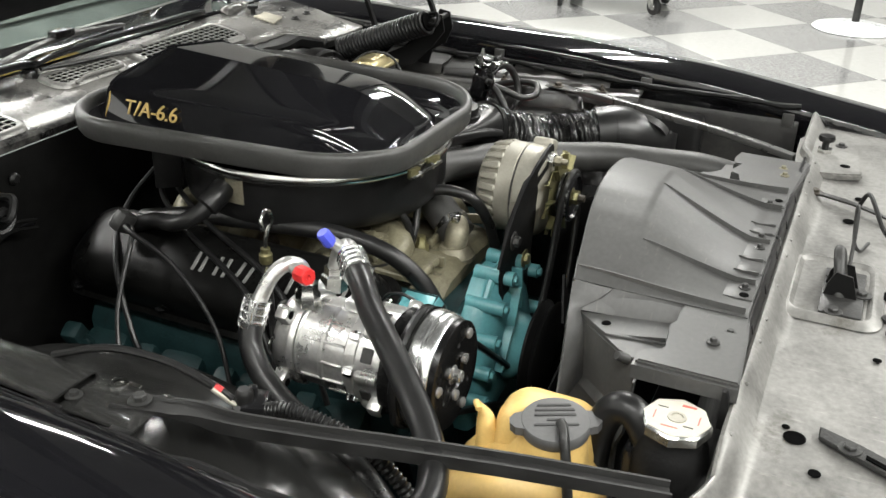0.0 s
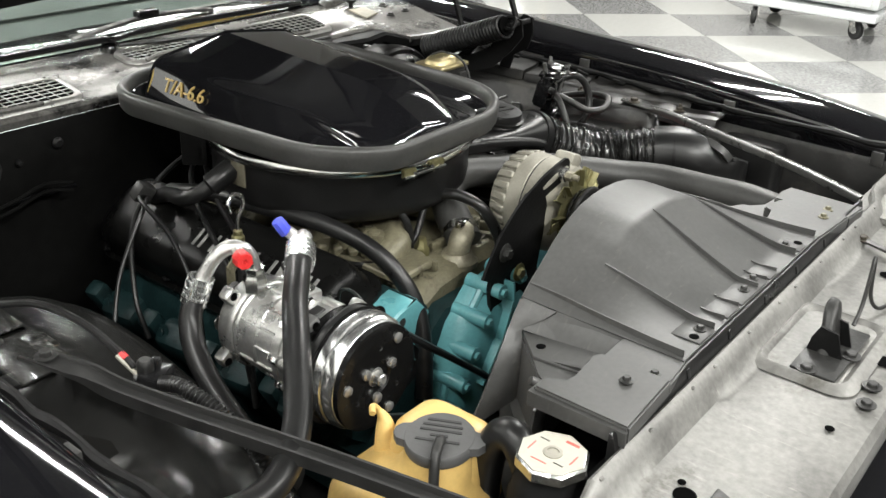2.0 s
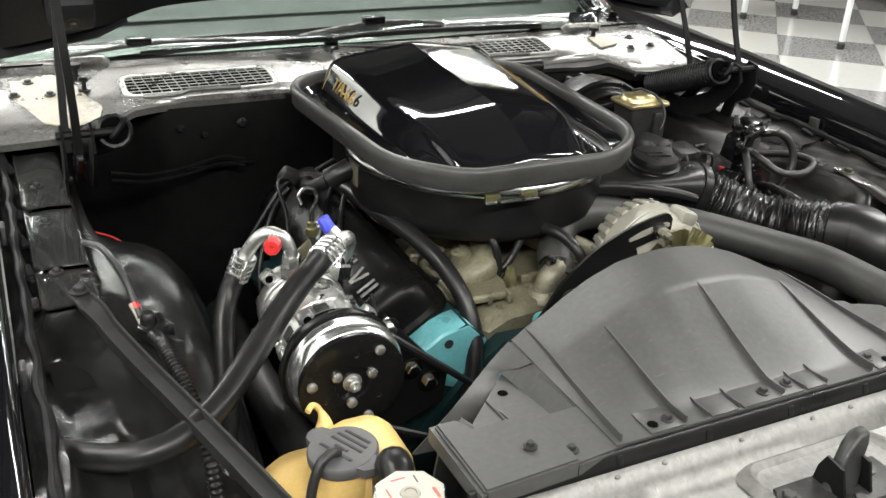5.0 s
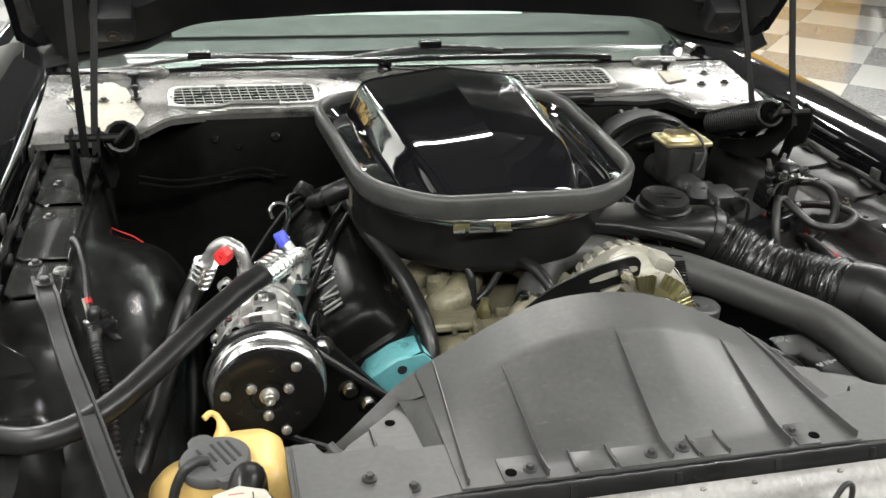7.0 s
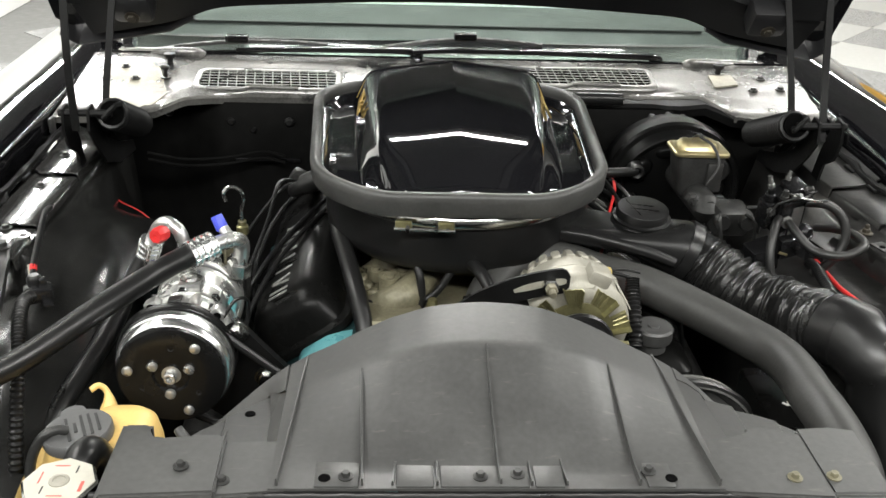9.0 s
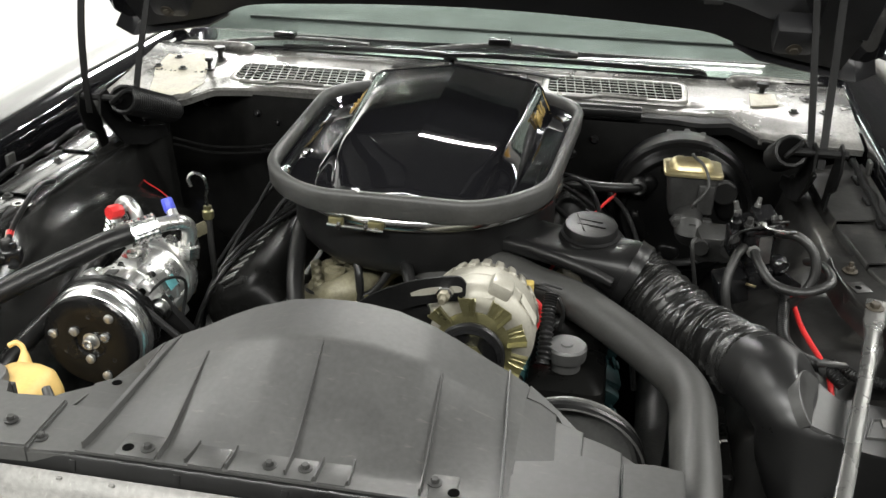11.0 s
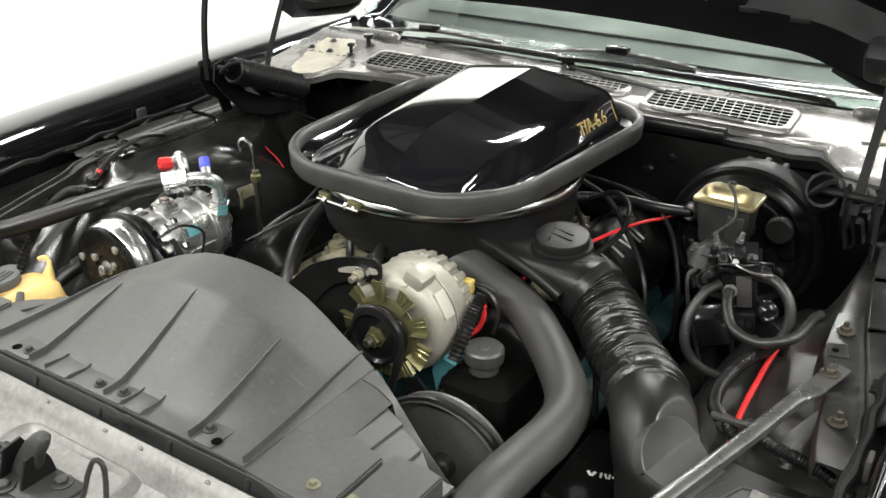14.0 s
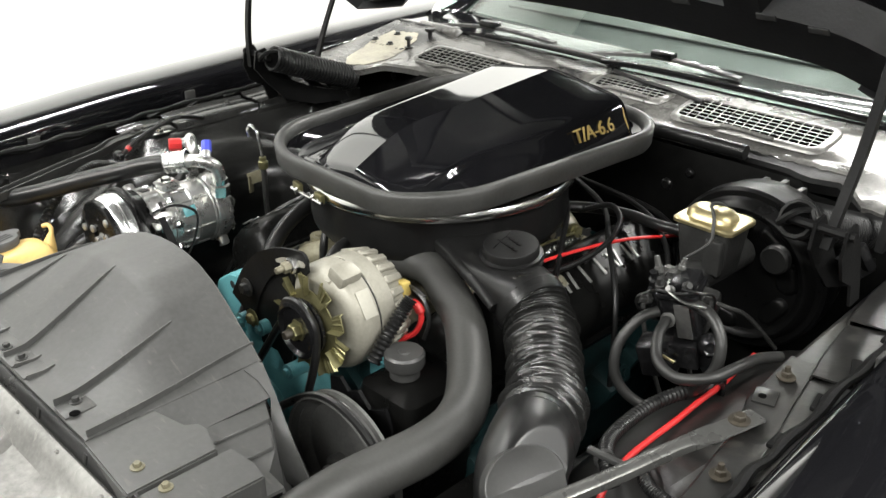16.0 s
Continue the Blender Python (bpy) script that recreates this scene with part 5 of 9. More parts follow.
for i in (10, nline - 11):
    bm = bmesh.new()
    d = (fp[i + 1] - fp[i - 1]).normalized()
    lathe(bm, [(0.0450, -0.004), (0.0468, -0.003), (0.0472, 0.0), (0.0468, 0.003), (0.0450, 0.004)], Matrix.Translation(fp[i]) @ along(tuple(d)), 40)
    part("band", bm, RUBBER, duct)
bm = bmesh.new()
tube(bm, [(0.304, 0.5295, 0.8055), (0.3185, 0.5265, 0.799)], lambda u: 0.0475 - 0.0005 * u, 40, 2)
part("collar", bm, PLASTIC, duct)
lower = thing("lower_air_duct", "black moulded plastic lower air duct box", "air duct", (0.52, 0.22, 0.70))
# the elbow turns outward into a flat-topped box; a half-round face stands above the sloping top
pa, pb = Vector((0.5065, 0.2385, 0.7865)), Vector((0.5285, 0.3265, 0.7865))
pn = Vector((0.77, -0.196, 0.61)).normalized()
qn = Vector((0.368, -0.0866, 1.0)).normalized()
pu = (pb - pa).normalized()
pv = pn.cross(pu)
if pv.z < 0:
    pv = -pv
pc = (pa + pb) / 2


def duct_top(x, y, lift=0.0):
    """A point on the sloping top of the box."""
    return Vector((x, y, pc.z - (0.368 * (x - pc.x) - 0.0866 * (y - pc.y)) + lift))


bm = bmesh.new()
rings = []
path = smooth_path([(0.462, 0.364, 0.776), (0.480, 0.330, 0.780), (0.4935, 0.303, 0.771), (0.513, 0.2845, 0.750), (0.545, 0.276, 0.733), (0.588, 0.286, 0.716), (0.632, 0.301, 0.700), (0.685, 0.320, 0.680)], 20)
for i, c in enumerate(path):
    u = i / (len(path) - 1)
    d = (path[min(i + 1, len(path) - 1)] - path[max(i - 1, 0)]).normalized()
    sd = d.cross(Vector((0, 0, 1))).normalized()
    up = sd.cross(d)
    k = min(1, max(0, (u - 0.34) / 0.22))
    e = 1.0 - 0.62 * k
    ring = []
    for j in range(108):
        a = 2 * math.pi * j / 108
        ca, sa = math.cos(a), math.sin(a)
        w, h = 0.0465 - 0.001 * k, (0.0465 + 0.012 * k) if sa > 0 else (0.0465 + 0.06 * k)
        p = c + sd * (w * math.copysign(abs(ca) ** e, ca)) + up * (h * math.copysign(abs(sa) ** e, sa))
        o1, o2 = (p - pc).dot(pn), (p - pc).dot(qn)
        if o1 > 0 and o2 > 0:
            p = p - pn * o1 if o1 < o2 else p - qn * o2
        ring.append(p)
    rings.append(ring)
loft(bm, rings)
part("elbow", bm, PLASTIC_GLOSS, lower, "smooth black moulded elbow and box", sharp=32)
# upturned faces coloured paler than the elbow for the light they catch
bm = bmesh.new()
half = [(0.0455 * math.cos(a), 0.0365 * math.sin(a)) for a in [math.pi - math.pi * k / 20 for k in range(21)]]
loft(bm, [[pc + pu * (a * g) + pv * (b * g) + pn * h for a, b in half] for g, h in ((1.0, -0.012), (1.0, 0.0004), (0.97, 0.0014), (0.93, 0.0012), (0.90, 0.0006))])
part("raised_panel", bm, PANEL_GREY, lower, "half-round raised face", sharp=30)
bm = bmesh.new()
loft(bm, [[duct_top(x, y, h) for x, y in ((0.5065, 0.2375), (0.523, 0.2365), (0.552, 0.241), (0.568, 0.305), (0.549, 0.309), (0.5285, 0.3255))] for h in (-0.004, 0.0012)])
part("step_panel", bm, PANEL_GREY, lower, "flat top beside the half-round face", sharp=30)
bm = bmesh.new()
loft(bm, [[duct_top(0.606 + (x - 0.606) * g, 0.294 + (y - 0.294) * g, h) for x, y in ((0.571, 0.258), (0.634, 0.290), (0.640, 0.334), (0.586, 0.298))] for g, h in ((1.06, -0.003), (1.0, 0.003), (0.93, 0.003), (0.88, 0.0006))])
pocket = part("pocket_rim", bm, PANEL_GREY, lower, "raised rim of a shallow pocket", sharp=30)
bm = bmesh.new()
loft(bm, [[duct_top(0.606 + x, 0.300 + y, h) for x, y in ((-0.009, -0.009), (0.006, -0.004), (0.006, 0.010), (-0.009, 0.005))] for h in (0.0, 0.0030)])
tag = part("clip_plate", bm, GREY, pocket, "small grey clip plate")
bm = bmesh.new()
loft(bm, [[duct_top(0.618 + x, 0.3065 + y, h) for x, y in ((-0.004, -0.004), (0.010, -0.002), (0.012, 0.004), (0.003, 0.005), (-0.002, 0.002))] for h in (0.0, 0.0016)])
part("slot", bm, HOLE, pocket, "dark punched slot")
bm = bmesh.new()
loft(bm, [[Vector((0.666 + x, 0.262 + y, z)) for x, y in round_rect(w, d, 0.014, 5)] for w, d, z in ((0.046, 0.118, 0.60), (0.046, 0.118, 0.764), (0.042, 0.114, 0.771), (0.034, 0.106, 0.7735))])
part("end_box", bm, PLASTIC_GLOSS, lower, "raised rounded end of the duct box", sharp=40)
for k in range(3):
    bm = bmesh.new()
    tube(bm, [duct_top(0.545 + 0.008 * k, 0.262, 0.0002), duct_top(0.556 + 0.008 * k, 0.292, 0.0002)], 0.0008, 6, 2)
    part("raised_mark", bm, PANEL_GREY, lower)

low_box = thing("sensor_box", "black plastic box with pale unreadable marks beside the duct", "box", (0.415, 0.36, 0.60))
bm = bmesh.new()
loft(bm, [[Vector((0.412 + x, 0.345 + y, z)) for x, y in round_rect(w, d, 0.008, 4)] for w, d, z in ((0.07, 0.15, 0.56), (0.07, 0.15, 0.676), (0.064, 0.144, 0.68))])
part("case", bm, COVER, low_box)
for k, (dx, w, turn) in enumerate(((-0.013, 0.0035, 30), (-0.0085, 0.0035, -25), (0.0, 0.0028, 0), (0.0055, 0.0028, 20), (0.0095, 0.0028, 0), (0.016, 0.0075, 0))):
    bm = bmesh.new()
    box(bm, w, 0.0085 if k < 5 else 0.003, 0.0008, Matrix.Translation((0.4235 + dx, 0.3355 + dx * 0.27, 0.6806)) @ pose(0, 0, 0, 0, 0, 15 + turn))
    part("print_bar", bm, WALL, low_box, "white printed bar")

# ---- upper radiator hose ----
bm = bmesh.new()
tube(bm, [(0.015, 0.44, 0.735), (0.035, 0.485, 0.765), (0.075, 0.525, 0.785), (0.13, 0.53, 0.788), (0.185, 0.506, 0.782), (0.246, 0.473, 0.778), (0.306, 0.422, 0.769), (0.354, 0.370, 0.762), (0.376, 0.333, 0.762), (0.3855, 0.300, 0.763), (0.388, 0.262, 0.764), (0.386, 0.225, 0.766), (0.384, 0.155, 0.770), (0.381, 0.09, 0.76), (0.375, 0.06, 0.73)], 0.0265, 24, 10)
hose = part("radiator_hose", bm, HOSE_GREY)
tagged(hose, "thick faded black upper radiator hose", "hose")
bm = bmesh.new()
lathe(bm, [(0.0275, -0.006), (0.0285, -0.006), (0.0285, 0.006), (0.0275, 0.006)], at(0.022, 0.456, 0.746, (0.5, 0.6, 0.55)), 24)
box(bm, 0.012, 0.012, 0.012, Matrix.Translation((0.0, 0.44, 0.768)), 0.002)
part("hose_clamp", bm, STEEL, hose, "worm-drive hose clamp")

# ---- alternator ----
ALX, ALZ = 0.127, 0.784
alt = thing("alternator", "warm grey alternator with a plated fan and black pulley", "alternator", (ALX, 0.36, 0.72))
ay = lambda y: at(ALX, y, ALZ, (0, 1, 0))
bm = bmesh.new()
lathe(bm, [(0, 0), (0.045, 0.0), (0.058, 0.003), (0.0675, 0.009), (0.071, 0.017), (0.0715, 0.022), (0.0715, 0.040), (0.0695, 0.0415), (0, 0.0415)], ay(0.337), 60)
front = part("front_housing", bm, ALT, alt)
bm = bmesh.new()
lathe(bm, [(0, 0), (0.0695, 0), (0.0705, 0.001), (0.0705, 0.024), (0.067, 0.028), (0.064, 0.045), (0.056, 0.058), (0.03, 0.062), (0, 0.062)], ay(0.381), 60)
rear = part("rear_housing", bm, ALT, alt)
# dark ring laid on as the shade in the housing gap
bm = bmesh.new()
lathe(bm, [(0.0680, -0.001), (0.0692, 0.0), (0.0692, 0.003), (0.0680, 0.004)], ay(0.378), 48)
part("split_line", bm, PRINT_GAP_DARK, alt, "dark gap between the housings")
for k in range(24):
    bm = bmesh.new()
    m = ay(0.0) @ pose(0, 0, 0, 0, 0, 360 * k / 24) @ Matrix.Translation((0.0655, 0, 0.419)) @ pose(0, 0, 0, 0, -14, 0)
    box(bm, 0.008, 0.0112, 0.030, m, 0.002, 1)
    part("cooling_fin", bm, ALT, rear)
for a in (172, 292):
    bm = bmesh.new()
    m = ay(0.0) @ pose(0, 0, 0, 0, 0, a)
    box(bm, 0.022, 0.030, 0.034, m @ Matrix.Translation((0.071, 0, 0.36)), 0.006)
    part("lug", bm, ALT, front)
# upper ear: a faired boss that runs back over the split
bm = bmesh.new()
rings = []
for y, w, z in ((0.341, 0.010, 0.843), (0.344, 0.014, 0.8465), (0.352, 0.0155, 0.8475), (0.362, 0.0155, 0.8485), (0.376, 0.012, 0.8515), (0.379, 0.009, 0.850)):
    rings.append([Vector((0.137 + a * w, y, z if abs(a) < 0.8 else 0.815)) for a in (-2.4, -0.75, 0.75, 2.4)])
loft(bm, rings)
lug = part("adjusting_ear", bm, ALT, front, sharp=30)
bm = bmesh.new()
lathe(bm, [(0.0048, 0.0), (0.0046, 0.0006), (0, 0.0006)], at(0.137, 0.353, 0.8476), 12)
part("hole", bm, HOLE, lug)
bm = bmesh.new()
box(bm, 0.0015, 0.020, 0.036, Matrix.Translation((ALX + 0.0615, 0.364, ALZ + 0.037)) @ pose(0, 0, 0, 0, -31, 0), 0.0004)
part("label", bm, WHITE_LABEL, front, "white paper label")
# fan: wide bent vanes with pressed beads
bm = bmesh.new()
lathe(bm, [(0.012, 0), (0.040, 0), (0.047, 0.002), (0.047, 0.0035), (0.040, 0.0015), (0.012, 0.0015)], ay(0.3225), 36)
fan = part("cooling_fan", bm, ZINC, alt, "yellow plated sheet-metal fan")
for k, (a, wide) in enumerate(((20, 12), (62, 10), (98, 12), (140, 10), (178, 12), (222, 11), (262, 10), (300, 12), (338, 10))):
    m = ay(0.3235) @ pose(0, 0, 0, 0, 0, a)
    bm = bmesh.new()
    rows = []
    for r in (0.042, 0.051, 0.060, 0.066):
        w = r * math.tan(radians(wide))
        rows.append([m @ Vector((r, q * w, h)) for q, h in ((-1.0, 0.006), (-0.9, 0.001), (0.3, 0.0005), (0.85, 0.0), (1.0, -0.009))])
    sheet(bm, rows, 0.0014)
    vane = part("vane", bm, ZINC, fan)
    for q in (-0.45, 0.1):
        bm = bmesh.new()
        tube(bm, [m @ Vector((r, q * r * math.tan(radians(wide)), -0.003 * q)) for r in (0.047, 0.057, 0.067)], lambda u: 0.0021 - 0.0012 * abs(u - 0.5) * 2, 6, 3)
        part("bead", bm, ZINC, vane)
bm = bmesh.new()
lathe(bm, [(0, 0.007), (0.024, 0.007), (0.030, 0.005), (0.033, 0.0), (0.0375, 0.002), (0.0375, 0.005), (0.0285, 0.0105), (0.0375, 0.016), (0.0375, 0.020), (0.03, 0.022), (0, 0.022)], ay(0.297), 48)
pul = part("pulley", bm, DARK_GLOSS, alt, "black pulley")
bm = bmesh.new()
lathe(bm, [(0, 0.0), (0.0045, 0.0), (0.005, 0.004), (0.010, 0.004), (0.011, 0.006), (0.011, 0.013), (0.0145, 0.014), (0.0145, 0.017), (0, 0.017)], ay(0.288), 6)
nut = part("shaft_nut", bm, ZINC, pul)
bm = bmesh.new()
lathe(bm, [(0, -0.006), (0.005, -0.006), (0.006, -0.004), (0.006, 0.004), (0, 0.004)], ay(0.288), 16)
part("shaft_end", bm, RUST, nut)
bm = bmesh.new()
for k in range(30):
    m = ay(0.2985) @ pose(0, 0, 0, 0, 0, 12 * k) @ Matrix.Translation((0.0378, 0, 0.0035))
    if k % 4:
        box(bm, 0.0008, 0.004, 0.0025, m)
part("belt_print", bm, LETTER, pul, "faded print marks")
# belt from the alternator down to the lower pulley
bm = bmesh.new()
tube(bm, [(0.092, 0.308, 0.79), (0.102, 0.305, 0.813), (0.127, 0.304, 0.8225), (0.151, 0.304, 0.813), (0.163, 0.304, 0.785), (0.150, 0.30, 0.72), (0.10, 0.296, 0.60), (0.0, 0.294, 0.52), (-0.06, 0.296, 0.56), (0.02, 0.30, 0.68), (0.094, 0.308, 0.79)], 0.0055, 8, 8)
tagged(part("drive_belt", bm, RUBBER), "black rubber alternator drive belt", "belt")
# slotted adjusting arm
arm = thing("alternator_bracket", "black slotted steel alternator bracket", "bracket", (0.06, 0.34, 0.80))
bm = bmesh.new()
line = [Vector(p) for p in ((-0.055, 0.338, 0.73), (-0.03, 0.338, 0.775), (0.005, 0.336, 0.815), (0.04, 0.334, 0.838), (0.075, 0.333, 0.850), (0.102, 0.333, 0.855), (0.114, 0.333, 0.855))]
rings = []
sm = smooth_path(line, 5)
for i, c in enumerate(sm):
    d = (sm[min(i + 1, len(sm) - 1)] - sm[max(i - 1, 0)]).normalized()
    n = Vector((-d.z, 0, d.x))
    w = 0.0165 * min(1, ((len(sm) - i) / 5) ** 0.5) + 0.012 * max(0, 1 - i / 14)
    rings.append([c + n * a * w + Vector((0, b, 0)) for a, b in ((-1, 0), (1, 0), (1, 0.004), (-1, 0.004))])
loft(bm, rings)
arm_plate = part("arm", bm, DARK, arm, "black curved adjusting arm")
bm = bmesh.new()
loop = [Vector((p.x, 0.3325, p.z)) for p in sm[16:29]]
rings = []
for i, c in enumerate(loop):
    d = (loop[min(i + 1, len(loop) - 1)] - loop[max(i - 1, 0)]).normalized()
    n = Vector((-d.z, 0, d.x))
    w = 0.0045 * min(1.0, (i + 0.6) / 3, (len(loop) - 0.4 - i) / 3) ** 0.5
    rings.append([c + n * a * w + Vector((0, b, 0)) for a, b in ((-1, 0), (1, 0), (1, 0.0012), (-1, 0.0012))])
loft(bm, rings)
part("slot", bm, ALT, arm_plate, "slot showing the pale housing behind")
for y0, r, h, mat in ((0.330, 0.0105, 0.010, STEEL), (0.322, 0.0075, 0.012, NECK), (0.311, 0.0045, 0.010, NECK)):
    bm = bmesh.new()
    lathe(bm, [(0, 0), (r, 0), (r, h), (r * 0.85, h + 0.001), (0, h + 0.001)], at(0.090, y0 + h * 0.3, 0.852, (0, -1, 0)), 6 if r > 0.005 else 10)
    part("adjusting_bolt", bm, mat, arm)
bolt(arm, -0.035, 0.336, 0.77, 0.008, CASTIRON, (0, -1, 0), 0.010)
bm = bmesh.new()
prism(bm, [(-0.045, 0.79), (0.02, 0.838), (0.06, 0.84), (0.075, 0.80), (0.05, 0.66), (0.0, 0.60), (-0.05, 0.66), (-0.06, 0.72)], 0.006, Matrix.Translation((0, 0.346, 0)) @ pose(0, 0, 0, 90, 0, 0))
part("side_plate", bm, DARK, arm)
# wiring plug and red lead behind it
bm = bmesh.new()
box(bm, 0.016, 0.014, 0.02, Matrix.Translation((0.180, 0.432, 0.814)), 0.003)
tagged(part("wiring_plug", bm, YELLOW), "yellow wiring plug on the alternator", "connector")
bm = bmesh.new()
tube(bm, [(0.172, 0.442, 0.785), (0.188, 0.446, 0.787), (0.197, 0.446, 0.772), (0.193, 0.440, 0.752), (0.183, 0.430, 0.742), (0.17, 0.42, 0.73)], lambda u: 0.0062 if u < 0.35 else 0.004, 10, 8)
tagged(part("charge_lead", bm, RED), "red booted alternator charge lead", "wire")
bm = bmesh.new()
tube(bm, [(0.183, 0.437, 0.818), (0.205, 0.432, 0.822), (0.225, 0.428, 0.820)], 0.0018, 6, 6)
tagged(part("alternator_lead", bm, WIRE), "thin dark wire behind the alternator", "wire", "alternator leads")
bm = bmesh.new()
tube(bm, [(0.185, 0.44, 0.815), (0.215, 0.435, 0.808), (0.228, 0.43, 0.785), (0.224, 0.425, 0.76)], 0.003, 6, 6)
tagged(part("alternator_lead", bm, WIRE), "thicker dark wire looped behind the alternator", "wire", "alternator leads")
bm = bmesh.new()
tube(bm, [(0.212, 0.415, 0.818), (0.211, 0.40, 0.803), (0.211, 0.375, 0.780), (0.210, 0.352, 0.752)], lambda u: 0.0085 + 0.0013 * math.sin(u * 110), 12, 34)
tagged(part("split_conduit", bm, RUBBER), "ribbed black wiring conduit", "conduit")

# ---- power steering pump ----
pump = thing("steering_pump", "black power steering pump with a round filler cap", "pump", (0.24, 0.39, 0.62))
bm = bmesh.new()
rings = []
for z, w, d in ((0.56, 0.045, 0.052), (0.58, 0.050, 0.056), (0.712, 0.051, 0.057), (0.722, 0.048, 0.054), (0.730, 0.036, 0.042), (0.733, 0.022, 0.024)):
    rings.append([Vector((0.24 + x, 0.395 + y, z)) for x, y in round_rect(2 * w, 2 * d, w * 0.3, 6)])
loft(bm, rings)
part("reservoir", bm, COVER, pump)
bm = bmesh.new()
lathe(bm, [(0.019, 0), (0.019, 0.014), (0.0245, 0.015), (0.0255, 0.018), (0.0255, 0.031), (0.023, 0.034), (0.008, 0.033), (0.007, 0.035), (0, 0.035)], at(0.238, 0.379, 0.735), 28)
part("cap", bm, PANEL_GREY, pump)
bm = bmesh.new()
prism(bm, [(0.15, 0.715), (0.17, 0.722), (0.185, 0.708), (0.205, 0.718), (0.225, 0.70), (0.255, 0.715), (0.265, 0.69), (0.275, 0.60), (0.20, 0.58), (0.15, 0.64)], 0.005, Matrix.Translation((0, 0.335, 0)) @ pose(0, 0, 0, 90, 0, 0))
part("bracket", bm, DARK_GLOSS, pump)
bm = bmesh.new()
lathe(bm, [(0.012, 0.012), (0.022, 0.012), (0.05, 0.022), (0.075, 0.022), (0.083, 0.012), (0.0905, 0.008), (0.0915, 0.005), (0.0915, 0.0), (0.089, -0.001), (0.089, 0.003), (0.082, 0.008), (0.086, 0.018), (0.0915, 0.02), (0.0915, 0.024), (0.08, 0.028), (0.02, 0.03), (0, 0.03)], at(0.254, 0.252, 0.67, (0, 1, 0)), 64)
pp = part("pulley", bm, PULLEY, pump, "large dull steel pulley")
bm = bmesh.new()
lathe(bm, [(0, 0), (0.0085, 0), (0.0095, 0.002), (0.0095, 0.008), (0.013, 0.009), (0.0165, 0.013), (0.0165, 0.03), (0, 0.03)], at(0.254, 0.238, 0.67, (0, 1, 0)), 24)
part("shaft_hub", bm, CASTIRON, pp)
bm = bmesh.new()
tube(bm, [(0.345, 0.26, 0.67), (0.32, 0.258, 0.734), (0.254, 0.257, 0.762), (0.19, 0.258, 0.737), (0.10, 0.262, 0.66), (0.02, 0.266, 0.56)], 0.0055, 8, 10)
tagged(part("steering_belt", bm, RUBBER), "black rubber steering pump belt", "belt")

# ---- engine ----
engine = thing("engine", "turquoise painted V8 engine with black valve covers", "engine", (0, 0.65, 0.32))


def cover_marks(m, parent):
    """Raised bars in place of the cast lettering: seven cells of one or two strokes."""
    for k, strokes in enumerate((((-7, 0), (6, 0)), ((-7, 0), (7, 0)), ((-8, -8), (8, -8)), ((0, 0),), ((0, 0),), ((-6, 16), (6, -16)), ((-6, 0), (7, 0)))):
        for dx, lean in strokes:
            bm = bmesh.new()
            box(bm, 0.0052, 0.030, 0.0018, m @ Matrix.Translation(((k - 3) * 0.036 + dx * 0.001, 0, 0.0008)) @ pose(0, 0, 0, 0, 0, lean), 0.0005, 1)
            part("letter_bar", bm, LETTER, parent)


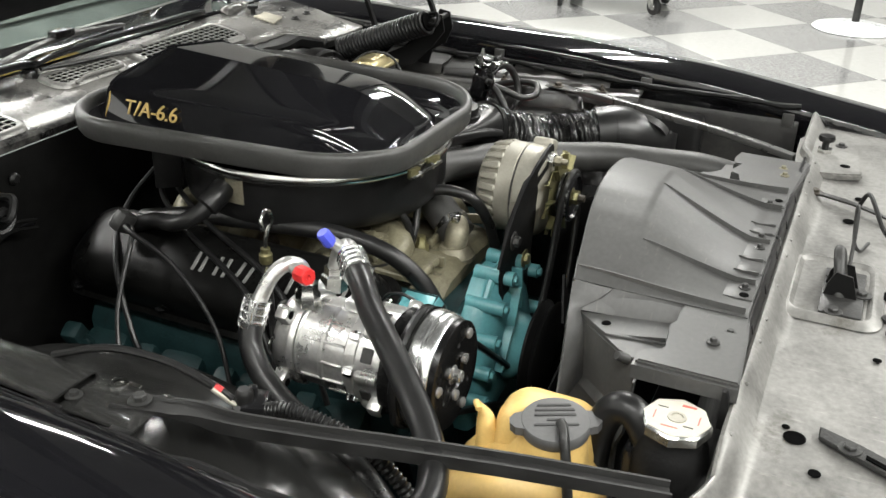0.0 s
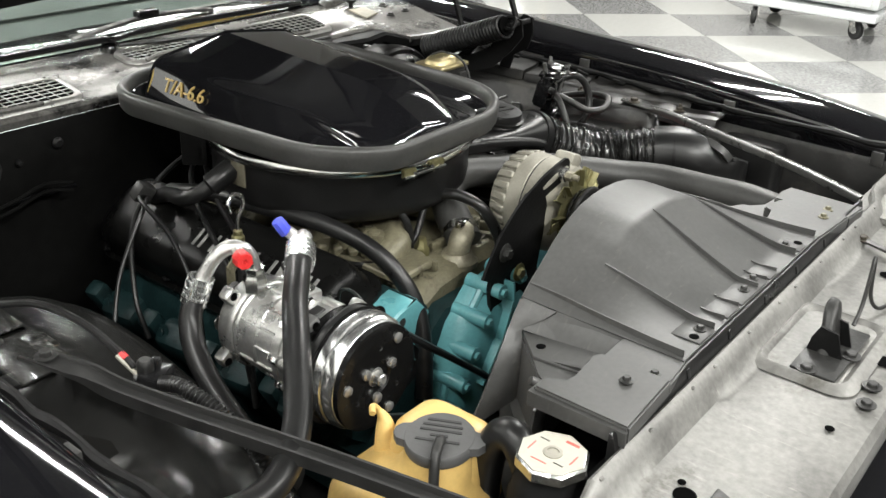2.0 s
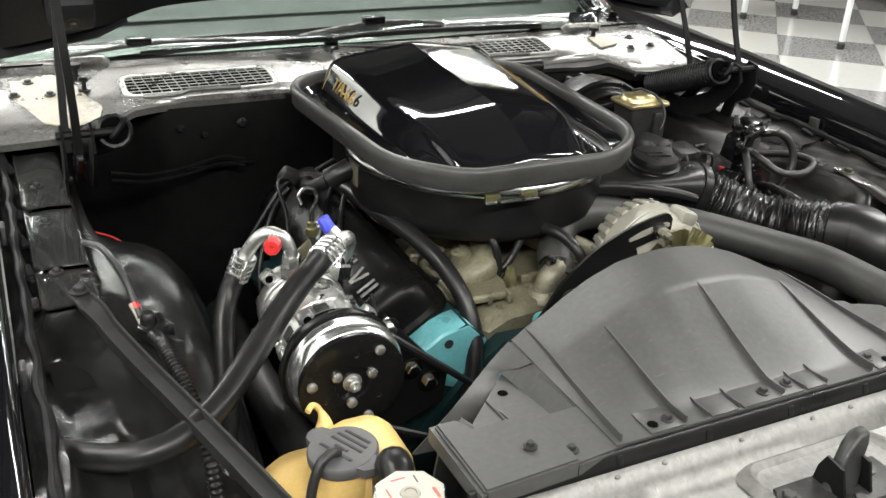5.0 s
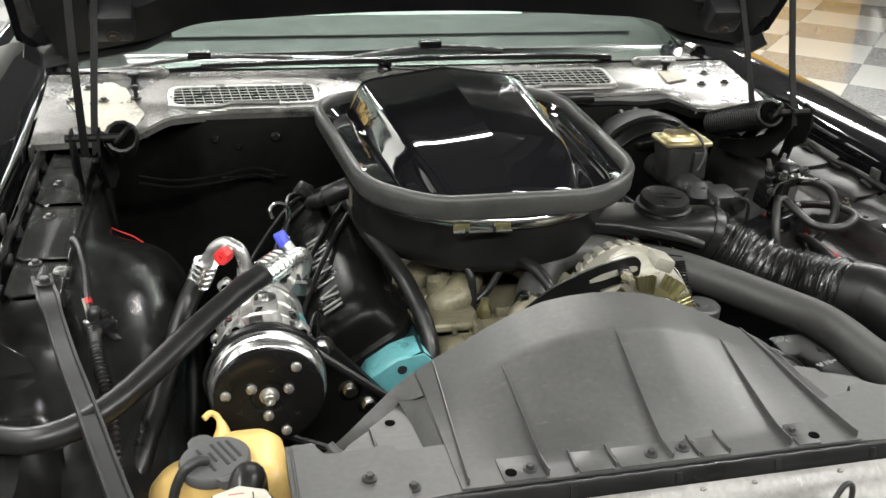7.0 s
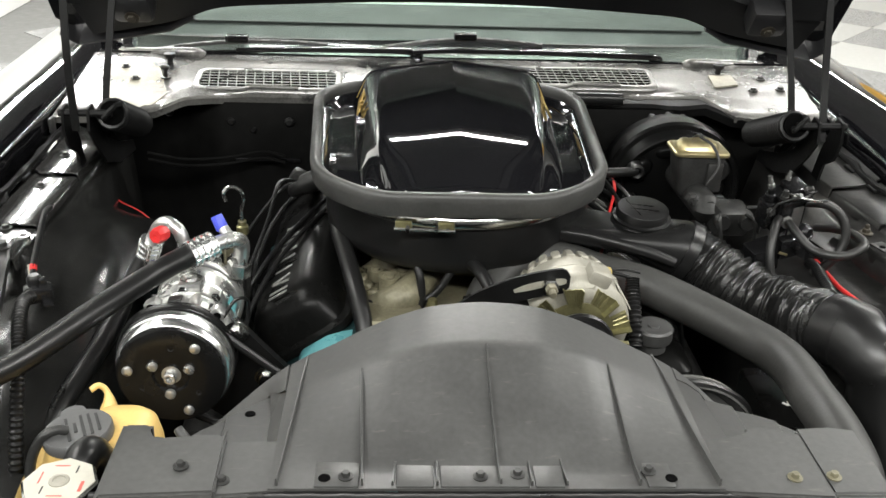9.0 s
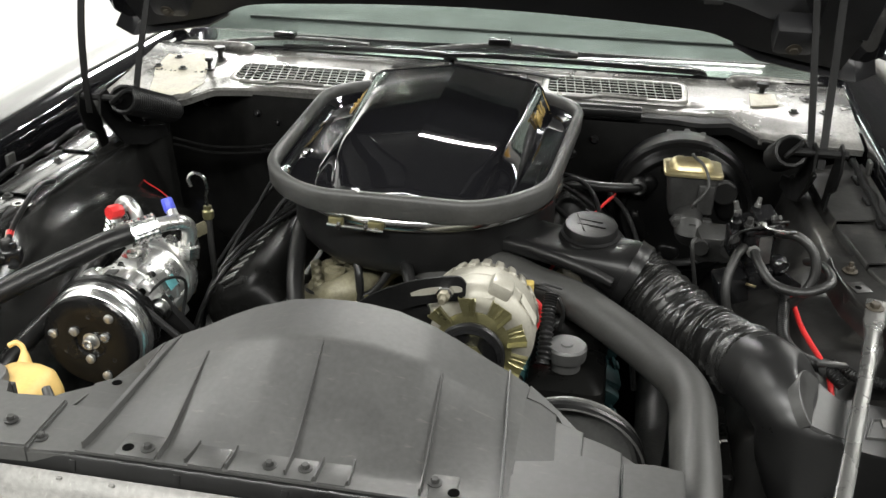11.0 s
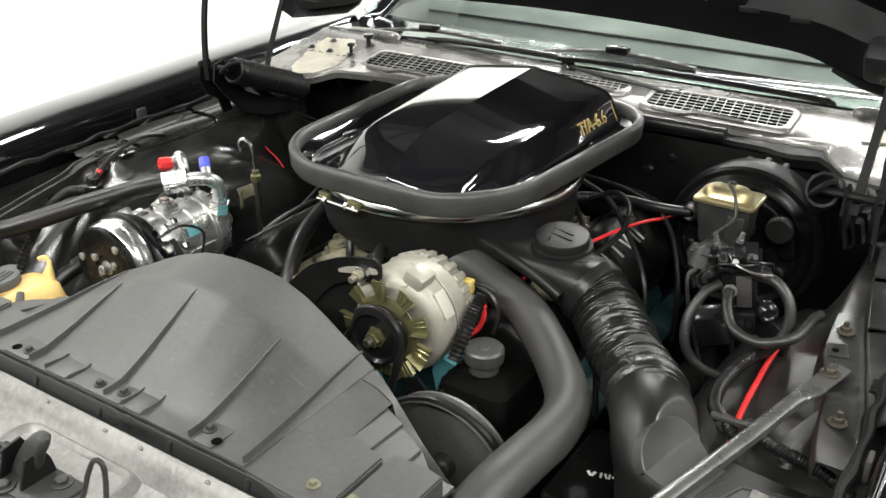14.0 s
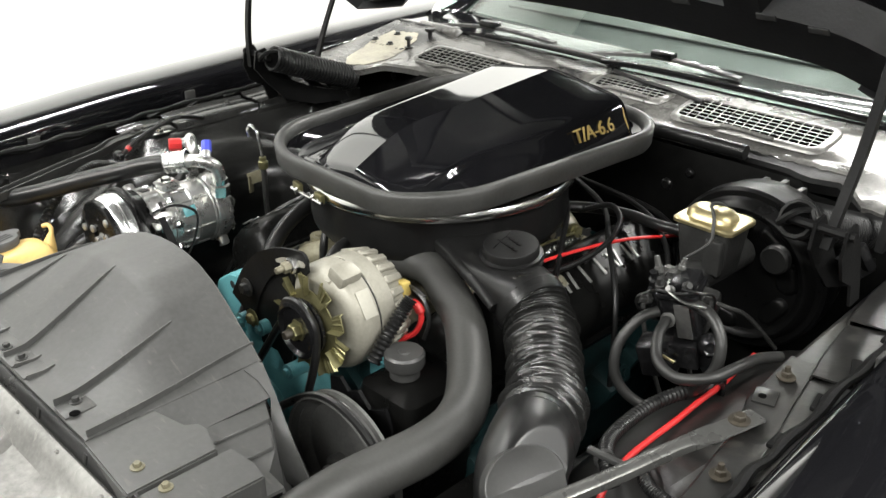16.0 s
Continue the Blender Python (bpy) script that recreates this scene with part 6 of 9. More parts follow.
def bank(s):
    """One cylinder bank: head, exhaust ports, valve cover with its bars."""
    bm = bmesh.new()
    out = [(0.125, 0.70), (0.150, 0.722), (0.185, 0.710), (0.262, 0.652), (0.280, 0.62), (0.275, 0.56), (0.20, 0.50), (0.11, 0.60)]
    rings = [[Vector((s * x, y, z)) for x, z in out] for y in (0.398, 0.402, 0.90, 0.905)]
    loft(bm, rings)
    head = part("cylinder_head", bm, TEAL_GRIMY_SHADE, engine, "grimy turquoise cylinder head, hood shade put into its colour")
    bm = bmesh.new()
    prism(bm, [(s * x, z) for x, z in ((0.118, 0.69) if s < 0 else (0.145, 0.69), (0.148, 0.722), (0.186, 0.714), (0.222, 0.69), (0.235, 0.655), (0.16, 0.62))], 0.05, Matrix.Translation((0, 0.447, 0)) @ pose(0, 0, 0, 90, 0, 0))
    bmesh.ops.bevel(bm, geom=bm.edges[:], offset=0.003, segments=1, affect="EDGES")
    part("head_end", bm, TEAL, head, "clean turquoise end face")
    bm = bmesh.new()
    lathe(bm, [(0.007, 0), (0.0068, 0.0006), (0, 0.0006)], at(s * 0.178, 0.3975, 0.697, (0, -1, 0)), 14)
    part("hole", bm, PRINT_GAP_DARK, head, "dark threaded hole")
    for y in (0.47, 0.60, 0.735, 0.87):
        bm = bmesh.new()
        m = Matrix.Translation((s * 0.285, y, 0.575)) @ pose(0, 0, 0, 0, s * 30, 8)
        box(bm, 0.05, 0.07, 0.06, m, 0.012)
        box(bm, 0.03, 0.03, 0.085, m @ Matrix.Translation((0, 0.045, 0.01)), 0.008)
        part("port_boss", bm, TEAL_GRIMY_SHADE, head)
        bolt(head, s * 0.308, y + 0.02, 0.595, 0.008, TEAL_GRIMY_SHADE, (s, 0, 0.4))
    bm = bmesh.new()
    tube(bm, [(s * 0.37, 0.42, 0.54), (s * 0.375, 0.6, 0.535), (s * 0.375, 0.75, 0.53), (s * 0.365, 0.93, 0.50)], 0.03, 12, 6)
    part("exhaust_manifold", bm, CASTIRON, head, "dull cast exhaust manifold")
    # valve cover
    ax = Matrix.Translation((s * 0.235, 0, 0.722)) @ pose(0, 0, 0, 0, s * 33, 0)
    bm = bmesh.new()
    rings = []
    for h, w, y0, y1, r in ((-0.040, 0.074, 0.443, 0.95, 0.03), (-0.034, 0.0755, 0.441, 0.952, 0.031), (-0.029, 0.0745, 0.442, 0.951, 0.03), (-0.025, 0.067, 0.450, 0.943, 0.034), (0.006, 0.063, 0.456, 0.937, 0.036), (0.019, 0.058, 0.462, 0.93, 0.036), (0.029, 0.047, 0.476, 0.917, 0.033), (0.034, 0.033, 0.495, 0.90, 0.025), (0.035, 0.016, 0.52, 0.88, 0.014)):
        rings.append([ax @ Vector((x, y, h)) for x, y in round_rect(2 * w, y1 - y0, r, 6, 0, (y0 + y1) / 2)])
    loft(bm, rings)
    cover = part("valve_cover", bm, COVER, engine, "black pressed steel valve cover", sharp=45)
    # cast name on the cover, as plain bars
    cover_marks(ax @ Matrix.Translation((-0.004, 0.60 if s < 0 else 0.718, 0.0352)) @ pose(0, 0, 0, 0, 0, -90 if s < 0 else 90), cover)
    for y in (0.48, 0.63, 0.77, 0.92):
        bolt(cover, *(ax @ Vector((s * 0.061, y, -0.018))), 0.006, DARK_GLOSS, tuple((ax.to_3x3() @ Vector((0, 0, 1)))))
    return head, cover


head_l, cover_l = bank(-1)
head_r, cover_r = bank(1)
bm = bmesh.new()
box(bm, 0.026, 0.030, 0.002, Matrix.Translation((0.2445, 0.664, 0.7595)) @ pose(0, 0, 0, 0, 33, 12), 0.0006)
washer = part("washer", bm, ALT, cover_r, "tarnished square washer")
bolt(washer, 0.245, 0.664, 0.7605, 0.008, NECK, (0.545, 0, 0.84), 0.007)
bm = bmesh.new()
lathe(bm, [(0, 0), (0.02, 0), (0.022, 0.006), (0.022, 0.016), (0.018, 0.02), (0, 0.02)], at(0.222, 0.56, 0.756, (0.54, 0, 0.84)), 24)
part("oil_cap", bm, INTAKE, cover_r, "tarnished oil filler cap")
bm = bmesh.new()
rings = [[Vector((x, y, z)) for x, z in ((-0.14, 0.66), (-0.10, 0.69), (0.10, 0.69), (0.14, 0.66), (0.26, 0.52), (0.2, 0.36), (-0.2, 0.36), (-0.26, 0.52))] for y in (0.385, 0.39, 0.96)]
loft(bm, rings)
part("cylinder_block", bm, TEAL_GRIMY_SHADE, engine, "turquoise cylinder block")
# throttle linkage beside the carburettor
link = thing("throttle_linkage", "tarnished throttle levers and springs beside the carburettor", "linkage", (0.16, 0.75, 0.72))
bm = bmesh.new()
prism(bm, [(0.66, 0.70), (0.72, 0.71), (0.84, 0.70), (0.85, 0.755), (0.80, 0.765), (0.765, 0.785), (0.70, 0.79), (0.67, 0.76)], 0.003, Matrix.Translation((0.158, 0, 0)) @ pose(0, 0, 0, 90, 0, 90))
part("bracket", bm, CASTIRON, link, "dark steel linkage bracket")
for y, z, r, mat in ((0.705, 0.775, 0.008, ZINC), (0.737, 0.785, 0.010, NECK), (0.762, 0.752, 0.007, CASTIRON), (0.80, 0.768, 0.012, ZINC), (0.825, 0.742, 0.009, NECK), (0.69, 0.745, 0.009, CASTIRON)):
    bm = bmesh.new()
    lathe(bm, [(0, 0), (r, 0), (r, 0.006), (r * 0.7, 0.007), (r * 0.7, 0.014), (0, 0.015)], at(0.161, y, z, (1, 0, 0)), 12)
    part("pivot", bm, mat, link)
for y0, z0, y1, z1, mat in ((0.705, 0.775, 0.80, 0.768, ZINC), (0.737, 0.785, 0.762, 0.752, CASTIRON), (0.69, 0.745, 0.825, 0.742, CASTIRON)):
    bm = bmesh.new()
    tube(bm, [(0.172, y0, z0), (0.174, (y0 + y1) / 2, (z0 + z1) / 2 + 0.003), (0.172, y1, z1)], 0.0024, 8, 4)
    part("rod", bm, mat, link)
bm = bmesh.new()
tube(bm, [(0.176 + 0.005 * math.cos(k * 0.8), 0.70 + 0.0011 * k, 0.762 + 0.005 * math.sin(k * 0.8)) for k in range(90)], 0.0009, 5, 1, True, False)
part("return_spring", bm, STEEL, link, "thin coil return spring")
# timing cover and water pump
bm = bmesh.new()
rings = []
for y, g in ((0.388, 1.0), (0.37, 1.0), (0.362, 0.985), (0.345, 0.86), (0.335, 0.7)):
    rings.append([Vector((-0.02 + (x + 0.02) * g, y, 0.60 + (z - 0.60) * g)) for x, z in ((-0.135, 0.55), (-0.125, 0.62), (-0.10, 0.67), (-0.055, 0.712), (0.03, 0.715), (0.07, 0.67), (0.10, 0.60), (0.09, 0.50), (-0.11, 0.48))])
loft(bm, rings)
tc = part("timing_cover", bm, TEAL, engine, "turquoise timing cover")
for x, z in ((-0.047, 0.716), (-0.078, 0.682), (-0.103, 0.640), (-0.122, 0.598), (-0.132, 0.555), (0.06, 0.68), (0.09, 0.6), (0.0, 0.722)):
    bm = bmesh.new()
    lathe(bm, [(0, 0), (0.0095, 0), (0.0105, 0.002), (0.0105, 0.058), (0.0, 0.058)], at(x, 0.328, z, (0, 1, 0)), 16)
    boss = part("bolt_boss", bm, TEAL, tc)
    bolt(tc, x, 0.328, z, 0.0065, TEAL, (0, -1, 0), 0.007)
for k, (x0, z0, x1, z1) in enumerate(((-0.047, 0.716, -0.078, 0.682), (-0.078, 0.682, -0.103, 0.640), (-0.103, 0.640, -0.122, 0.598), (-0.122, 0.598, -0.132, 0.555), (-0.047, 0.716, 0.0, 0.722))):
    bm = bmesh.new()
    tube(bm, [(x0, 0.360, z0), (x1, 0.360, z1)], 0.006, 8, 2)
    part("flange_bead", bm, TEAL, tc)
for x, z, lean in ((-0.035, 0.66, 20), (-0.065, 0.61, 35), (-0.02, 0.69, -10)):
    bm = bmesh.new()
    box(bm, 0.006, 0.04, 0.07, Matrix.Translation((x, 0.342, z)) @ pose(0, 0, 0, 0, lean, 0), 0.002)
    part("cast_rib", bm, TEAL, tc)
bolt(tc, -0.012, 0.326, 0.735, 0.008, ZINC, (0, -1, 0), 0.008)
bm = bmesh.new()
lathe(bm, [(0, 0), (0.03, 0), (0.034, 0.006), (0.05, 0.02), (0.055, 0.04), (0, 0.04)], at(-0.01, 0.30, 0.585, (0, 1, 0)), 28)
part("pump_nose", bm, TEAL, tc)
bm = bmesh.new()
lathe(bm, [(0, 0), (0.02, 0), (0.03, 0.004), (0.075, 0.006), (0.08, 0.01), (0.07, 0.018), (0.08, 0.026), (0.08, 0.03), (0, 0.03)], at(-0.01, 0.268, 0.585, (0, 1, 0)), 48)
fanp = part("fan_pulley", bm, DARK, engine, "black fan pulley")
for k in range(5):
    bm = bmesh.new()
    m = at(-0.01, 0.235, 0.585, (0, 1, 0)) @ pose(0, 0, 0, 0, 0, 72 * k + 20)
    sheet(bm, [[m @ Vector((r, w, 0.012 * w / 0.04)) for w in (-0.035, 0, 0.035)] for r in (0.03, 0.09, 0.15, 0.19)], 0.003)
    part("fan_blade", bm, DARK, fanp)
# intake manifold with runners, carburettor base and thermostat neck
bm = bmesh.new()
rings = []
for y, w, z0, z1 in ((0.41, 0.10, 0.68, 0.712), (0.425, 0.115, 0.68, 0.722), (0.50, 0.125, 0.69, 0.728), (0.70, 0.13, 0.69, 0.732), (0.90, 0.12, 0.69, 0.725), (0.93, 0.10, 0.69, 0.71)):
    rings.append([Vector((x * w, y, z0 + (z1 - z0) * h)) for x, h in ((-1.1, 0), (-1.1, 0.4), (-0.8, 0.85), (-0.3, 1), (0.3, 1), (0.8, 0.85), (1.1, 0.4), (1.1, 0))])
loft(bm, rings)
mani = part("intake_manifold", bm, INTAKE, engine, "stained cast intake manifold")
for s in (-1, 1):
    for y in (0.50, 0.61, 0.74, 0.85):
        bm = bmesh.new()
        tube(bm, [(s * 0.03, 0.66 + (y - 0.66) * 0.35, 0.755), (s * 0.075, y, 0.748), (s * 0.12, y, 0.722), (s * 0.145, y, 0.70)], 0.024, 12, 6)
        part("runner", bm, INTAKE, mani)
    for y in (0.45, 0.555, 0.68, 0.80):
        bolt(mani, s * 0.132, y, 0.73, 0.008, RUST, (s * 0.5, 0, 0.86), 0.008)
bm = bmesh.new()
box(bm, 0.15, 0.17, 0.06, Matrix.Translation((0, 0.67, 0.755)), 0.012)
box(bm, 0.10, 0.14, 0.04, Matrix.Translation((0, 0.66, 0.79)), 0.01)
part("carburettor", bm, INTAKE, mani, "stained carburettor body")
for x, y, r, h in ((-0.105, 0.515, 0.015, 0.05), (-0.085, 0.545, 0.014, 0.045), (-0.125, 0.555, 0.012, 0.04), (-0.055, 0.53, 0.012, 0.04), (0.07, 0.47, 0.013, 0.03)):
    bm = bmesh.new()
    lathe(bm, [(0, h), (r * 0.5, h), (r * 0.55, h - 0.003), (r, h - 0.003), (r, 0), (0, 0)], at(x, y, 0.72), 16)
    part("boss", bm, INTAKE, mani)
# stepped side shelf with square bosses, over a darker lower flange
bm = bmesh.new()
prism(bm, [(-0.148, 0.43), (-0.075, 0.43), (-0.06, 0.46), (-0.06, 0.60), (-0.148, 0.60)], 0.012, Matrix.Translation((0, 0, 0.728)))
bmesh.ops.bevel(bm, geom=[e for e in bm.edges], offset=0.003, segments=1, affect="EDGES")
shelf = part("side_shelf", bm, INTAKE, mani, "stepped casting shelf")
for k in range(4):
    bm = bmesh.new()
    box(bm, 0.014, 0.016, 0.018, Matrix.Translation((-0.152 + 0.0085 * k, 0.572 - 0.0105 * 2 * k, 0.740)) @ pose(0, 0, 0, 0, 0, -22), 0.003, 1)
    part("square_boss", bm, INTAKE, shelf)
# raised web ribs, plugs and a vacuum tree on the casting
for x0, y0, x1, y1 in ((-0.10, 0.43, -0.03, 0.56), (-0.03, 0.47, 0.05, 0.47), (0.10, 0.43, 0.05, 0.55), (-0.12, 0.60, -0.06, 0.60), (-0.07, 0.425, -0.07, 0.50)):
    bm = bmesh.new()
    ln = math.hypot(x1 - x0, y1 - y0)
    box(bm, ln, 0.007, 0.016, Matrix.Translation(((x0 + x1) / 2, (y0 + y1) / 2, 0.731)) @ pose(0, 0, 0, 0, 0, math.degrees(math.atan2(y1 - y0, x1 - x0))), 0.0025)
    part("web_rib", bm, INTAKE, mani)
for x, y, mat in ((-0.075, 0.475, RUST), (-0.095, 0.445, CASTIRON), (0.055, 0.445, RUST), (-0.06, 0.565, CASTIRON), (0.09, 0.50, CASTIRON), (-0.115, 0.49, RUST)):
    bolt(mani, x, y, 0.728, 0.006, mat)
for x, y, d in ((-0.08, 0.51, (-0.7, -0.3, 0.6)), (-0.065, 0.52, (-0.5, 0.5, 0.6)), (0.045, 0.49, (0.6, -0.4, 0.6))):
    bm = bmesh.new()
    lathe(bm, [(0, 0), (0.006, 0), (0.006, 0.006), (0.0035, 0.007), (0.0035, 0.018), (0.0042, 0.019), (0.0032, 0.025), (0, 0.025)], at(x, y, 0.738, d), 10)
    part("vacuum_nipple", bm, ZINC, mani, "small plated hose nipple")
bm = bmesh.new()
lathe(bm, [(0, 0), (0.031, 0), (0.031, 0.008), (0.026, 0.011), (0.021, 0.022), (0.0, 0.022)], at(-0.008, 0.437, 0.708, (0, 0.05, 1)), 28)
neck = part("thermostat_housing", bm, NECK, engine, "stained cast thermostat housing")
bm = bmesh.new()
tube(bm, [(-0.008, 0.437, 0.725), (-0.002, 0.437, 0.745), (0.015, 0.445, 0.752), (0.03, 0.47, 0.757)], 0.0175, 16, 6)
part("neck", bm, NECK, neck)
for x in (-0.035, 0.019):
    bolt(neck, x, 0.437, 0.716, 0.006, RUST)
bm = bmesh.new()
lathe(bm, [(0, 0), (0.0115, 0), (0.0115, 0.016), (0.008, 0.02), (0.006, 0.032), (0, 0.032)], at(-0.045, 0.475, 0.72), 6)
part("coolant_sensor", bm, ZINC, mani, "brass coolant sensor")
# distributor and ignition clutter at the rear
bm = bmesh.new()
lathe(bm, [(0, 0), (0.03, 0), (0.03, 0.06), (0.05, 0.065), (0.055, 0.085), (0.05, 0.11), (0.02, 0.12), (0, 0.12)], at(0.0, 0.925, 0.70), 28)
part("distributor", bm, DARK, engine, "black distributor")
WIRES = {
    "ignition_wire": [
        [(-0.04, 0.90, 0.81), (-0.13, 0.85, 0.80), (-0.20, 0.74, 0.78), (-0.262, 0.60, 0.758), (-0.30, 0.52, 0.71), (-0.325, 0.47, 0.63)],
        [(-0.04, 0.92, 0.80), (-0.15, 0.86, 0.79), (-0.22, 0.76, 0.77), (-0.285, 0.62, 0.742), (-0.32, 0.56, 0.69), (-0.33, 0.53, 0.62)],
        [(-0.05, 0.93, 0.80), (-0.18, 0.90, 0.77), (-0.28, 0.84, 0.74), (-0.33, 0.78, 0.66), (-0.335, 0.75, 0.60)],
        [(0.05, 0.91, 0.80), (0.15, 0.80, 0.80), (0.22, 0.70, 0.795), (0.285, 0.60, 0.765), (0.32, 0.54, 0.70), (0.335, 0.52, 0.62)],
        [(0.06, 0.92, 0.80), (0.18, 0.85, 0.80), (0.26, 0.76, 0.79), (0.32, 0.70, 0.74), (0.335, 0.68, 0.62)],
        [(0.06, 0.94, 0.79), (0.20, 0.91, 0.79), (0.29, 0.86, 0.77), (0.335, 0.81, 0.70), (0.34, 0.80, 0.60)],
        [(0.06, 0.95, 0.78), (0.22, 0.93, 0.78), (0.30, 0.90, 0.75), (0.34, 0.88, 0.66)],
    ]
}
for pts in WIRES["ignition_wire"]:
    bm = bmesh.new()
    tube(bm, pts, 0.0042, 8, 8)
    tagged(part("ignition_wire", bm, WIRE), "black ignition wire draped over a valve cover", "wire", "ignition wires")

# ---- air-conditioning compressor ----
CX, CZ = -0.358, 0.752
comp = thing("compressor", "cast aluminium air-conditioning compressor with a black clutch", "compressor", (CX, 0.39, 0.68))
cy = lambda y: at(CX, y, CZ, (0, 1, 0))
bm = bmesh.new()
lathe(bm, [(0, 0), (0.045, 0), (0.05, 0.004), (0.05, 0.016), (0.054, 0.020), (0.0565, 0.026), (0.0565, 0.052), (0.058, 0.053), (0.058, 0.062), (0, 0.062)], cy(0.328), 48)
fh = part("front_head", bm, ALU, comp)
bm = bmesh.new()
lathe(bm, [(0, 0), (0.0545, 0), (0.0545, 0.004), (0.0525, 0.006), (0.0525, 0.03), (0.0545, 0.032), (0.0545, 0.036), (0.0525, 0.038), (0.0525, 0.064), (0.0545, 0.066), (0.0545, 0.068), (0, 0.068)], cy(0.391), 48)
barrel = part("cylinder_barrel", bm, ALU, comp)
for k in range(14):
    bm = bmesh.new()
    m = cy(0) @ pose(0, 0, 0, 0, 0, 360 * k / 14 + 7)
    box(bm, 0.004, 0.003, 0.026 if k % 2 else 0.056, m @ Matrix.Translation((0.053, 0, 0.411 if k % 2 else 0.425)), 0.001, 1)
    part("casting_web", bm, ALU, barrel)
for k in range(7):
    bm = bmesh.new()
    m = cy(0) @ pose(0, 0, 0, 0, 0, 360 * k / 7 + 30)
    lathe(bm, [(0, 0), (0.0075, 0), (0.0075, 0.024), (0.005, 0.028), (0, 0.028)], m @ Matrix.Translation((0.0555, 0, 0.350)), 10)
    part("bolt_column", bm, ALU, fh)
    # dark blocks on the casting carry the shade of its recesses
    bm = bmesh.new()
    box(bm, 0.003, 0.017, 0.014, m @ pose(0, 0, 0, 0, 0, 26) @ Matrix.Translation((0.0568, 0, 0.366)), 0.001, 1)
    part("pocket_shade", bm, CASTIRON, fh, "dark block standing for a shaded casting pocket")
bm = bmesh.new()
lathe(bm, [(0, 0), (0.0565, 0), (0.0575, 0.002), (0.0575, 0.008), (0.0555, 0.010), (0.0555, 0.024), (0.051, 0.030), (0.03, 0.034), (0, 0.034)], cy(0.46), 48)
rh = part("rear_head", bm, ALU, comp)
for a, y in ((60, 0.352), (150, 0.352), (-45, 0.352), (-120, 0.352), (65, 0.477), (150, 0.477), (-40, 0.477), (-130, 0.477)):
    bm = bmesh.new()
    m = cy(0) @ pose(0, 0, 0, 0, 0, a)
    box(bm, 0.024, 0.019, 0.018, m @ Matrix.Translation((0.060, 0, y)), 0.005)
    lug = part("mounting_lug", bm, ALU, fh if y < 0.4 else rh)
    bm = bmesh.new()
    lathe(bm, [(0.0052, -0.0097), (0.0052, -0.0092), (0.004, -0.0092), (0, -0.0092)], m @ Matrix.Translation((0.065, 0, y)), 12)
    part("hole", bm, HOLE, lug)
for k in range(7):
    a = 2 * math.pi * k / 7 + 0.3
    bolt(rh, CX + 0.045 * math.cos(a), 0.491, CZ + 0.05 * math.sin(a), 0.006, STEEL, (0, 1, 0))
    bolt(fh, CX + 0.053 * math.cos(a), 0.348, CZ + 0.053 * math.sin(a), 0.005, STEEL, (0, -1, 0))
bm = bmesh.new()
box(bm, 0.03, 0.034, 0.014, Matrix.Translation((CX + 0.005, 0.40, CZ + 0.06)), 0.004)
plug_boss = part("oil_plug_boss", bm, ALU, comp)
bolt(plug_boss, CX + 0.005, 0.40, CZ + 0.067, 0.008, STEEL)
bm = bmesh.new()
box(bm, 0.016, 0.022, 0.0012, Matrix.Translation((CX + 0.0525, 0.41, CZ + 0.026)) @ pose(0, 0, 0, 0, 62, 0), 0.0003)
part("label", bm, TEAL, comp, "blue-green maker label")
# clutch pulley
bm = bmesh.new()
lathe(bm, [(0.03, 0), (0.0625, 0), (0.0645, 0.0015), (0.068, 0.009), (0.0682, 0.012), (0.0668, 0.0135), (0.0668, 0.0155), (0.0688, 0.017), (0.0695, 0.024), (0.069, 0.028), (0.06, 0.029), (0.03, 0.029)], cy(0.2875), 72)
cp = part("clutch_pulley", bm, POLISH, comp, "bright polished pulley rim")
bm = bmesh.new()
lathe(bm, [(0.04, 0), (0.068, 0), (0.0705, 0.0015), (0.0705, 0.004), (0.0645, 0.008), (0.0705, 0.012), (0.0705, 0.015), (0.068, 0.016), (0.04, 0.016)], cy(0.3165), 64)
part("belt_groove", bm, SATIN, cp, "black grooved rear of the pulley")
bm = bmesh.new()
lathe(bm, [(0, 0.004), (0.02, 0.004), (0.022, 0.001), (0.040, 0.0), (0.0605, 0.0), (0.0635, 0.0015), (0.0635, 0.0085), (0.0, 0.0085)], cy(0.2795), 72)
hub = part("clutch_plate", bm, SATIN, comp, "glossy black clutch plate")
bm = bmesh.new()
lathe(bm, [(0, 0.001), (0.004, 0.001), (0.0045, -0.004), (0.0065, -0.004), (0.0075, -0.003), (0.0075, 0.004), (0.0085, 0.0045), (0.0085, 0.006), (0.0115, 0.0065), (0.0115, 0.008), (0, 0.008)], cy(0.2765), 24)
part("hub_nut", bm, ALU, hub)
for k in range(3):
    for rr, off in ((0.050, 51), (0.0245, 25)):
        a = radians(120 * k + off)
        bm = bmesh.new()
        lathe(bm, [(0, -0.003), (0.004, -0.003), (0.0062, -0.0015), (0.0062, 0.003), (0, 0.003)], at(CX + rr * math.cos(a), 0.2785, CZ + rr * math.sin(a), (0, 1, 0)), 14)
        part("rivet", bm, ALU, hub)
    a = radians(120 * k + 85)
    bm = bmesh.new()
    lathe(bm, [(0.003, -0.0004), (0.0025, 0.0006), (0, 0.0006)], at(CX + 0.038 * math.cos(a), 0.2793, CZ + 0.038 * math.sin(a), (0, 1, 0)), 10)
    part("hole", bm, PRINT_GAP_DARK, hub)
bm = bmesh.new()
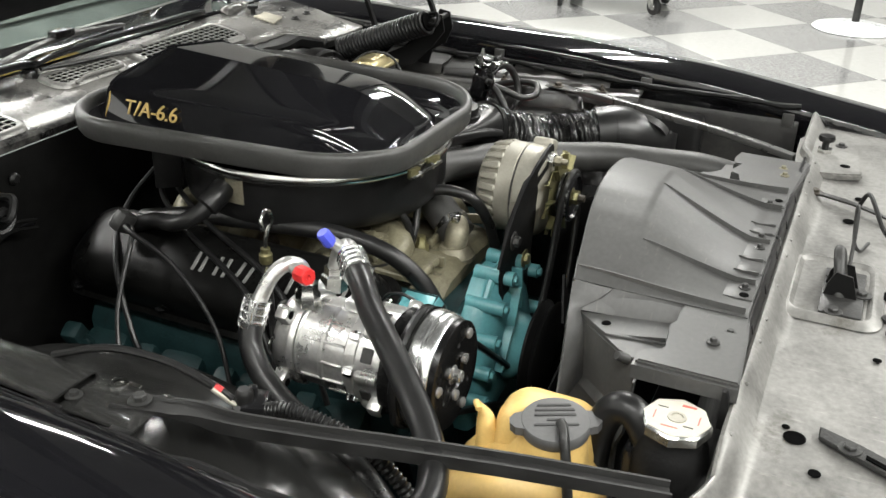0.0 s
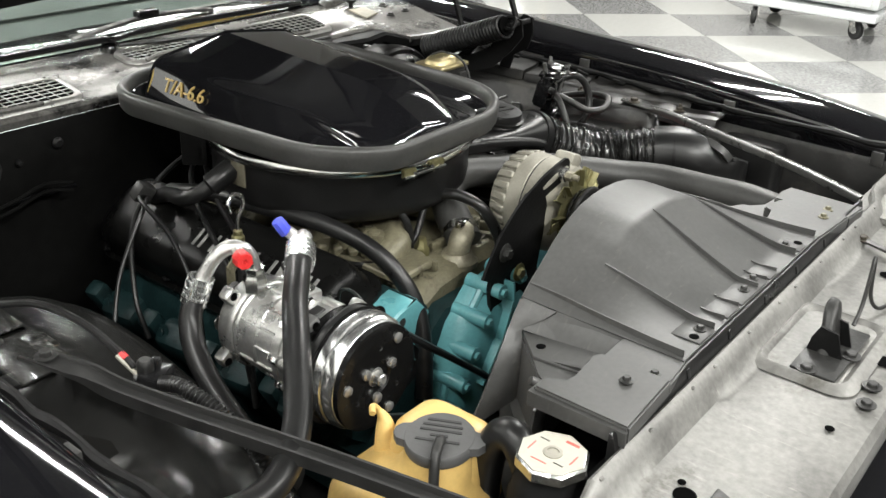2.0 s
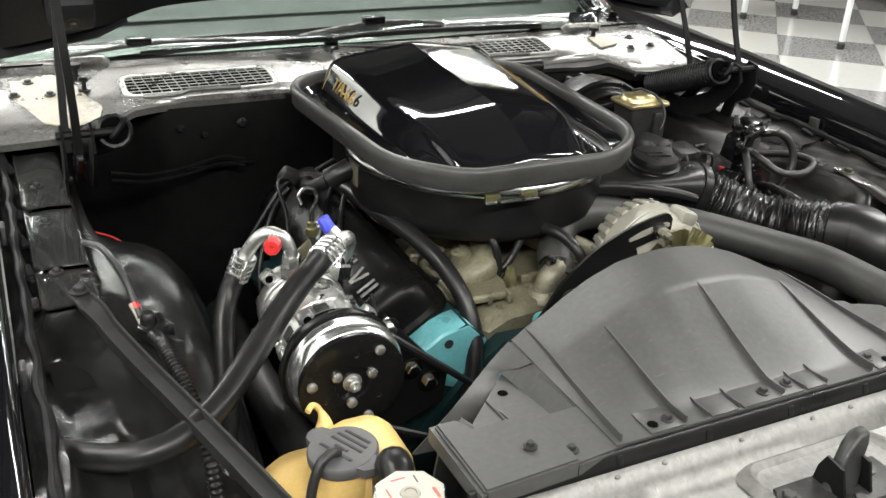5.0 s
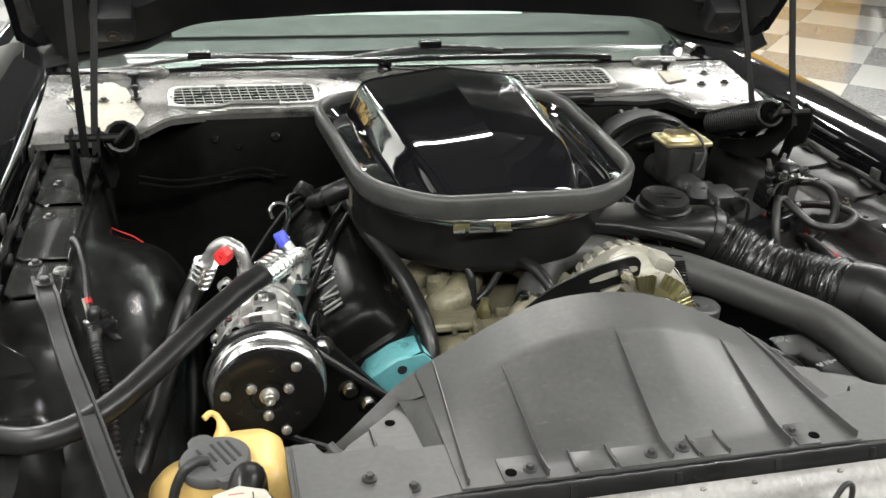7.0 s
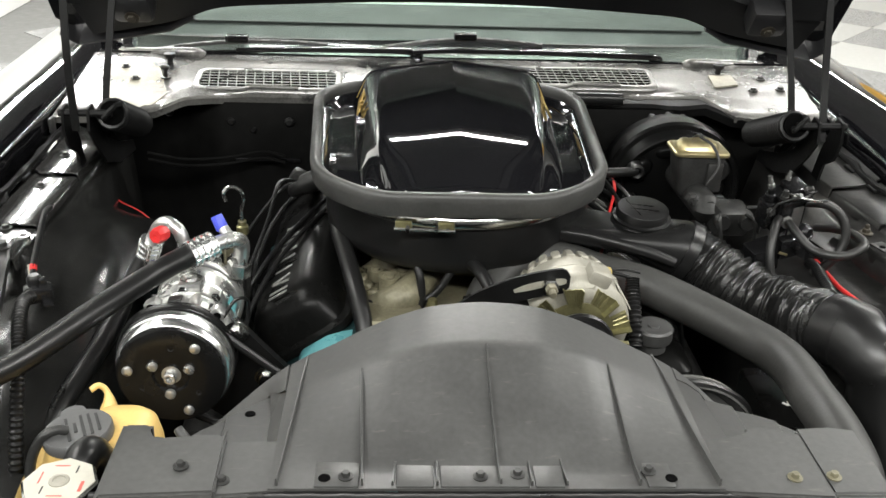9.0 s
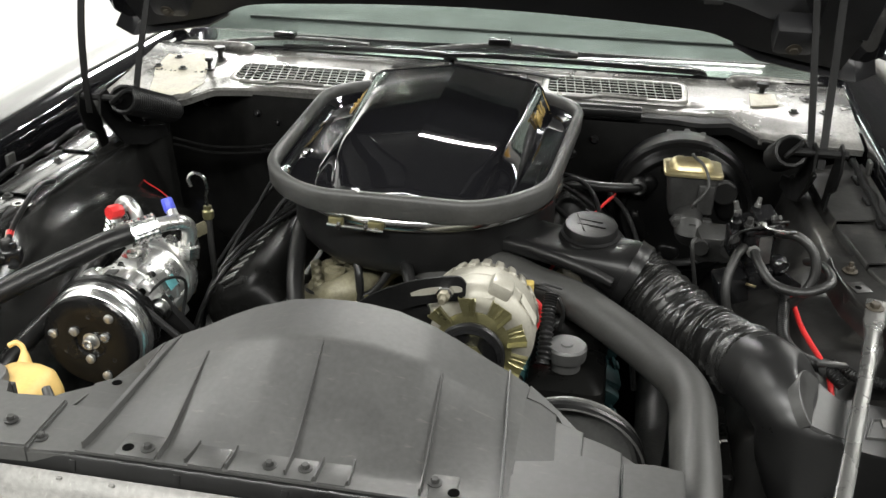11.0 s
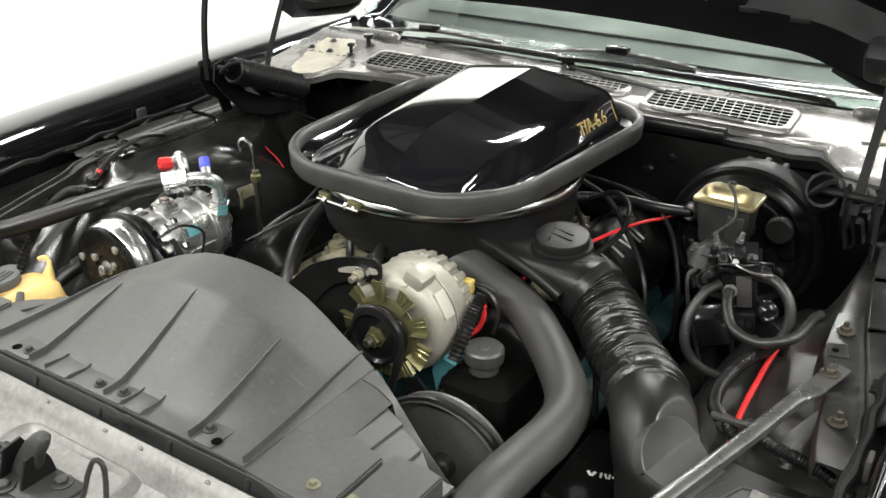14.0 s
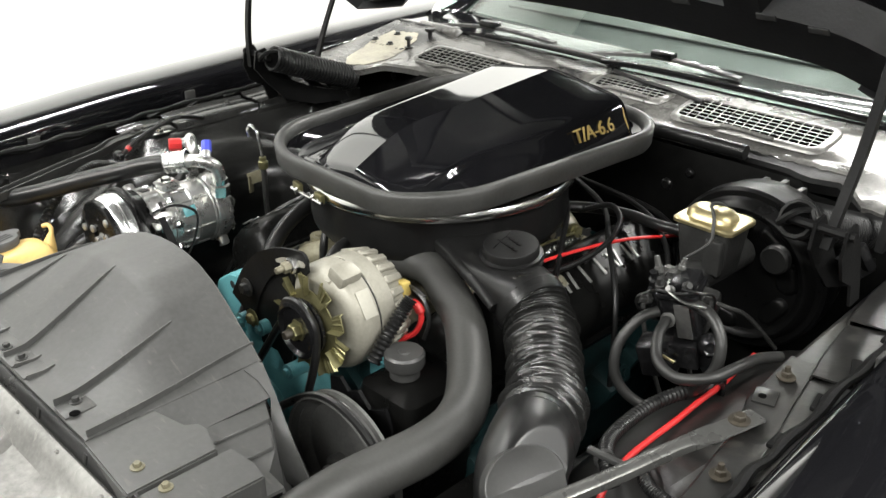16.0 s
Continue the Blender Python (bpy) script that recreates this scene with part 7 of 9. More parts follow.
lathe(bm, [(0.03, 0), (0.060, 0), (0.063, 0.003), (0.063, 0.016), (0.055, 0.018), (0.03, 0.018)], cy(0.331), 48)
part("clutch_coil", bm, SATIN, comp, "black clutch coil housing")
for k in range(9):
    a = radians(40 * k + 12)
    bm = bmesh.new()
    lathe(bm, [(0, 0), (0.006, 0), (0.0065, 0.002), (0.0065, 0.009), (0.005, 0.011), (0.0, 0.011)], at(CX + 0.0585 * math.cos(a), 0.3905, CZ + 0.0585 * math.sin(a), (0, -1, 0)), 6)
    part("through_bolt", bm, CHROME, comp, "bright through bolt")
# mounting plate beside it with bolts
bm = bmesh.new()
prism(bm, [(-0.29, 0.79), (-0.27, 0.765), (-0.235, 0.725), (-0.205, 0.69), (-0.21, 0.65), (-0.28, 0.62), (-0.33, 0.66), (-0.31, 0.70), (-0.295, 0.74)], 0.012, Matrix.Translation((0, 0.358, 0)) @ pose(0, 0, 0, 90, 0, 0))
cb = tagged(part("compressor_bracket", bm, DARK), "black steel compressor mounting bracket", "bracket")
for x, z in ((-0.256, 0.71), (-0.232, 0.686), (-0.29, 0.775)):
    bolt(cb, x, 0.344, z, 0.009, STEEL, (0, -1, 0), 0.009)
bm = bmesh.new()
tube(bm, [(-0.317, 0.3245, 0.7948), (-0.297, 0.3245, 0.778), (-0.207, 0.3245, 0.7027), (-0.102, 0.3245, 0.615), (-0.02, 0.3245, 0.546)], 0.005, 8, 6)
tube(bm, [(-0.317, 0.3245, 0.7948), (-0.332, 0.3245, 0.8105), (-0.358, 0.3245, 0.8205), (-0.40, 0.3245, 0.807), (-0.424, 0.3245, 0.77), (-0.424, 0.3245, 0.735), (-0.40, 0.3245, 0.698), (-0.25, 0.322, 0.62), (-0.05, 0.318, 0.51)], 0.0055, 8, 8)
tagged(part("compressor_belt", bm, RUBBER), "black rubber compressor drive belt", "belt")
bm = bmesh.new()
tube(bm, [(-0.305, 0.345, 0.795), (-0.295, 0.38, 0.80), (-0.285, 0.41, 0.78), (-0.29, 0.40, 0.73), (-0.28, 0.36, 0.69)], 0.0022, 6, 8)
tagged(part("clutch_wire", bm, WIRE), "thin black compressor clutch wire", "wire")


# refrigerant lines
def crimp(parent, p, d, r=0.0155, length=0.034):
    d = Vector(d).normalized()
    bm = bmesh.new()
    prof = [(r * 0.7, -0.5)]
    for k in range(4):
        a = -0.5 + 0.25 * k
        prof += [(r * 1.03, a), (r * 1.03, a + 0.05), (r * 0.9, a + 0.09), (r * 0.9, a + 0.19), (r * 1.03, a + 0.23)]
    prof += [(r * 1.03, 0.5), (r * 0.7, 0.5)]
    lathe(bm, [(q, length * h) for q, h in prof], Matrix.Translation(p) @ along(tuple(d)), 10)
    c = part("crimp_collar", bm, POLISH, parent, "bright crimped collar", sharp=20)
    for k in range(5):
        bm = bmesh.new()
        m = Matrix.Translation(p) @ along(tuple(d)) @ pose(0, 0, 0, 0, 0, 72 * k + 18) @ Matrix.Translation((r * 0.97, 0, 0))
        box(bm, 0.0028, 0.0030, length * 0.94, m, 0.0008, 1)
        part("crimp_ridge", bm, POLISH, c)
    return c


disch = thing("discharge_hose", "black refrigerant hose with bright fittings and red cap", "hose", (-0.46, 0.44, 0.74))
bm = bmesh.new()
tube(bm, [(-0.434, 0.498, 0.80), (-0.447, 0.490, 0.778), (-0.459, 0.468, 0.755), (-0.468, 0.436, 0.735), (-0.477, 0.395, 0.72), (-0.488, 0.348, 0.708), (-0.502, 0.305, 0.688), (-0.512, 0.272, 0.655), (-0.518, 0.245, 0.60), (-0.52, 0.225, 0.48)], 0.0135, 16, 10)
part("rubber_line", bm, RUBBER, disch)
bm = bmesh.new()
tube(bm, [(-0.372, 0.462, 0.815), (-0.373, 0.463, 0.838), (-0.380, 0.467, 0.856), (-0.395, 0.475, 0.862), (-0.409, 0.484, 0.852), (-0.420, 0.491, 0.832), (-0.428, 0.496, 0.815)], 0.0088, 14, 8)
part("elbow", bm, ALU, disch, "bent aluminium tube")
bm = bmesh.new()
lathe(bm, [(0, 0), (0.0145, 0), (0.0145, 0.016), (0.012, 0.019), (0.012, 0.03), (0, 0.03)], at(-0.372, 0.462, 0.803), 6)
part("fitting_nut", bm, STEEL, disch)
crimp(disch, Vector((-0.428, 0.4965, 0.812)), (-0.3, 0.1, -0.8))
bm = bmesh.new()
lathe(bm, [(0, -0.010), (0.0092, -0.010), (0.0105, -0.0075), (0.0105, 0.0075), (0.0092, 0.010), (0.003, 0.010), (0.002, 0.008), (0, 0.008)], at(-0.399, 0.449, 0.857, (-0.35, -0.8, 0.1)), 8)
part("service_cap", bm, RED, disch, "red service port cap")
bm = bmesh.new()
tube(bm, [(-0.39, 0.472, 0.86), (-0.397, 0.455, 0.858)], 0.007, 10, 2)
part("service_port", bm, ALU, disch)
suct = thing("suction_hose", "thick black refrigerant hose with bright fittings and blue cap", "hose", (-0.45, 0.32, 0.80))
bm = bmesh.new()
tube(bm, [(-0.352, 0.408, 0.849), (-0.378, 0.384, 0.843), (-0.404, 0.36, 0.834), (-0.447, 0.313, 0.82), (-0.485, 0.272, 0.805), (-0.518, 0.240, 0.793), (-0.554, 0.216, 0.784), (-0.597, 0.206, 0.778), (-0.64, 0.226, 0.772), (-0.685, 0.265, 0.765)], 0.0145, 18, 10)
part("rubber_line", bm, RUBBER, suct)
bm = bmesh.new()
tube(bm, [(-0.305, 0.468, 0.80), (-0.300, 0.466, 0.822), (-0.298, 0.461, 0.840), (-0.304, 0.449, 0.851), (-0.318, 0.436, 0.853), (-0.335, 0.422, 0.851)], 0.0105, 16, 8)
part("elbow", bm, ALU, suct, "bent aluminium tube")
bm = bmesh.new()
lathe(bm, [(0, 0), (0.0165, 0), (0.0165, 0.018), (0.013, 0.021), (0.013, 0.03), (0, 0.03)], at(-0.306, 0.468, 0.79, (0.15, 0, 1)), 6)
part("fitting_nut", bm, STEEL, suct)
crimp(suct, Vector((-0.341, 0.4175, 0.8505)), (-0.6, -0.55, -0.12), 0.0175, 0.036)
bm = bmesh.new()
tube(bm, [(-0.31, 0.452, 0.85), (-0.32, 0.46, 0.862)], 0.0075, 10, 2)
part("service_port", bm, ALU, suct)
bm = bmesh.new()
lathe(bm, [(0, -0.010), (0.0078, -0.010), (0.0086, -0.008), (0.0082, 0.008), (0.0070, 0.010), (0, 0.010)], at(-0.325, 0.464, 0.868, (-0.4, 0.3, 0.8)), 8)
part("service_cap", bm, BLUE, suct, "blue service port cap")

# ---- heater and vacuum hoses ----
def hose_thing(name, pts, r, label, mat=None, seg=14, category="hose", group=""):
    bm = bmesh.new()
    tube(bm, pts, r, seg, 10)
    return tagged(part(name, bm, mat or RUBBER), label, category, group)


hose_thing("heater_hose", [(-0.195, 0.86, 0.76), (-0.19, 0.76, 0.782), (-0.184, 0.63, 0.793), (-0.168, 0.545, 0.79), (-0.152, 0.48, 0.772), (-0.138, 0.435, 0.735), (-0.135, 0.405, 0.69), (-0.145, 0.385, 0.64), (-0.16, 0.37, 0.58)], 0.0125, "black rubber heater hose curving over the manifold")
hose_thing("vacuum_hose", [(-0.17, 0.62, 0.72), (-0.155, 0.56, 0.722), (-0.14, 0.495, 0.736), (-0.09, 0.485, 0.733), (-0.045, 0.488, 0.75), (-0.018, 0.495, 0.785)], 0.0055, "thin black vacuum hose", None, 10)
hose_thing("vacuum_hose", [(0.0, 0.50, 0.80), (0.015, 0.46, 0.805), (0.03, 0.425, 0.79), (0.045, 0.405, 0.75), (0.05, 0.395, 0.71)], 0.0085, "black rubber bypass hose", None, 10)
hose_thing("vacuum_hose", [(-0.07, 0.505, 0.80), (-0.062, 0.49, 0.775), (-0.06, 0.485, 0.745), (-0.065, 0.485, 0.71)], 0.006, "thin black vacuum hose", None, 10)
hose_thing("vacuum_hose", [(0.215, 0.55, 0.80), (0.2254, 0.5822, 0.7898), (0.2514, 0.667, 0.7826), (0.2606, 0.7461, 0.7931), (0.2447, 0.8054, 0.8068), (0.215, 0.8226, 0.8191), (0.17, 0.82, 0.80)], 0.0042, "thin black vacuum hose", None, 10)
hose_thing("breather_hose", [(-0.205, 0.70, 0.842), (-0.228, 0.702, 0.832), (-0.25, 0.715, 0.815), (-0.258, 0.745, 0.80), (-0.24, 0.80, 0.785), (-0.235, 0.86, 0.76)], lambda u: 0.0165 if u < 0.3 else 0.0115, "black rubber breather hose on the air cleaner")
hose_thing("red_wire", [(0.195, 0.55, 0.775), (0.2143, 0.5962, 0.787), (0.2351, 0.6797, 0.792), (0.2646, 0.7793, 0.792), (0.2848, 0.8838, 0.771), (0.29, 0.95, 0.75)], 0.0026, "red insulated wire over the valve cover", RED, 8, "wire")
hose_thing("red_wire", [(-0.60, 0.87, 0.742), (-0.57, 0.855, 0.728), (-0.54, 0.85, 0.714), (-0.517, 0.85, 0.690), (-0.508, 0.852, 0.66)], 0.0011, "thin red wire by the inner fender", RED, 8, "wire")
for dz in (0.0, 0.012):
    hose_thing("loom_wire", [(-0.53, 0.90, 0.79 + dz), (-0.47, 0.93, 0.768 + dz), (-0.40, 0.955, 0.764 + dz), (-0.34, 0.97, 0.77 + dz), (-0.30, 0.96, 0.765 + dz)], 0.003, "black loom wire along the firewall", FIREWALL, 8, "wire", "loom wires")
for pts in ([(-0.26, 0.83, 0.78), (-0.29, 0.80, 0.79), (-0.30, 0.72, 0.76), (-0.325, 0.64, 0.70), (-0.35, 0.60, 0.62)], [(-0.25, 0.84, 0.77), (-0.285, 0.80, 0.78), (-0.35, 0.78, 0.70), (-0.40, 0.74, 0.62)]):
    hose_thing("loom_wire", pts, 0.0034, "black loom wire beside the engine", WIRE, 8, "wire", "loom wires")
bm = bmesh.new()
box(bm, 0.03, 0.022, 0.03, Matrix.Translation((-0.262, 0.835, 0.785)) @ pose(0, 0, 0, 20, 30, 0), 0.006)
tagged(part("loom_connector", bm, CASTIRON), "small grey loom connector beside the engine", "connector")

# ---- dipstick ----
dip = thing("dipstick", "steel oil dipstick in its tube with a ring handle", "dipstick", (-0.312, 0.56, 0.60))
bm = bmesh.new()
tube(bm, [(-0.30, 0.56, 0.55), (-0.307, 0.558, 0.65), (-0.311, 0.558, 0.74), (-0.313, 0.560, 0.812)], 0.005, 10, 6)
part("tube", bm, CASTIRON, dip)
bm = bmesh.new()
lathe(bm, [(0, 0), (0.0075, 0), (0.0085, 0.003), (0.0085, 0.012), (0.006, 0.014), (0.006, 0.02), (0, 0.02)], at(-0.313, 0.56, 0.808), 14)
part("ferrule", bm, ZINC, dip)
bm = bmesh.new()
tube(bm, [(-0.313, 0.56, 0.825), (-0.313, 0.558, 0.845), (-0.308, 0.553, 0.863), (-0.312, 0.551, 0.878), (-0.325, 0.550, 0.883), (-0.334, 0.549, 0.874), (-0.331, 0.549, 0.862)], 0.0028, 8, 8)
part("ring_handle", bm, STEEL, dip)
bm = bmesh.new()
box(bm, 0.032, 0.003, 0.02, Matrix.Translation((-0.328, 0.552, 0.79)) @ pose(0, 0, 0, 0, -25, 20), 0.001)
box(bm, 0.003, 0.012, 0.03, Matrix.Translation((-0.338, 0.548, 0.775)) @ pose(0, 0, 0, 0, 0, 20), 0.001)
part("tab", bm, INTAKE, dip, "tarnished steel tab")

# ---- washer bottle ----
wash = thing("washer_bottle", "aged yellow plastic washer bottle with a grey cap", "bottle", (-0.425, 0.17, 0.50))
bm = bmesh.new()
rings = []
for z, w, d, r, ox, oy in ((0.50, 0.12, 0.14, 0.03, 0, 0), (0.52, 0.135, 0.155, 0.035, 0, 0), (0.66, 0.14, 0.165, 0.04, 0, 0.0), (0.695, 0.138, 0.16, 0.045, 0, 0), (0.715, 0.125, 0.14, 0.045, 0.002, -0.004), (0.728, 0.10, 0.105, 0.04, 0.003, -0.012), (0.738, 0.08, 0.08, 0.036, 0.004, -0.022), (0.752, 0.07, 0.07, 0.034, 0.004, -0.026), (0.766, 0.064, 0.064, 0.031, 0.004, -0.027)):
    rings.append([Vector((-0.425 + ox + x, 0.17 + oy + y, z)) for x, y in round_rect(w, d, r, 8)])
loft(bm, rings)
body = part("body", bm, BOTTLE, wash, "yellowed translucent body", sharp=60)
bm = bmesh.new()
rings = []
for z, w, d in ((0.69, 0.085, 0.115), (0.735, 0.082, 0.11), (0.757, 0.074, 0.10), (0.767, 0.056, 0.082), (0.769, 0.03, 0.05)):
    rings.append([Vector((-0.388 + x, 0.160 + y, z)) for x, y in round_rect(w, d, min(w, d) * 0.34, 6)])
loft(bm, rings)
part("shoulder", bm, BOTTLE, wash, sharp=60)
bm = bmesh.new()
tube(bm, [(-0.415, 0.215, 0.715), (-0.413, 0.22, 0.745), (-0.413, 0.224, 0.758), (-0.417, 0.229, 0.768), (-0.424, 0.228, 0.774), (-0.431, 0.222, 0.772)], lambda u: 0.015 - 0.0115 * min(1, u * 1.9), 10, 8)
part("hook", bm, BOTTLE, wash, "yellow moulded hook")
capm = Matrix.Translation((-0.42, 0.143, 0.766)) @ pose(0, 0, 0, 4, -3, -66)
bm = bmesh.new()
lathe(bm, [(0, 0), (0.0345, 0), (0.0355, 0.003), (0.0355, 0.011), (0.034, 0.013), (0, 0.0135)], capm, 40)
cap_g = part("cap", bm, CLOTH_GREY, wash, "grey round cap")
for a in (0, 180):
    bm = bmesh.new()
    m = capm @ pose(0, 0, 0, 0, 0, a)
    loft(bm, [[m @ Vector((x, y, z)) for x, y in ((0.030, -0.014), (0.041, -0.011), (0.046, -0.004), (0.046, 0.004), (0.041, 0.011), (0.030, 0.014))] for z in (0.003, 0.0125)])
    part("cap_ear", bm, CLOTH_GREY, cap_g)
for k, w in enumerate((0.034, 0.04, 0.042, 0.018, 0.044)):
    bm = bmesh.new()
    box(bm, w, 0.0032, 0.0008, capm @ Matrix.Translation((0.0, 0.021 - 0.0075 * k, 0.0138)), 0.0002, 1)
    part("print_bar", bm, PRINT_GAP_DARK, cap_g, "faded unreadable print")
bm = bmesh.new()
tube(bm, [(-0.428, 0.136, 0.781), (-0.438, 0.131, 0.785), (-0.452, 0.124, 0.778), (-0.463, 0.116, 0.75), (-0.466, 0.11, 0.70), (-0.466, 0.11, 0.64)], 0.0052, 12, 8)
tagged(part("washer_hose", bm, CASTIRON), "dark grey rubber hose on the washer bottle cap", "hose")

# ---- radiator filler ----
fill = thing("coolant_filler", "octagonal white-labelled radiator cap on its black neck", "radiator cap", (-0.399, 0.03, 0.70))
bm = bmesh.new()
lathe(bm, [(0.0, 0.68), (0.036, 0.68), (0.038, 0.70), (0.038, 0.755), (0.034, 0.775), (0.03, 0.782), (0.03, 0.79), (0, 0.79)], Matrix.Translation((-0.399, 0.03, 0)), 32)
part("neck", bm, DARK, fill, "black rusty filler neck")
bm = bmesh.new()
lathe(bm, [(0, 0), (0.032, 0), (0.035, 0.003), (0.035, 0.012), (0.033, 0.014), (0, 0.014)], at(-0.399, 0.03, 0.789), 8)
rc = part("cap", bm, STEEL, fill, "bright octagonal cap")
bm = bmesh.new()
lathe(bm, [(0.009, 0.0001), (0.0325, 0.0001), (0.0325, 0.0008), (0.009, 0.0008)], at(-0.399, 0.03, 0.803), 8)
part("label", bm, WHITE_LABEL, rc, "white printed label")
bm = bmesh.new()
lathe(bm, [(0, 0.0004), (0.0055, 0.0004), (0.006, 0.0016), (0.009, 0.0012), (0.0095, 0.0), (0.0095, -0.001), (0, -0.001)], at(-0.399, 0.03, 0.8035), 24)
part("rivet", bm, ALT, rc)
for dx, dy, w, h, mat in ((0.022, -0.008, 0.003, 0.014, PRINT_RED), (-0.018, 0.004, 0.0012, 0.016, PRINT_RED), (-0.003, 0.021, 0.014, 0.0012, PRINT_RED), (0.002, -0.021, 0.014, 0.0012, PRINT_RED), (0.012, 0.016, 0.0012, 0.010, CASTIRON), (-0.012, -0.013, 0.0012, 0.010, CASTIRON)):
    bm = bmesh.new()
    box(bm, w, h, 0.0004, Matrix.Translation((-0.399 + dx, 0.03 + dy, 0.8041)))
    part("print_bar", bm, mat, rc, "unreadable printed bar")
hose_thing("overflow_hose", [(-0.398, 0.052, 0.765), (-0.394, 0.070, 0.79), (-0.390, 0.086, 0.792), (-0.388, 0.10, 0.775), (-0.387, 0.108, 0.74), (-0.388, 0.11, 0.68), (-0.39, 0.11, 0.60)], 0.0165, "thick black hose curving from the radiator neck")

# ---- brake booster and master cylinder ----
BX, BZ = 0.398, 0.748
boost = thing("brake_booster", "satin black round brake booster on the firewall", "brake booster", (BX, 0.95, 0.66))
bm = bmesh.new()
lathe(bm, [(0, 0.004), (0.035, 0.004), (0.075, 0.010), (0.090, 0.012), (0.095, 0.006), (0.101, 0.004), (0.106, 0.008), (0.109, 0.018), (0.112, 0.022), (0.120, 0.023), (0.1245, 0.028), (0.125, 0.05), (0.124, 0.058), (0.119, 0.062), (0.119, 0.09), (0.105, 0.11), (0.06, 0.13), (0, 0.13)], at(BX, 0.882, BZ, (0, 1, 0)), 72)
shell = part("shell", bm, BOOSTER, boost)
for a, w, ln, r in ((100, 0.018, 0.05, 0.077), (148, 0.026, 0.045, 0.074), (205, 0.018, 0.055, 0.074), (260, 0.028, 0.04, 0.078), (325, 0.026, 0.05, 0.072), (12, 0.03, 0.045, 0.074), (52, 0.018, 0.05, 0.077)):
    bm = bmesh.new()
    m = at(BX, 0.882, BZ, (0, -1, 0)) @ pose(0, 0, 0, 0, 0, a) @ Matrix.Translation((r, 0, -0.012))
    loft(bm, [[m @ Vector((x, y, h)) for x, y in round_rect(w * g, ln * g, w * g * 0.48, 5)] for g, h in ((1.15, 0.0), (1.0, 0.006), (0.85, 0.009), (0.6, 0.010))])
    part("pressed_rib", bm, BOOSTER, shell, sharp=60)
bm = bmesh.new()
lathe(bm, [(0.006, -0.024), (0.010, -0.026), (0.0135, -0.024), (0.0145, -0.012), (0.0145, 0.006), (0, 0.006)], at(0.322, 0.890, 0.793, (0, 1, 0)), 20)
part("check_valve", bm, RUBBER, shell, "black check valve")
bm = bmesh.new()
disc(bm, 0.021, 0.016, at(0.462, 0.858, 0.80, (0, 1, 0)), 28, 0.003)
part("round_plate", bm, HOSE_DARK, shell, "dull round plate")
for dx in (-0.03, 0.0, 0.028):
    bm = bmesh.new()
    box(bm, 0.010, 0.03, 0.022, Matrix.Translation((0.40 + dx, 0.985, 0.848 + 0.004 * (dx == 0))), 0.003)
    part("firewall_stud", bm, HOSE_DARK, boost, "dull bracket stud")
hose_thing("booster_hose", [(0.322, 0.872, 0.793), (0.30, 0.866, 0.793), (0.27, 0.862, 0.793), (0.22, 0.865, 0.792), (0.16, 0.85, 0.79), (0.10, 0.80, 0.79)], 0.0085, "black booster vacuum hose")
mcyl = thing("master_cylinder", "grey cast master cylinder with a gold lid", "master cylinder", (0.40, 0.797, 0.78))
MX, MY, MZ = 0.400, 0.797, 0.858
bm = bmesh.new()
rings = []
for z, w, d in ((0.79, 0.058, 0.05), (0.80, 0.066, 0.054), (0.82, 0.07, 0.058), (0.852, 0.078, 0.062), (MZ, 0.080, 0.062)):
    rings.append([Vector((MX + x, MY + y, z)) for x, y in round_rect(w, d, 0.008, 4)])
loft(bm, rings)
res = part("reservoir", bm, CASTIRON, mcyl, "dull cast reservoir")
bm = bmesh.new()
box(bm, 0.026, 0.012, 0.05, Matrix.Translation((MX + 0.022, MY - 0.032, 0.825)), 0.004)
part("cast_web", bm, CASTIRON, res)
bm = bmesh.new()
tube(bm, [(0.40, 0.712, 0.792), (0.40, 0.72, 0.792), (0.40, 0.80, 0.788), (0.40, 0.885, 0.785)], lambda u: 0.016 if u < 0.08 else 0.023, 20, 6)
part("bore", bm, CASTIRON, mcyl)
bm = bmesh.new()
rings = []
for z, w, d, r in ((MZ, 0.082, 0.064, 0.008), (MZ + 0.002, 0.090, 0.071, 0.009), (MZ + 0.006, 0.090, 0.071, 0.009), (MZ + 0.008, 0.086, 0.067, 0.009), (MZ + 0.0085, 0.07, 0.052, 0.014)):
    rings.append([Vector((MX + x, MY + y, z)) for x, y in round_rect(w, d, r, 5)])
loft(bm, rings)
lid = part("lid", bm, GOLD, mcyl, "gold passivated steel lid")
bm = bmesh.new()
rings = []
for z, w, d in ((0.0075, 0.070, 0.05), (0.013, 0.067, 0.045), (0.0185, 0.058, 0.038), (0.0215, 0.043, 0.026), (0.0222, 0.02, 0.012)):
    ring = []
    for x, y in round_rect(w, d, d * 0.42, 8):
        ring.append(Vector((MX - 0.003 + x, MY + y, MZ + z - 0.006 * (z > 0.01) * math.exp(-((x + 0.004) / 0.008) ** 2))))
    rings.append(ring)
loft(bm, rings)
part("dome", bm, GOLD, lid, sharp=60)
bm = bmesh.new()
tube(bm, [(0.40, 0.733, 0.822), (0.403, 0.732, 0.830), (0.416, 0.742, 0.842), (0.423, 0.752, 0.853), (0.420, 0.760, 0.868), (0.412, 0.772, 0.880), (0.400, 0.785, 0.8855), (0.398, 0.80, 0.885), (0.40, 0.825, 0.872), (0.40, 0.838, 0.855), (0.40, 0.838, 0.82)], 0.0024, 8, 6)
part("bail_wire", bm, CASTIRON, mcyl, "dark steel wire bail")
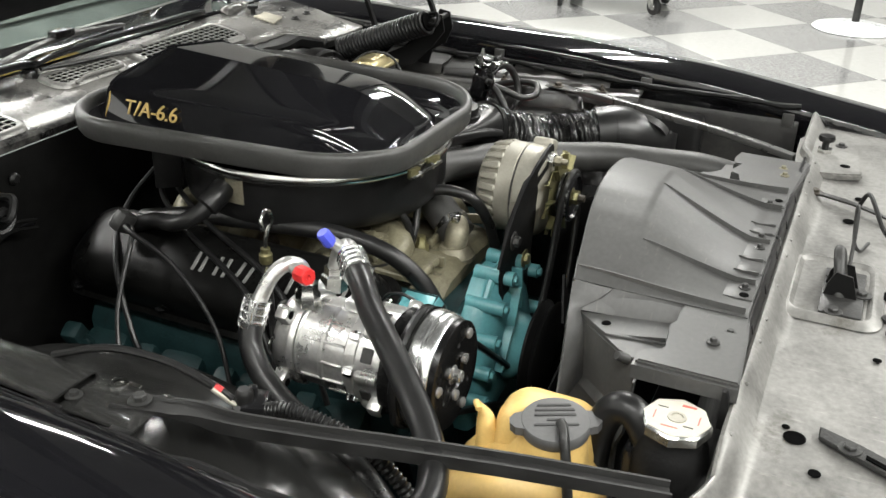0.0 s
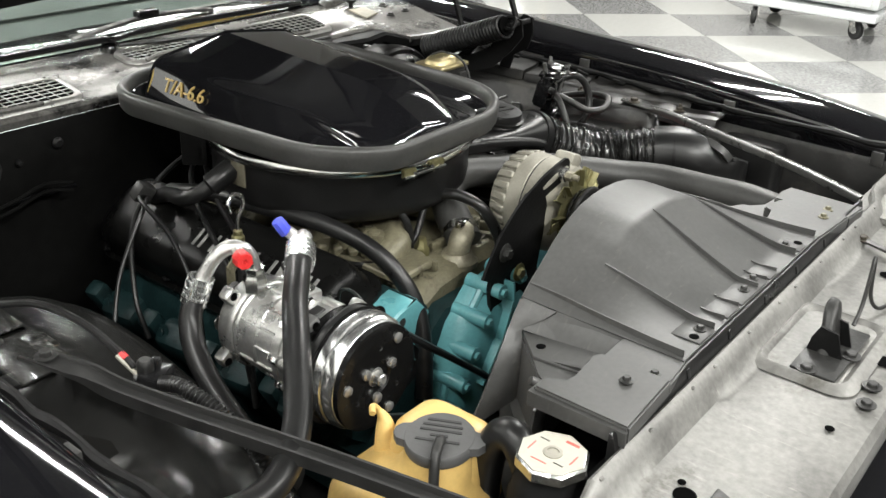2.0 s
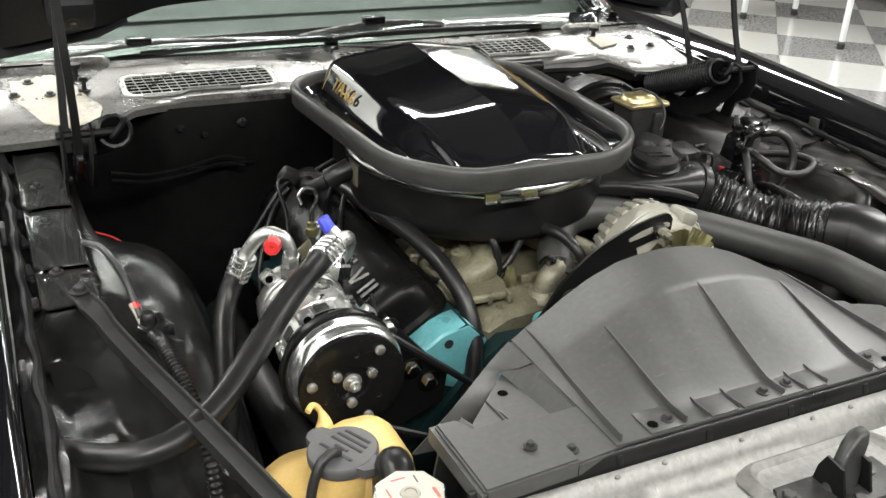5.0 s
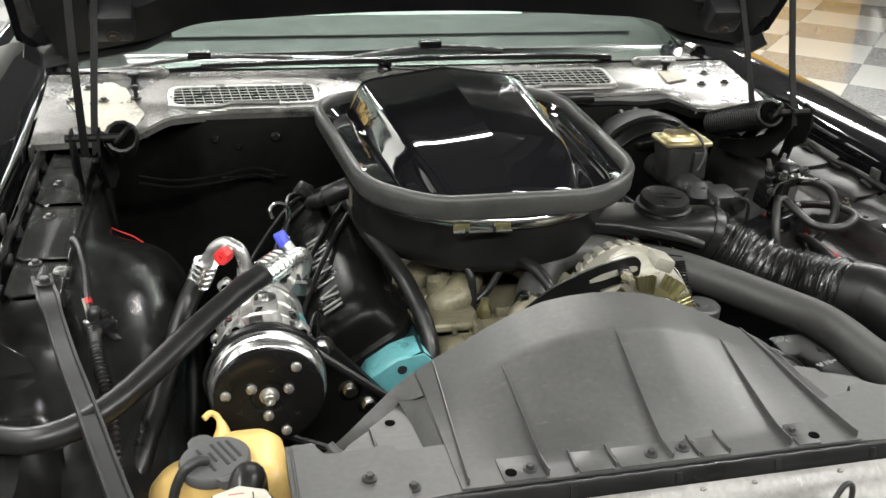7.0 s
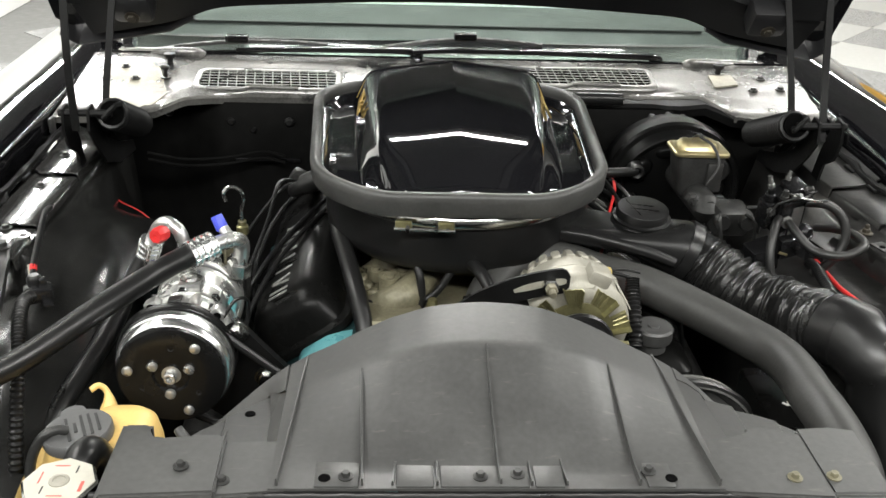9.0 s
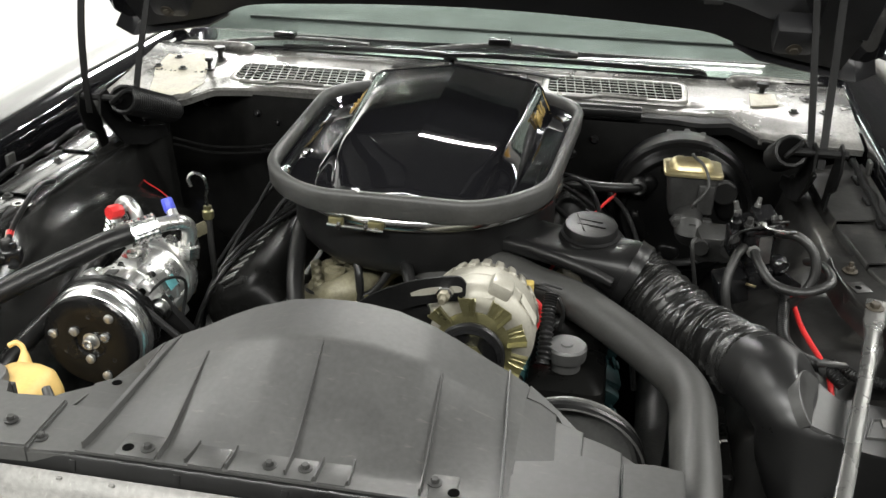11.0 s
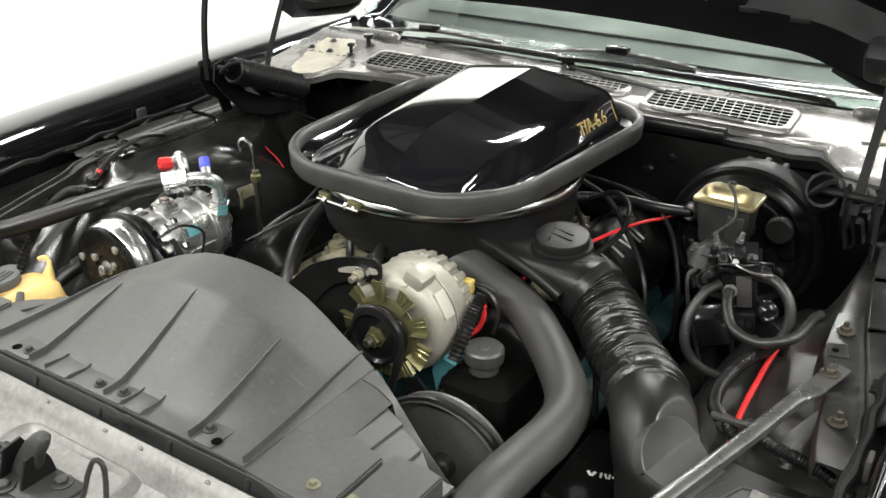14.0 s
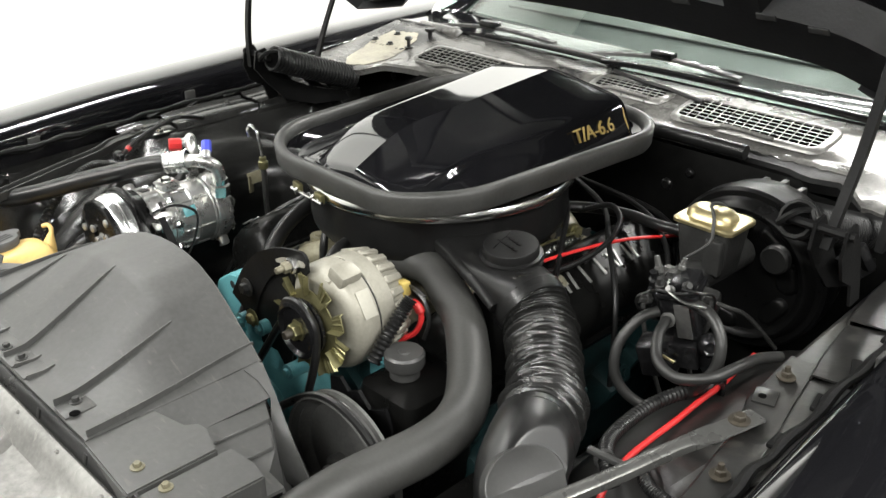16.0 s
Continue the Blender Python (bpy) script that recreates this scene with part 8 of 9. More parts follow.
for x, y, z, r, ln in ((0.380, 0.735, 0.80, 0.010, 0.026), (0.425, 0.738, 0.795, 0.012, 0.026), (0.402, 0.716, 0.800, 0.013, 0.014)):
    bm = bmesh.new()
    lathe(bm, [(0, 0), (r, 0), (r, ln * 0.5), (r * 0.6, ln * 0.55), (r * 0.6, ln), (0, ln)], at(x, y, z, (0, -1, 0.1)), 6)
    part("line_nut", bm, CASTIRON, mcyl)
bm = bmesh.new()
box(bm, 0.06, 0.05, 0.045, Matrix.Translation((0.435, 0.705, 0.78)) @ pose(0, 0, 0, 10, 5, 12), 0.008)
for x in (0.405, 0.445):
    lathe(bm, [(0, 0), (0.012, 0), (0.012, 0.014), (0, 0.014)], at(x + 0.01, 0.682, 0.785, (0, -1, 0)), 10)
tagged(part("brake_valve", bm, CASTIRON), "dull grey brake combination valve", "valve")
for pts in ([(0.405, 0.66, 0.805), (0.40, 0.645, 0.80), (0.405, 0.64, 0.77), (0.42, 0.65, 0.70), (0.44, 0.68, 0.60)], [(0.445, 0.66, 0.805), (0.455, 0.645, 0.80), (0.46, 0.65, 0.76), (0.47, 0.68, 0.66)], [(0.46, 0.70, 0.80), (0.485, 0.70, 0.80), (0.50, 0.73, 0.78), (0.52, 0.78, 0.72)]):
    hose_thing("brake_line", pts, 0.003, "thin dark steel brake line", CASTIRON, 8, "pipe", "brake lines")

# ---- cruise control valve block with its hoses ----
crz = thing("valve_block", "black control valve block with looped hoses", "valve", (0.47, 0.60, 0.72))
vb = Matrix.Translation((0.480, 0.602, 0.834)) @ pose(0, 0, 0, 14, -8, 14)
bm = bmesh.new()
box(bm, 0.042, 0.036, 0.062, vb, 0.004)
blk = part("body", bm, DARK_GLOSS, crz)
bm = bmesh.new()
box(bm, 0.050, 0.044, 0.007, vb @ Matrix.Translation((0.002, 0.0, 0.034)), 0.002)
box(bm, 0.030, 0.032, 0.012, vb @ Matrix.Translation((0.008, 0.004, 0.043)), 0.003)
part("top_cover", bm, DARK_GLOSS, blk)
bm = bmesh.new()
box(bm, 0.018, 0.0015, 0.05, vb @ Matrix.Translation((0.006, -0.019, -0.002)), 0.0005)
part("face_plate", bm, PULLEY, blk, "dull bare metal face plate")
bolt(blk, 0.4752, 0.5795, 0.8281, 0.0055, PULLEY, (0.1, -0.95, 0.3), 0.005, "screw")
bm = bmesh.new()
box(bm, 0.020, 0.026, 0.045, vb @ Matrix.Translation((-0.030, 0.004, 0.006)), 0.004)
lathe(bm, [(0, 0), (0.008, 0), (0.008, 0.012), (0.005, 0.014), (0.005, 0.022), (0, 0.022)], vb @ Matrix.Translation((-0.030, 0.004, 0.028)), 12)
part("side_valve", bm, DARK_GLOSS, crz)
bm = bmesh.new()
box(bm, 0.044, 0.034, 0.046, Matrix.Translation((0.455, 0.602, 0.762)) @ pose(0, 0, 0, 10, -14, 15), 0.004)
low = part("lower_box", bm, DARK_GLOSS, crz)
bm = bmesh.new()
box(bm, 0.016, 0.0015, 0.004, Matrix.Translation((0.480, 0.581, 0.776)) @ pose(0, 0, 0, 12, 20, 15), 0.0004)
part("gold_tag", bm, GOLD, low, "small gold tag")
bm = bmesh.new()
box(bm, 0.034, 0.030, 0.034, Matrix.Translation((0.490, 0.604, 0.782)) @ pose(0, 0, 0, 10, -8, 14), 0.003)
for dx in (-0.010, 0.012):
    lathe(bm, [(0, 0), (0.0045, 0), (0.0045, 0.008), (0, 0.009)], Matrix.Translation((0.490 + dx, 0.590, 0.783)) @ along((0, -1, 0.2)), 8)
part("middle_block", bm, DARK_GLOSS, crz)
bm = bmesh.new()
lathe(bm, [(0, 0), (0.006, 0), (0.008, -0.002), (0.013, 0.002), (0.0145, 0.006), (0.0145, 0.013), (0.012, 0.018), (0, 0.018)], at(0.522, 0.600, 0.800, (-0.5, 0.8, -0.1)), 24)
part("diaphragm", bm, DARK_GLOSS, crz)
bm = bmesh.new()
sheet(bm, [[Vector((0.500 + 0.05 * k / 4 + 0.0, 0.612 - 0.004 * k, 0.805 - 0.028 * k / 4 - 0.018 * j)) for j in range(3)] for k in range(5)], 0.002)
part("mounting_bracket", bm, DARK_GLOSS, crz)
for dx, dy, dz, r, ln, ax in ((-0.018, -0.012, 0.04, 0.005, 0.014, (0, -0.2, 1)), (-0.004, -0.016, 0.042, 0.004, 0.016, (0.2, -0.8, 0.5)), (0.014, -0.014, 0.048, 0.0045, 0.012, (0.6, -0.5, 0.5)), (-0.034, -0.010, 0.02, 0.005, 0.016, (-0.4, -0.9, 0.1)), (0.024, 0.0, 0.02, 0.005, 0.014, (1, -0.1, 0.2)), (-0.026, 0.010, 0.045, 0.004, 0.020, (-0.3, 0, 1)), (0.0, 0.012, 0.052, 0.0035, 0.014, (0.2, 0.1, 1))):
    bm = bmesh.new()
    m = vb @ Matrix.Translation((dx, dy, dz))
    lathe(bm, [(0, 0), (r * 1.3, 0), (r * 1.3, ln * 0.35), (r, ln * 0.4), (r * 0.8, ln), (0, ln)], Matrix.Translation(m.translation) @ along(ax), 8)
    part("fitting", bm, PULLEY if r < 0.0041 else CASTIRON, blk)
for pts, mat in (([(-0.03, -0.014, 0.034), (-0.016, -0.024, 0.046), (0.008, -0.026, 0.046), (0.026, -0.014, 0.040)], WIRE), ([(-0.034, -0.01, 0.0), (-0.046, -0.020, 0.012), (-0.044, -0.022, 0.030), (-0.030, -0.016, 0.036)], WIRE), ([(0.010, -0.020, 0.048), (0.030, -0.018, 0.044), (0.040, -0.004, 0.03), (0.036, 0.008, 0.0)], WIRE)):
    bm = bmesh.new()
    tube(bm, [vb @ Vector(q) for q in pts], 0.0018, 6, 6)
    part("lead", bm, mat, blk)
hose_thing("control_hose", [(0.476, 0.575, 0.83), (0.482, 0.55, 0.822), (0.50, 0.525, 0.808), (0.535, 0.51, 0.808), (0.568, 0.522, 0.818), (0.575, 0.565, 0.815), (0.572, 0.62, 0.80), (0.57, 0.68, 0.775)], 0.0064, "grey rubber control hose looped beside the inner fender", HOSE_DARK)
hose_thing("control_hose", [(0.462, 0.578, 0.835), (0.45, 0.558, 0.828), (0.44, 0.535, 0.80), (0.445, 0.525, 0.765), (0.465, 0.535, 0.735), (0.50, 0.56, 0.72), (0.53, 0.60, 0.73)], 0.0064, "grey rubber control hose beside the valve block", HOSE_DARK)
hose_thing("control_hose", [(0.50, 0.585, 0.858), (0.53, 0.575, 0.858), (0.551, 0.565, 0.84), (0.555, 0.555, 0.81), (0.54, 0.55, 0.78), (0.52, 0.56, 0.755)], 0.0068, "grey rubber control hose over the valve block", HOSE_DARK)
bm = bmesh.new()
tube(bm, [(0.56, 0.41, 0.765), (0.586, 0.388, 0.763), (0.613, 0.382, 0.761), (0.649, 0.375, 0.758), (0.682, 0.36, 0.75)], lambda u: 0.0068 + 0.0006 * math.sin(u * 230), 10, 60)
tagged(part("corrugated_conduit", bm, RUBBER), "black corrugated wiring conduit crossing to the fender", "conduit")
hose_thing("control_wire", [(0.465, 0.59, 0.872), (0.48, 0.565, 0.874), (0.505, 0.56, 0.87), (0.525, 0.572, 0.866)], 0.002, "thin bright control wire", STEEL, 8, "wire")
hose_thing("red_wire", [(0.53, 0.70, 0.75), (0.535, 0.65, 0.755), (0.54, 0.606, 0.757), (0.540, 0.55, 0.757), (0.5415, 0.508, 0.757), (0.5445, 0.46, 0.762), (0.549, 0.409, 0.767), (0.553, 0.37, 0.763), (0.555, 0.345, 0.74)], 0.0036, "red insulated cable along the inner fender", RED, 10, "wire")
bm = bmesh.new()
tube(bm, [(0.533, 0.60, 0.752), (0.524, 0.555, 0.764), (0.514, 0.50, 0.768), (0.511, 0.455, 0.765), (0.520, 0.412, 0.770), (0.536, 0.385, 0.776), (0.550, 0.368, 0.778), (0.566, 0.360, 0.766)], lambda u: 0.0080 + 0.0005 * math.sin(u * 400), 12, 60)
tagged(part("corrugated_conduit", bm, RUBBER), "black corrugated wiring conduit on the inner fender", "conduit")
bm = bmesh.new()
box(bm, 0.04, 0.008, 0.006, Matrix.Translation((0.549, 0.366, 0.790)) @ pose(0, 0, 0, 0, 8, 14), 0.002)
lathe(bm, [(0.0095, -0.004), (0.0108, -0.004), (0.0108, 0.004), (0.0095, 0.004)], at(0.545, 0.371, 0.781, (0.8, -0.5, 0.2)), 16)
tagged(part("conduit_clip", bm, PANEL_GREY), "grey plastic clip round the conduit", "clip")

# ---- left inner fender wiring ----
bm = bmesh.new()
tube(bm, [(-0.60, 0.62, 0.818), (-0.585, 0.56, 0.835), (-0.572, 0.50, 0.83), (-0.566, 0.455, 0.815), (-0.562, 0.43, 0.80)], 0.0042, 8, 8)
tagged(part("fender_lead", bm, WIRE), "black lead to the fender connector", "wire")
bm = bmesh.new()
tube(bm, [(-0.570, 0.447, 0.812), (-0.566, 0.435, 0.802), (-0.562, 0.42, 0.792)], 0.0026, 8, 5)
tagged(part("pale_lead", bm, ALT), "short pale wire beside the fender connector", "wire")
conn = thing("fender_connector", "black plug and sensor on the inner fender", "connector", (-0.555, 0.42, 0.785))
bm = bmesh.new()
lathe(bm, [(0, 0), (0.013, 0), (0.013, 0.008), (0.009, 0.011), (0.009, 0.022), (0.006, 0.026), (0, 0.026)], at(-0.556, 0.42, 0.786), 16)
part("sensor", bm, WIRE, conn)
bm = bmesh.new()
box(bm, 0.036, 0.026, 0.020, Matrix.Translation((-0.55, 0.412, 0.790)) @ pose(0, 0, 0, 0, 0, 25), 0.004)
box(bm, 0.010, 0.010, 0.012, Matrix.Translation((-0.545, 0.418, 0.803)) @ pose(0, 0, 0, 0, 0, 25), 0.002)
box(bm, 0.012, 0.03, 0.003, Matrix.Translation((-0.535, 0.40, 0.785)) @ pose(0, 0, 0, 0, 20, 25), 0.001)
part("plug", bm, DARK_GLOSS, conn)
bm = bmesh.new()
tube(bm, [(-0.5655, 0.448, 0.811), (-0.564, 0.441, 0.807)], 0.0049, 8, 2)
part("red_band", bm, RED, conn, "red tape band")
bm = bmesh.new()
tube(bm, [(-0.555, 0.405, 0.79), (-0.552, 0.37, 0.80), (-0.545, 0.33, 0.79), (-0.535, 0.29, 0.765), (-0.53, 0.25, 0.72), (-0.53, 0.22, 0.66)], lambda u: 0.0075 + 0.0011 * math.sin(u * 300), 10, 60)
tagged(part("corrugated_conduit", bm, RUBBER), "black corrugated wiring conduit by the wheel arch", "conduit")

# ---- fender braces ----
def brace(s):
    b = thing("fender_brace", "flattened grey steel brace rod bolted to the inner fender" if s > 0 else "flattened black steel brace rod bolted to the inner fender", "brace", (s * 0.52, 0.25, 0.79), "fender braces")
    bm = bmesh.new()
    pts = [(0.6275, 0.516, 0.8035 if s > 0 else 0.8135), (0.619, 0.482, 0.8035 if s > 0 else 0.8135), (0.608, 0.44, 0.8045 if s > 0 else 0.8125), (0.598, 0.405, 0.804), (0.577, 0.325, 0.801), (0.553, 0.243, 0.798), (0.53, 0.162, 0.795), (0.507, 0.085, 0.789), (0.485, 0.015, 0.782)]
    rings = []
    line = smooth_path(pts, 5)
    for i, c in enumerate(line):
        d = (line[min(i + 1, len(line) - 1)] - line[max(i - 1, 0)]).normalized()
        sd = d.cross(Vector((0, 0, 1))).normalized()
        up = sd.cross(d)
        u = i / (len(line) - 1)
        w, h = (0.0125, 0.0022) if u < 0.2 else (0.0085 if s > 0 else 0.0105, 0.0068)
        if 0.2 <= u < 0.34:
            k = (u - 0.2) / 0.14
            w, h = 0.0135 + ((0.0085 if s > 0 else 0.0105) - 0.0135) * k, 0.0022 + 0.0046 * k
        if s < 0:
            q = [c + sd * (w * a) + up * (h * g) for a, g in ((-1, -1), (1, -1), (1, 1), (0.72, 1), (0.62, 0.1), (-0.62, 0.1), (-0.72, 1), (-1, 1))]
            rings.append([Vector((s * p.x, p.y, p.z)) for p in q])
            continue
        q = [c + sd * (w * math.copysign(abs(math.cos(a)) ** 0.6, math.cos(a))) + up * (h * math.copysign(abs(math.sin(a)) ** 0.6, math.sin(a))) for a in [2 * math.pi * j / 12 for j in range(12)]]
        rings.append([Vector((s * p.x, p.y, p.z)) for p in q])
    loft(bm, rings)
    part("rod", bm, BRACE if s > 0 else BRACE_DARK, b)
    bolt(b, s * 0.6205, 0.492, 0.8055 if s > 0 else 0.8155, 0.0068, RUST if s > 0 else CASTIRON, (0, 0, 1), 0.008)
    return b


brace(1)
brace(-1)

# ---- cowl fittings ----
def vent(x0, x1, y0, y1, nx, ny):
    v = thing("cowl_vent", "black cowl vent grille of fine square mesh", "vent grille", ((x0 + x1) / 2, (y0 + y1) / 2, cowl_z((y0 + y1) / 2)), "cowl vents")
    z = lambda y: cowl_z(y) + 0.006
    cx, cyy = (x0 + x1) / 2, (y0 + y1) / 2
    bm = bmesh.new()
    rings = []
    for g, h in ((0.012, -0.005), (0.010, 0.0), (0.006, 0.002), (0.0, 0.0015), (0.0, -0.003)):
        rings.append([Vector((x, y, z(y) + h)) for x, y in round_rect(x1 - x0 + 2 * g, y1 - y0 + 2 * g, 0.014 + g * 0.6, 4, cx, cyy)])
    loft(bm, rings, True, False)
    part("frame", bm, VENT_BAR, v, "worn grey frame")
    # black sheet gives the mesh openings their shade as colour
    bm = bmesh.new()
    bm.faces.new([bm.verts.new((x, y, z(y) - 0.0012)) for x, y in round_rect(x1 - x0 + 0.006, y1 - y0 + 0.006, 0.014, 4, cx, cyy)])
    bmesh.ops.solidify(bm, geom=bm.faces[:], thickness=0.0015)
    part("dark_opening_sheet", bm, HOLE, v)
    for k in range(1, nx):
        x = x0 + (x1 - x0) * k / nx
        bm = bmesh.new()
        tube(bm, [Vector((x + 0.004, y0, z(y0) + 0.001)), Vector((x - 0.004, y1, z(y1) + 0.001))], 0.0009, 5, 1)
        part("bar", bm, VENT_BAR, v)
    for k in range(1, ny):
        y = y0 + (y1 - y0) * k / ny
        bm = bmesh.new()
        tube(bm, [(x0, y, z(y) + 0.001), (x1, y, z(y) + 0.001)], 0.0009, 5, 1)
        part("bar", bm, VENT_BAR, v)
    bm = bmesh.new()
    tube(bm, [(x0 + 0.02, y0 - 0.014, z(y0) + 0.001), (cx - 0.05, y0 - 0.018, z(y0) + 0.002), (cx - 0.02, y0 - 0.008, z(y0) + 0.004), (cx + 0.06, y0 - 0.012, z(y0) + 0.003)], 0.0038, 8, 6)
    part("edge_bead", bm, COWL, v)
    return v


vent(-0.468, -0.215, 1.056, 1.125, 15, 6)
vent(0.142, 0.392, 1.095, 1.165, 15, 6)
vent(-0.06, 0.085, 1.128, 1.168, 10, 4)
# rubber strip on the firewall edge, and loose edge of sound pad
bm = bmesh.new()
tube(bm, [(0.10, 1.02, 0.872), (0.16, 1.018, 0.877), (0.24, 1.018, 0.879), (0.318, 1.02, 0.878)], 0.012, 10, 6)
tagged(part("cowl_seal", bm, RUBBER), "black rubber strip on the cowl edge", "seal strip")


def wiper(pts, blade, label):
    w = thing("wiper", label, "wiper", pts[0], "wipers")
    bm = bmesh.new()
    lathe(bm, [(0, 0), (0.016, 0), (0.016, 0.012), (0.012, 0.02), (0, 0.022)], at(*pts[0][:2], pts[0][2] - 0.016), 18)
    part("pivot", bm, DARK_GLOSS, w)
    bm = bmesh.new()
    line = smooth_path(pts, 8)
    rings = []
    for i, c in enumerate(line):
        u = i / (len(line) - 1)
        d = (line[min(i + 1, len(line) - 1)] - line[max(i - 1, 0)]).normalized()
        sd = d.cross(Vector((0, 0, 1))).normalized()
        up = sd.cross(d)
        wd, ht = 0.0145 - 0.0075 * u, 0.0075 - 0.003 * u
        rings.append([c + sd * (wd * math.copysign(abs(math.cos(a)) ** 0.6, math.cos(a))) + up * (ht * math.copysign(abs(math.sin(a)) ** 0.6, math.sin(a))) for a in [2 * math.pi * j / 12 for j in range(12)]])
    loft(bm, rings)
    part("arm", bm, DARK_GLOSS, w, "black wiper arm")
    a, b = Vector(blade[0]), Vector(blade[1])
    d = (b - a).normalized()
    sd = d.cross(Vector((0, 0, 1))).normalized()
    bow = lambda q: a.lerp(b, q) + Vector((0, 0, 0.004 + 0.013 * math.sin(math.pi * q)))
    bm = bmesh.new()
    loft(bm, [[bow(k / 16) + sd * x + Vector((0, 0, z)) for x, z in ((-0.0085, -0.003), (-0.007, 0.002), (0.007, 0.002), (0.0085, -0.003))] for k in range(17)])
    br = part("bridge", bm, SHROUD, w, "slotted dark grey wiper bridge")
    for k in range(9):
        q = 0.08 + 0.105 * k
        if k == 4:
            continue
        bm = bmesh.new()
        loft(bm, [[bow(q + g) + sd * x + Vector((0, 0, 0.0028)) for x in (-0.0042, 0.0042)] + [bow(q + g) + sd * x + Vector((0, 0, 0.0005)) for x in (0.0042, -0.0042)] for g in (-0.032, 0.032)])
        part("slot", bm, PRINT_GAP_DARK, br, "dark oval slot")
    bm = bmesh.new()
    tube(bm, [a - Vector((0, 0, 0.004)), (a + b) / 2 - Vector((0, 0, 0.004)), b - Vector((0, 0, 0.004))], 0.0042, 6, 4)
    part("blade", bm, RUBBER, w)
    bm = bmesh.new()
    box(bm, 0.045, 0.022, 0.014, Matrix.Translation(bow(0.5) + Vector((0, 0, 0.006))), 0.003)
    part("clip", bm, DARK_GLOSS, w)
    return w


wiper([(0.43, 1.235, 0.893), (0.425, 1.225, 0.906), (0.40, 1.21, 0.912), (0.30, 1.205, 0.915), (0.15, 1.20, 0.918), (0.0, 1.185, 0.921), (-0.07, 1.165, 0.922)], ((-0.12, 1.205, 0.918), (0.19, 1.215, 0.925)), "black wiper parked along the windshield base")
wiper([(-0.06, 1.195, 0.90), (-0.07, 1.19, 0.917), (-0.15, 1.20, 0.916), (-0.30, 1.215, 0.91), (-0.42, 1.225, 0.903)], ((-0.60, 1.232, 0.893), (-0.24, 1.235, 0.912)), "black wiper parked along the windshield base")
hose_thing("washer_jet_pipe", [(-0.05, 1.18, 0.905), (0.02, 1.165, 0.903), (0.10, 1.158, 0.90), (0.16, 1.15, 0.895)], 0.004, "black washer jet pipe on the cowl", WIRE, 8, "pipe")
for s in (-1, 1):
    bm = bmesh.new()
    tube(bm, [(s * 0.488, 1.205, 0.893), (s * 0.50, 1.205, 0.897), (s * 0.57, 1.222, 0.892), (s * 0.64, 1.245, 0.884), (s * 0.672, 1.262, 0.875)], 0.0145, 14, 8)
    tagged(part("cowl_bead", bm, COWL), "rounded grey bead pressed on the cowl corner", "trim", kind="structure")
    st = thing("hood_stop", "black rubber hood stop on a small post", "hood stop", (s * 0.541, 1.17, 0.872), "hood stops")
    bm = bmesh.new()
    lathe(bm, [(0, 0), (0.0055, 0), (0.0055, 0.018), (0.011, 0.019), (0.012, 0.022), (0.011, 0.026), (0, 0.026)], at(s * 0.541, 1.17, 0.882), 18)
    part("stop", bm, RUBBER, st)
    bm = bmesh.new()
    lathe(bm, [(0, 0), (0.014, 0), (0.013, 0.004), (0, 0.005)], at(s * 0.541, 1.17, 0.879), 18)
    part("foot", bm, COWL, st)
    base_z = 0.789 if s > 0 else 0.747
    st = thing("hood_stop", "grey screw-in hood stop on the radiator support", "hood stop", (s * 0.52, -0.03, base_z), "hood stops")
    bm = bmesh.new()
    lathe(bm, [(0, 0), (0.006, 0), (0.006, 0.02), (0.013, 0.021), (0.0145, 0.025), (0.013, 0.03), (0, 0.031)], at(s * 0.52, -0.03, base_z), 18)
    part("stop", bm, RUBBER, st)
    bm = bmesh.new()
    lathe(bm, [(0, 0), (0.013, 0), (0.013, 0.007), (0, 0.007)], at(s * 0.52, -0.03, base_z), 6)
    part("lock_nut", bm, STEEL, st)

# ---- hood latch ----
bm = bmesh.new()
prism(bm, [(-0.016 + r * math.cos(a), -0.141 + r * 0.8 * math.sin(a)) for a, r in [(radians(q), 0.0105) for q in range(-30, 211, 30)] + [(radians(q), 0.0045) for q in range(210, -31, -40)]], 0.0014, Matrix.Translation((0, 0, 0.7762)))
part("hole", bm, HOLE, rad_sup, "dark kidney-shaped slot")
latch = thing("hood_latch", "greasy black steel hood latch in its tray", "latch", (-0.005, -0.09, 0.778))
bm = bmesh.new()
box(bm, 0.13, 0.05, 0.004, Matrix.Translation((-0.005, -0.098, 0.781)), 0.0015)
part("plate", bm, CASTIRON, latch)
for x in (-0.022, 0.012):
    bm = bmesh.new()
    loft(bm, [[Vector((x + d, y, z)) for y, z in ((-0.115, 0.782), (-0.075, 0.782), (-0.078, 0.80), (-0.085, 0.815), (-0.105, 0.812))] for d in (0, 0.003)])
    part("cheek", bm, DARK, latch, "black latch cheek")
bm = bmesh.new()
rings = []
for x, y, z, w, d in ((-0.006, -0.094, 0.781, 0.038, 0.018), (-0.002, -0.092, 0.796, 0.034, 0.016), (0.004, -0.089, 0.810, 0.030, 0.015), (0.011, -0.086, 0.822, 0.027, 0.016), (0.016, -0.084, 0.830, 0.020, 0.014), (0.018, -0.083, 0.8335, 0.010, 0.008)):
    rings.append([Vector((x + a, y + c, z)) for a, c in round_rect(w, d, d * 0.42, 5)])
loft(bm, rings)
part("hook", bm, CASTIRON, latch, "worn dark steel hook", sharp=50)
bm = bmesh.new()
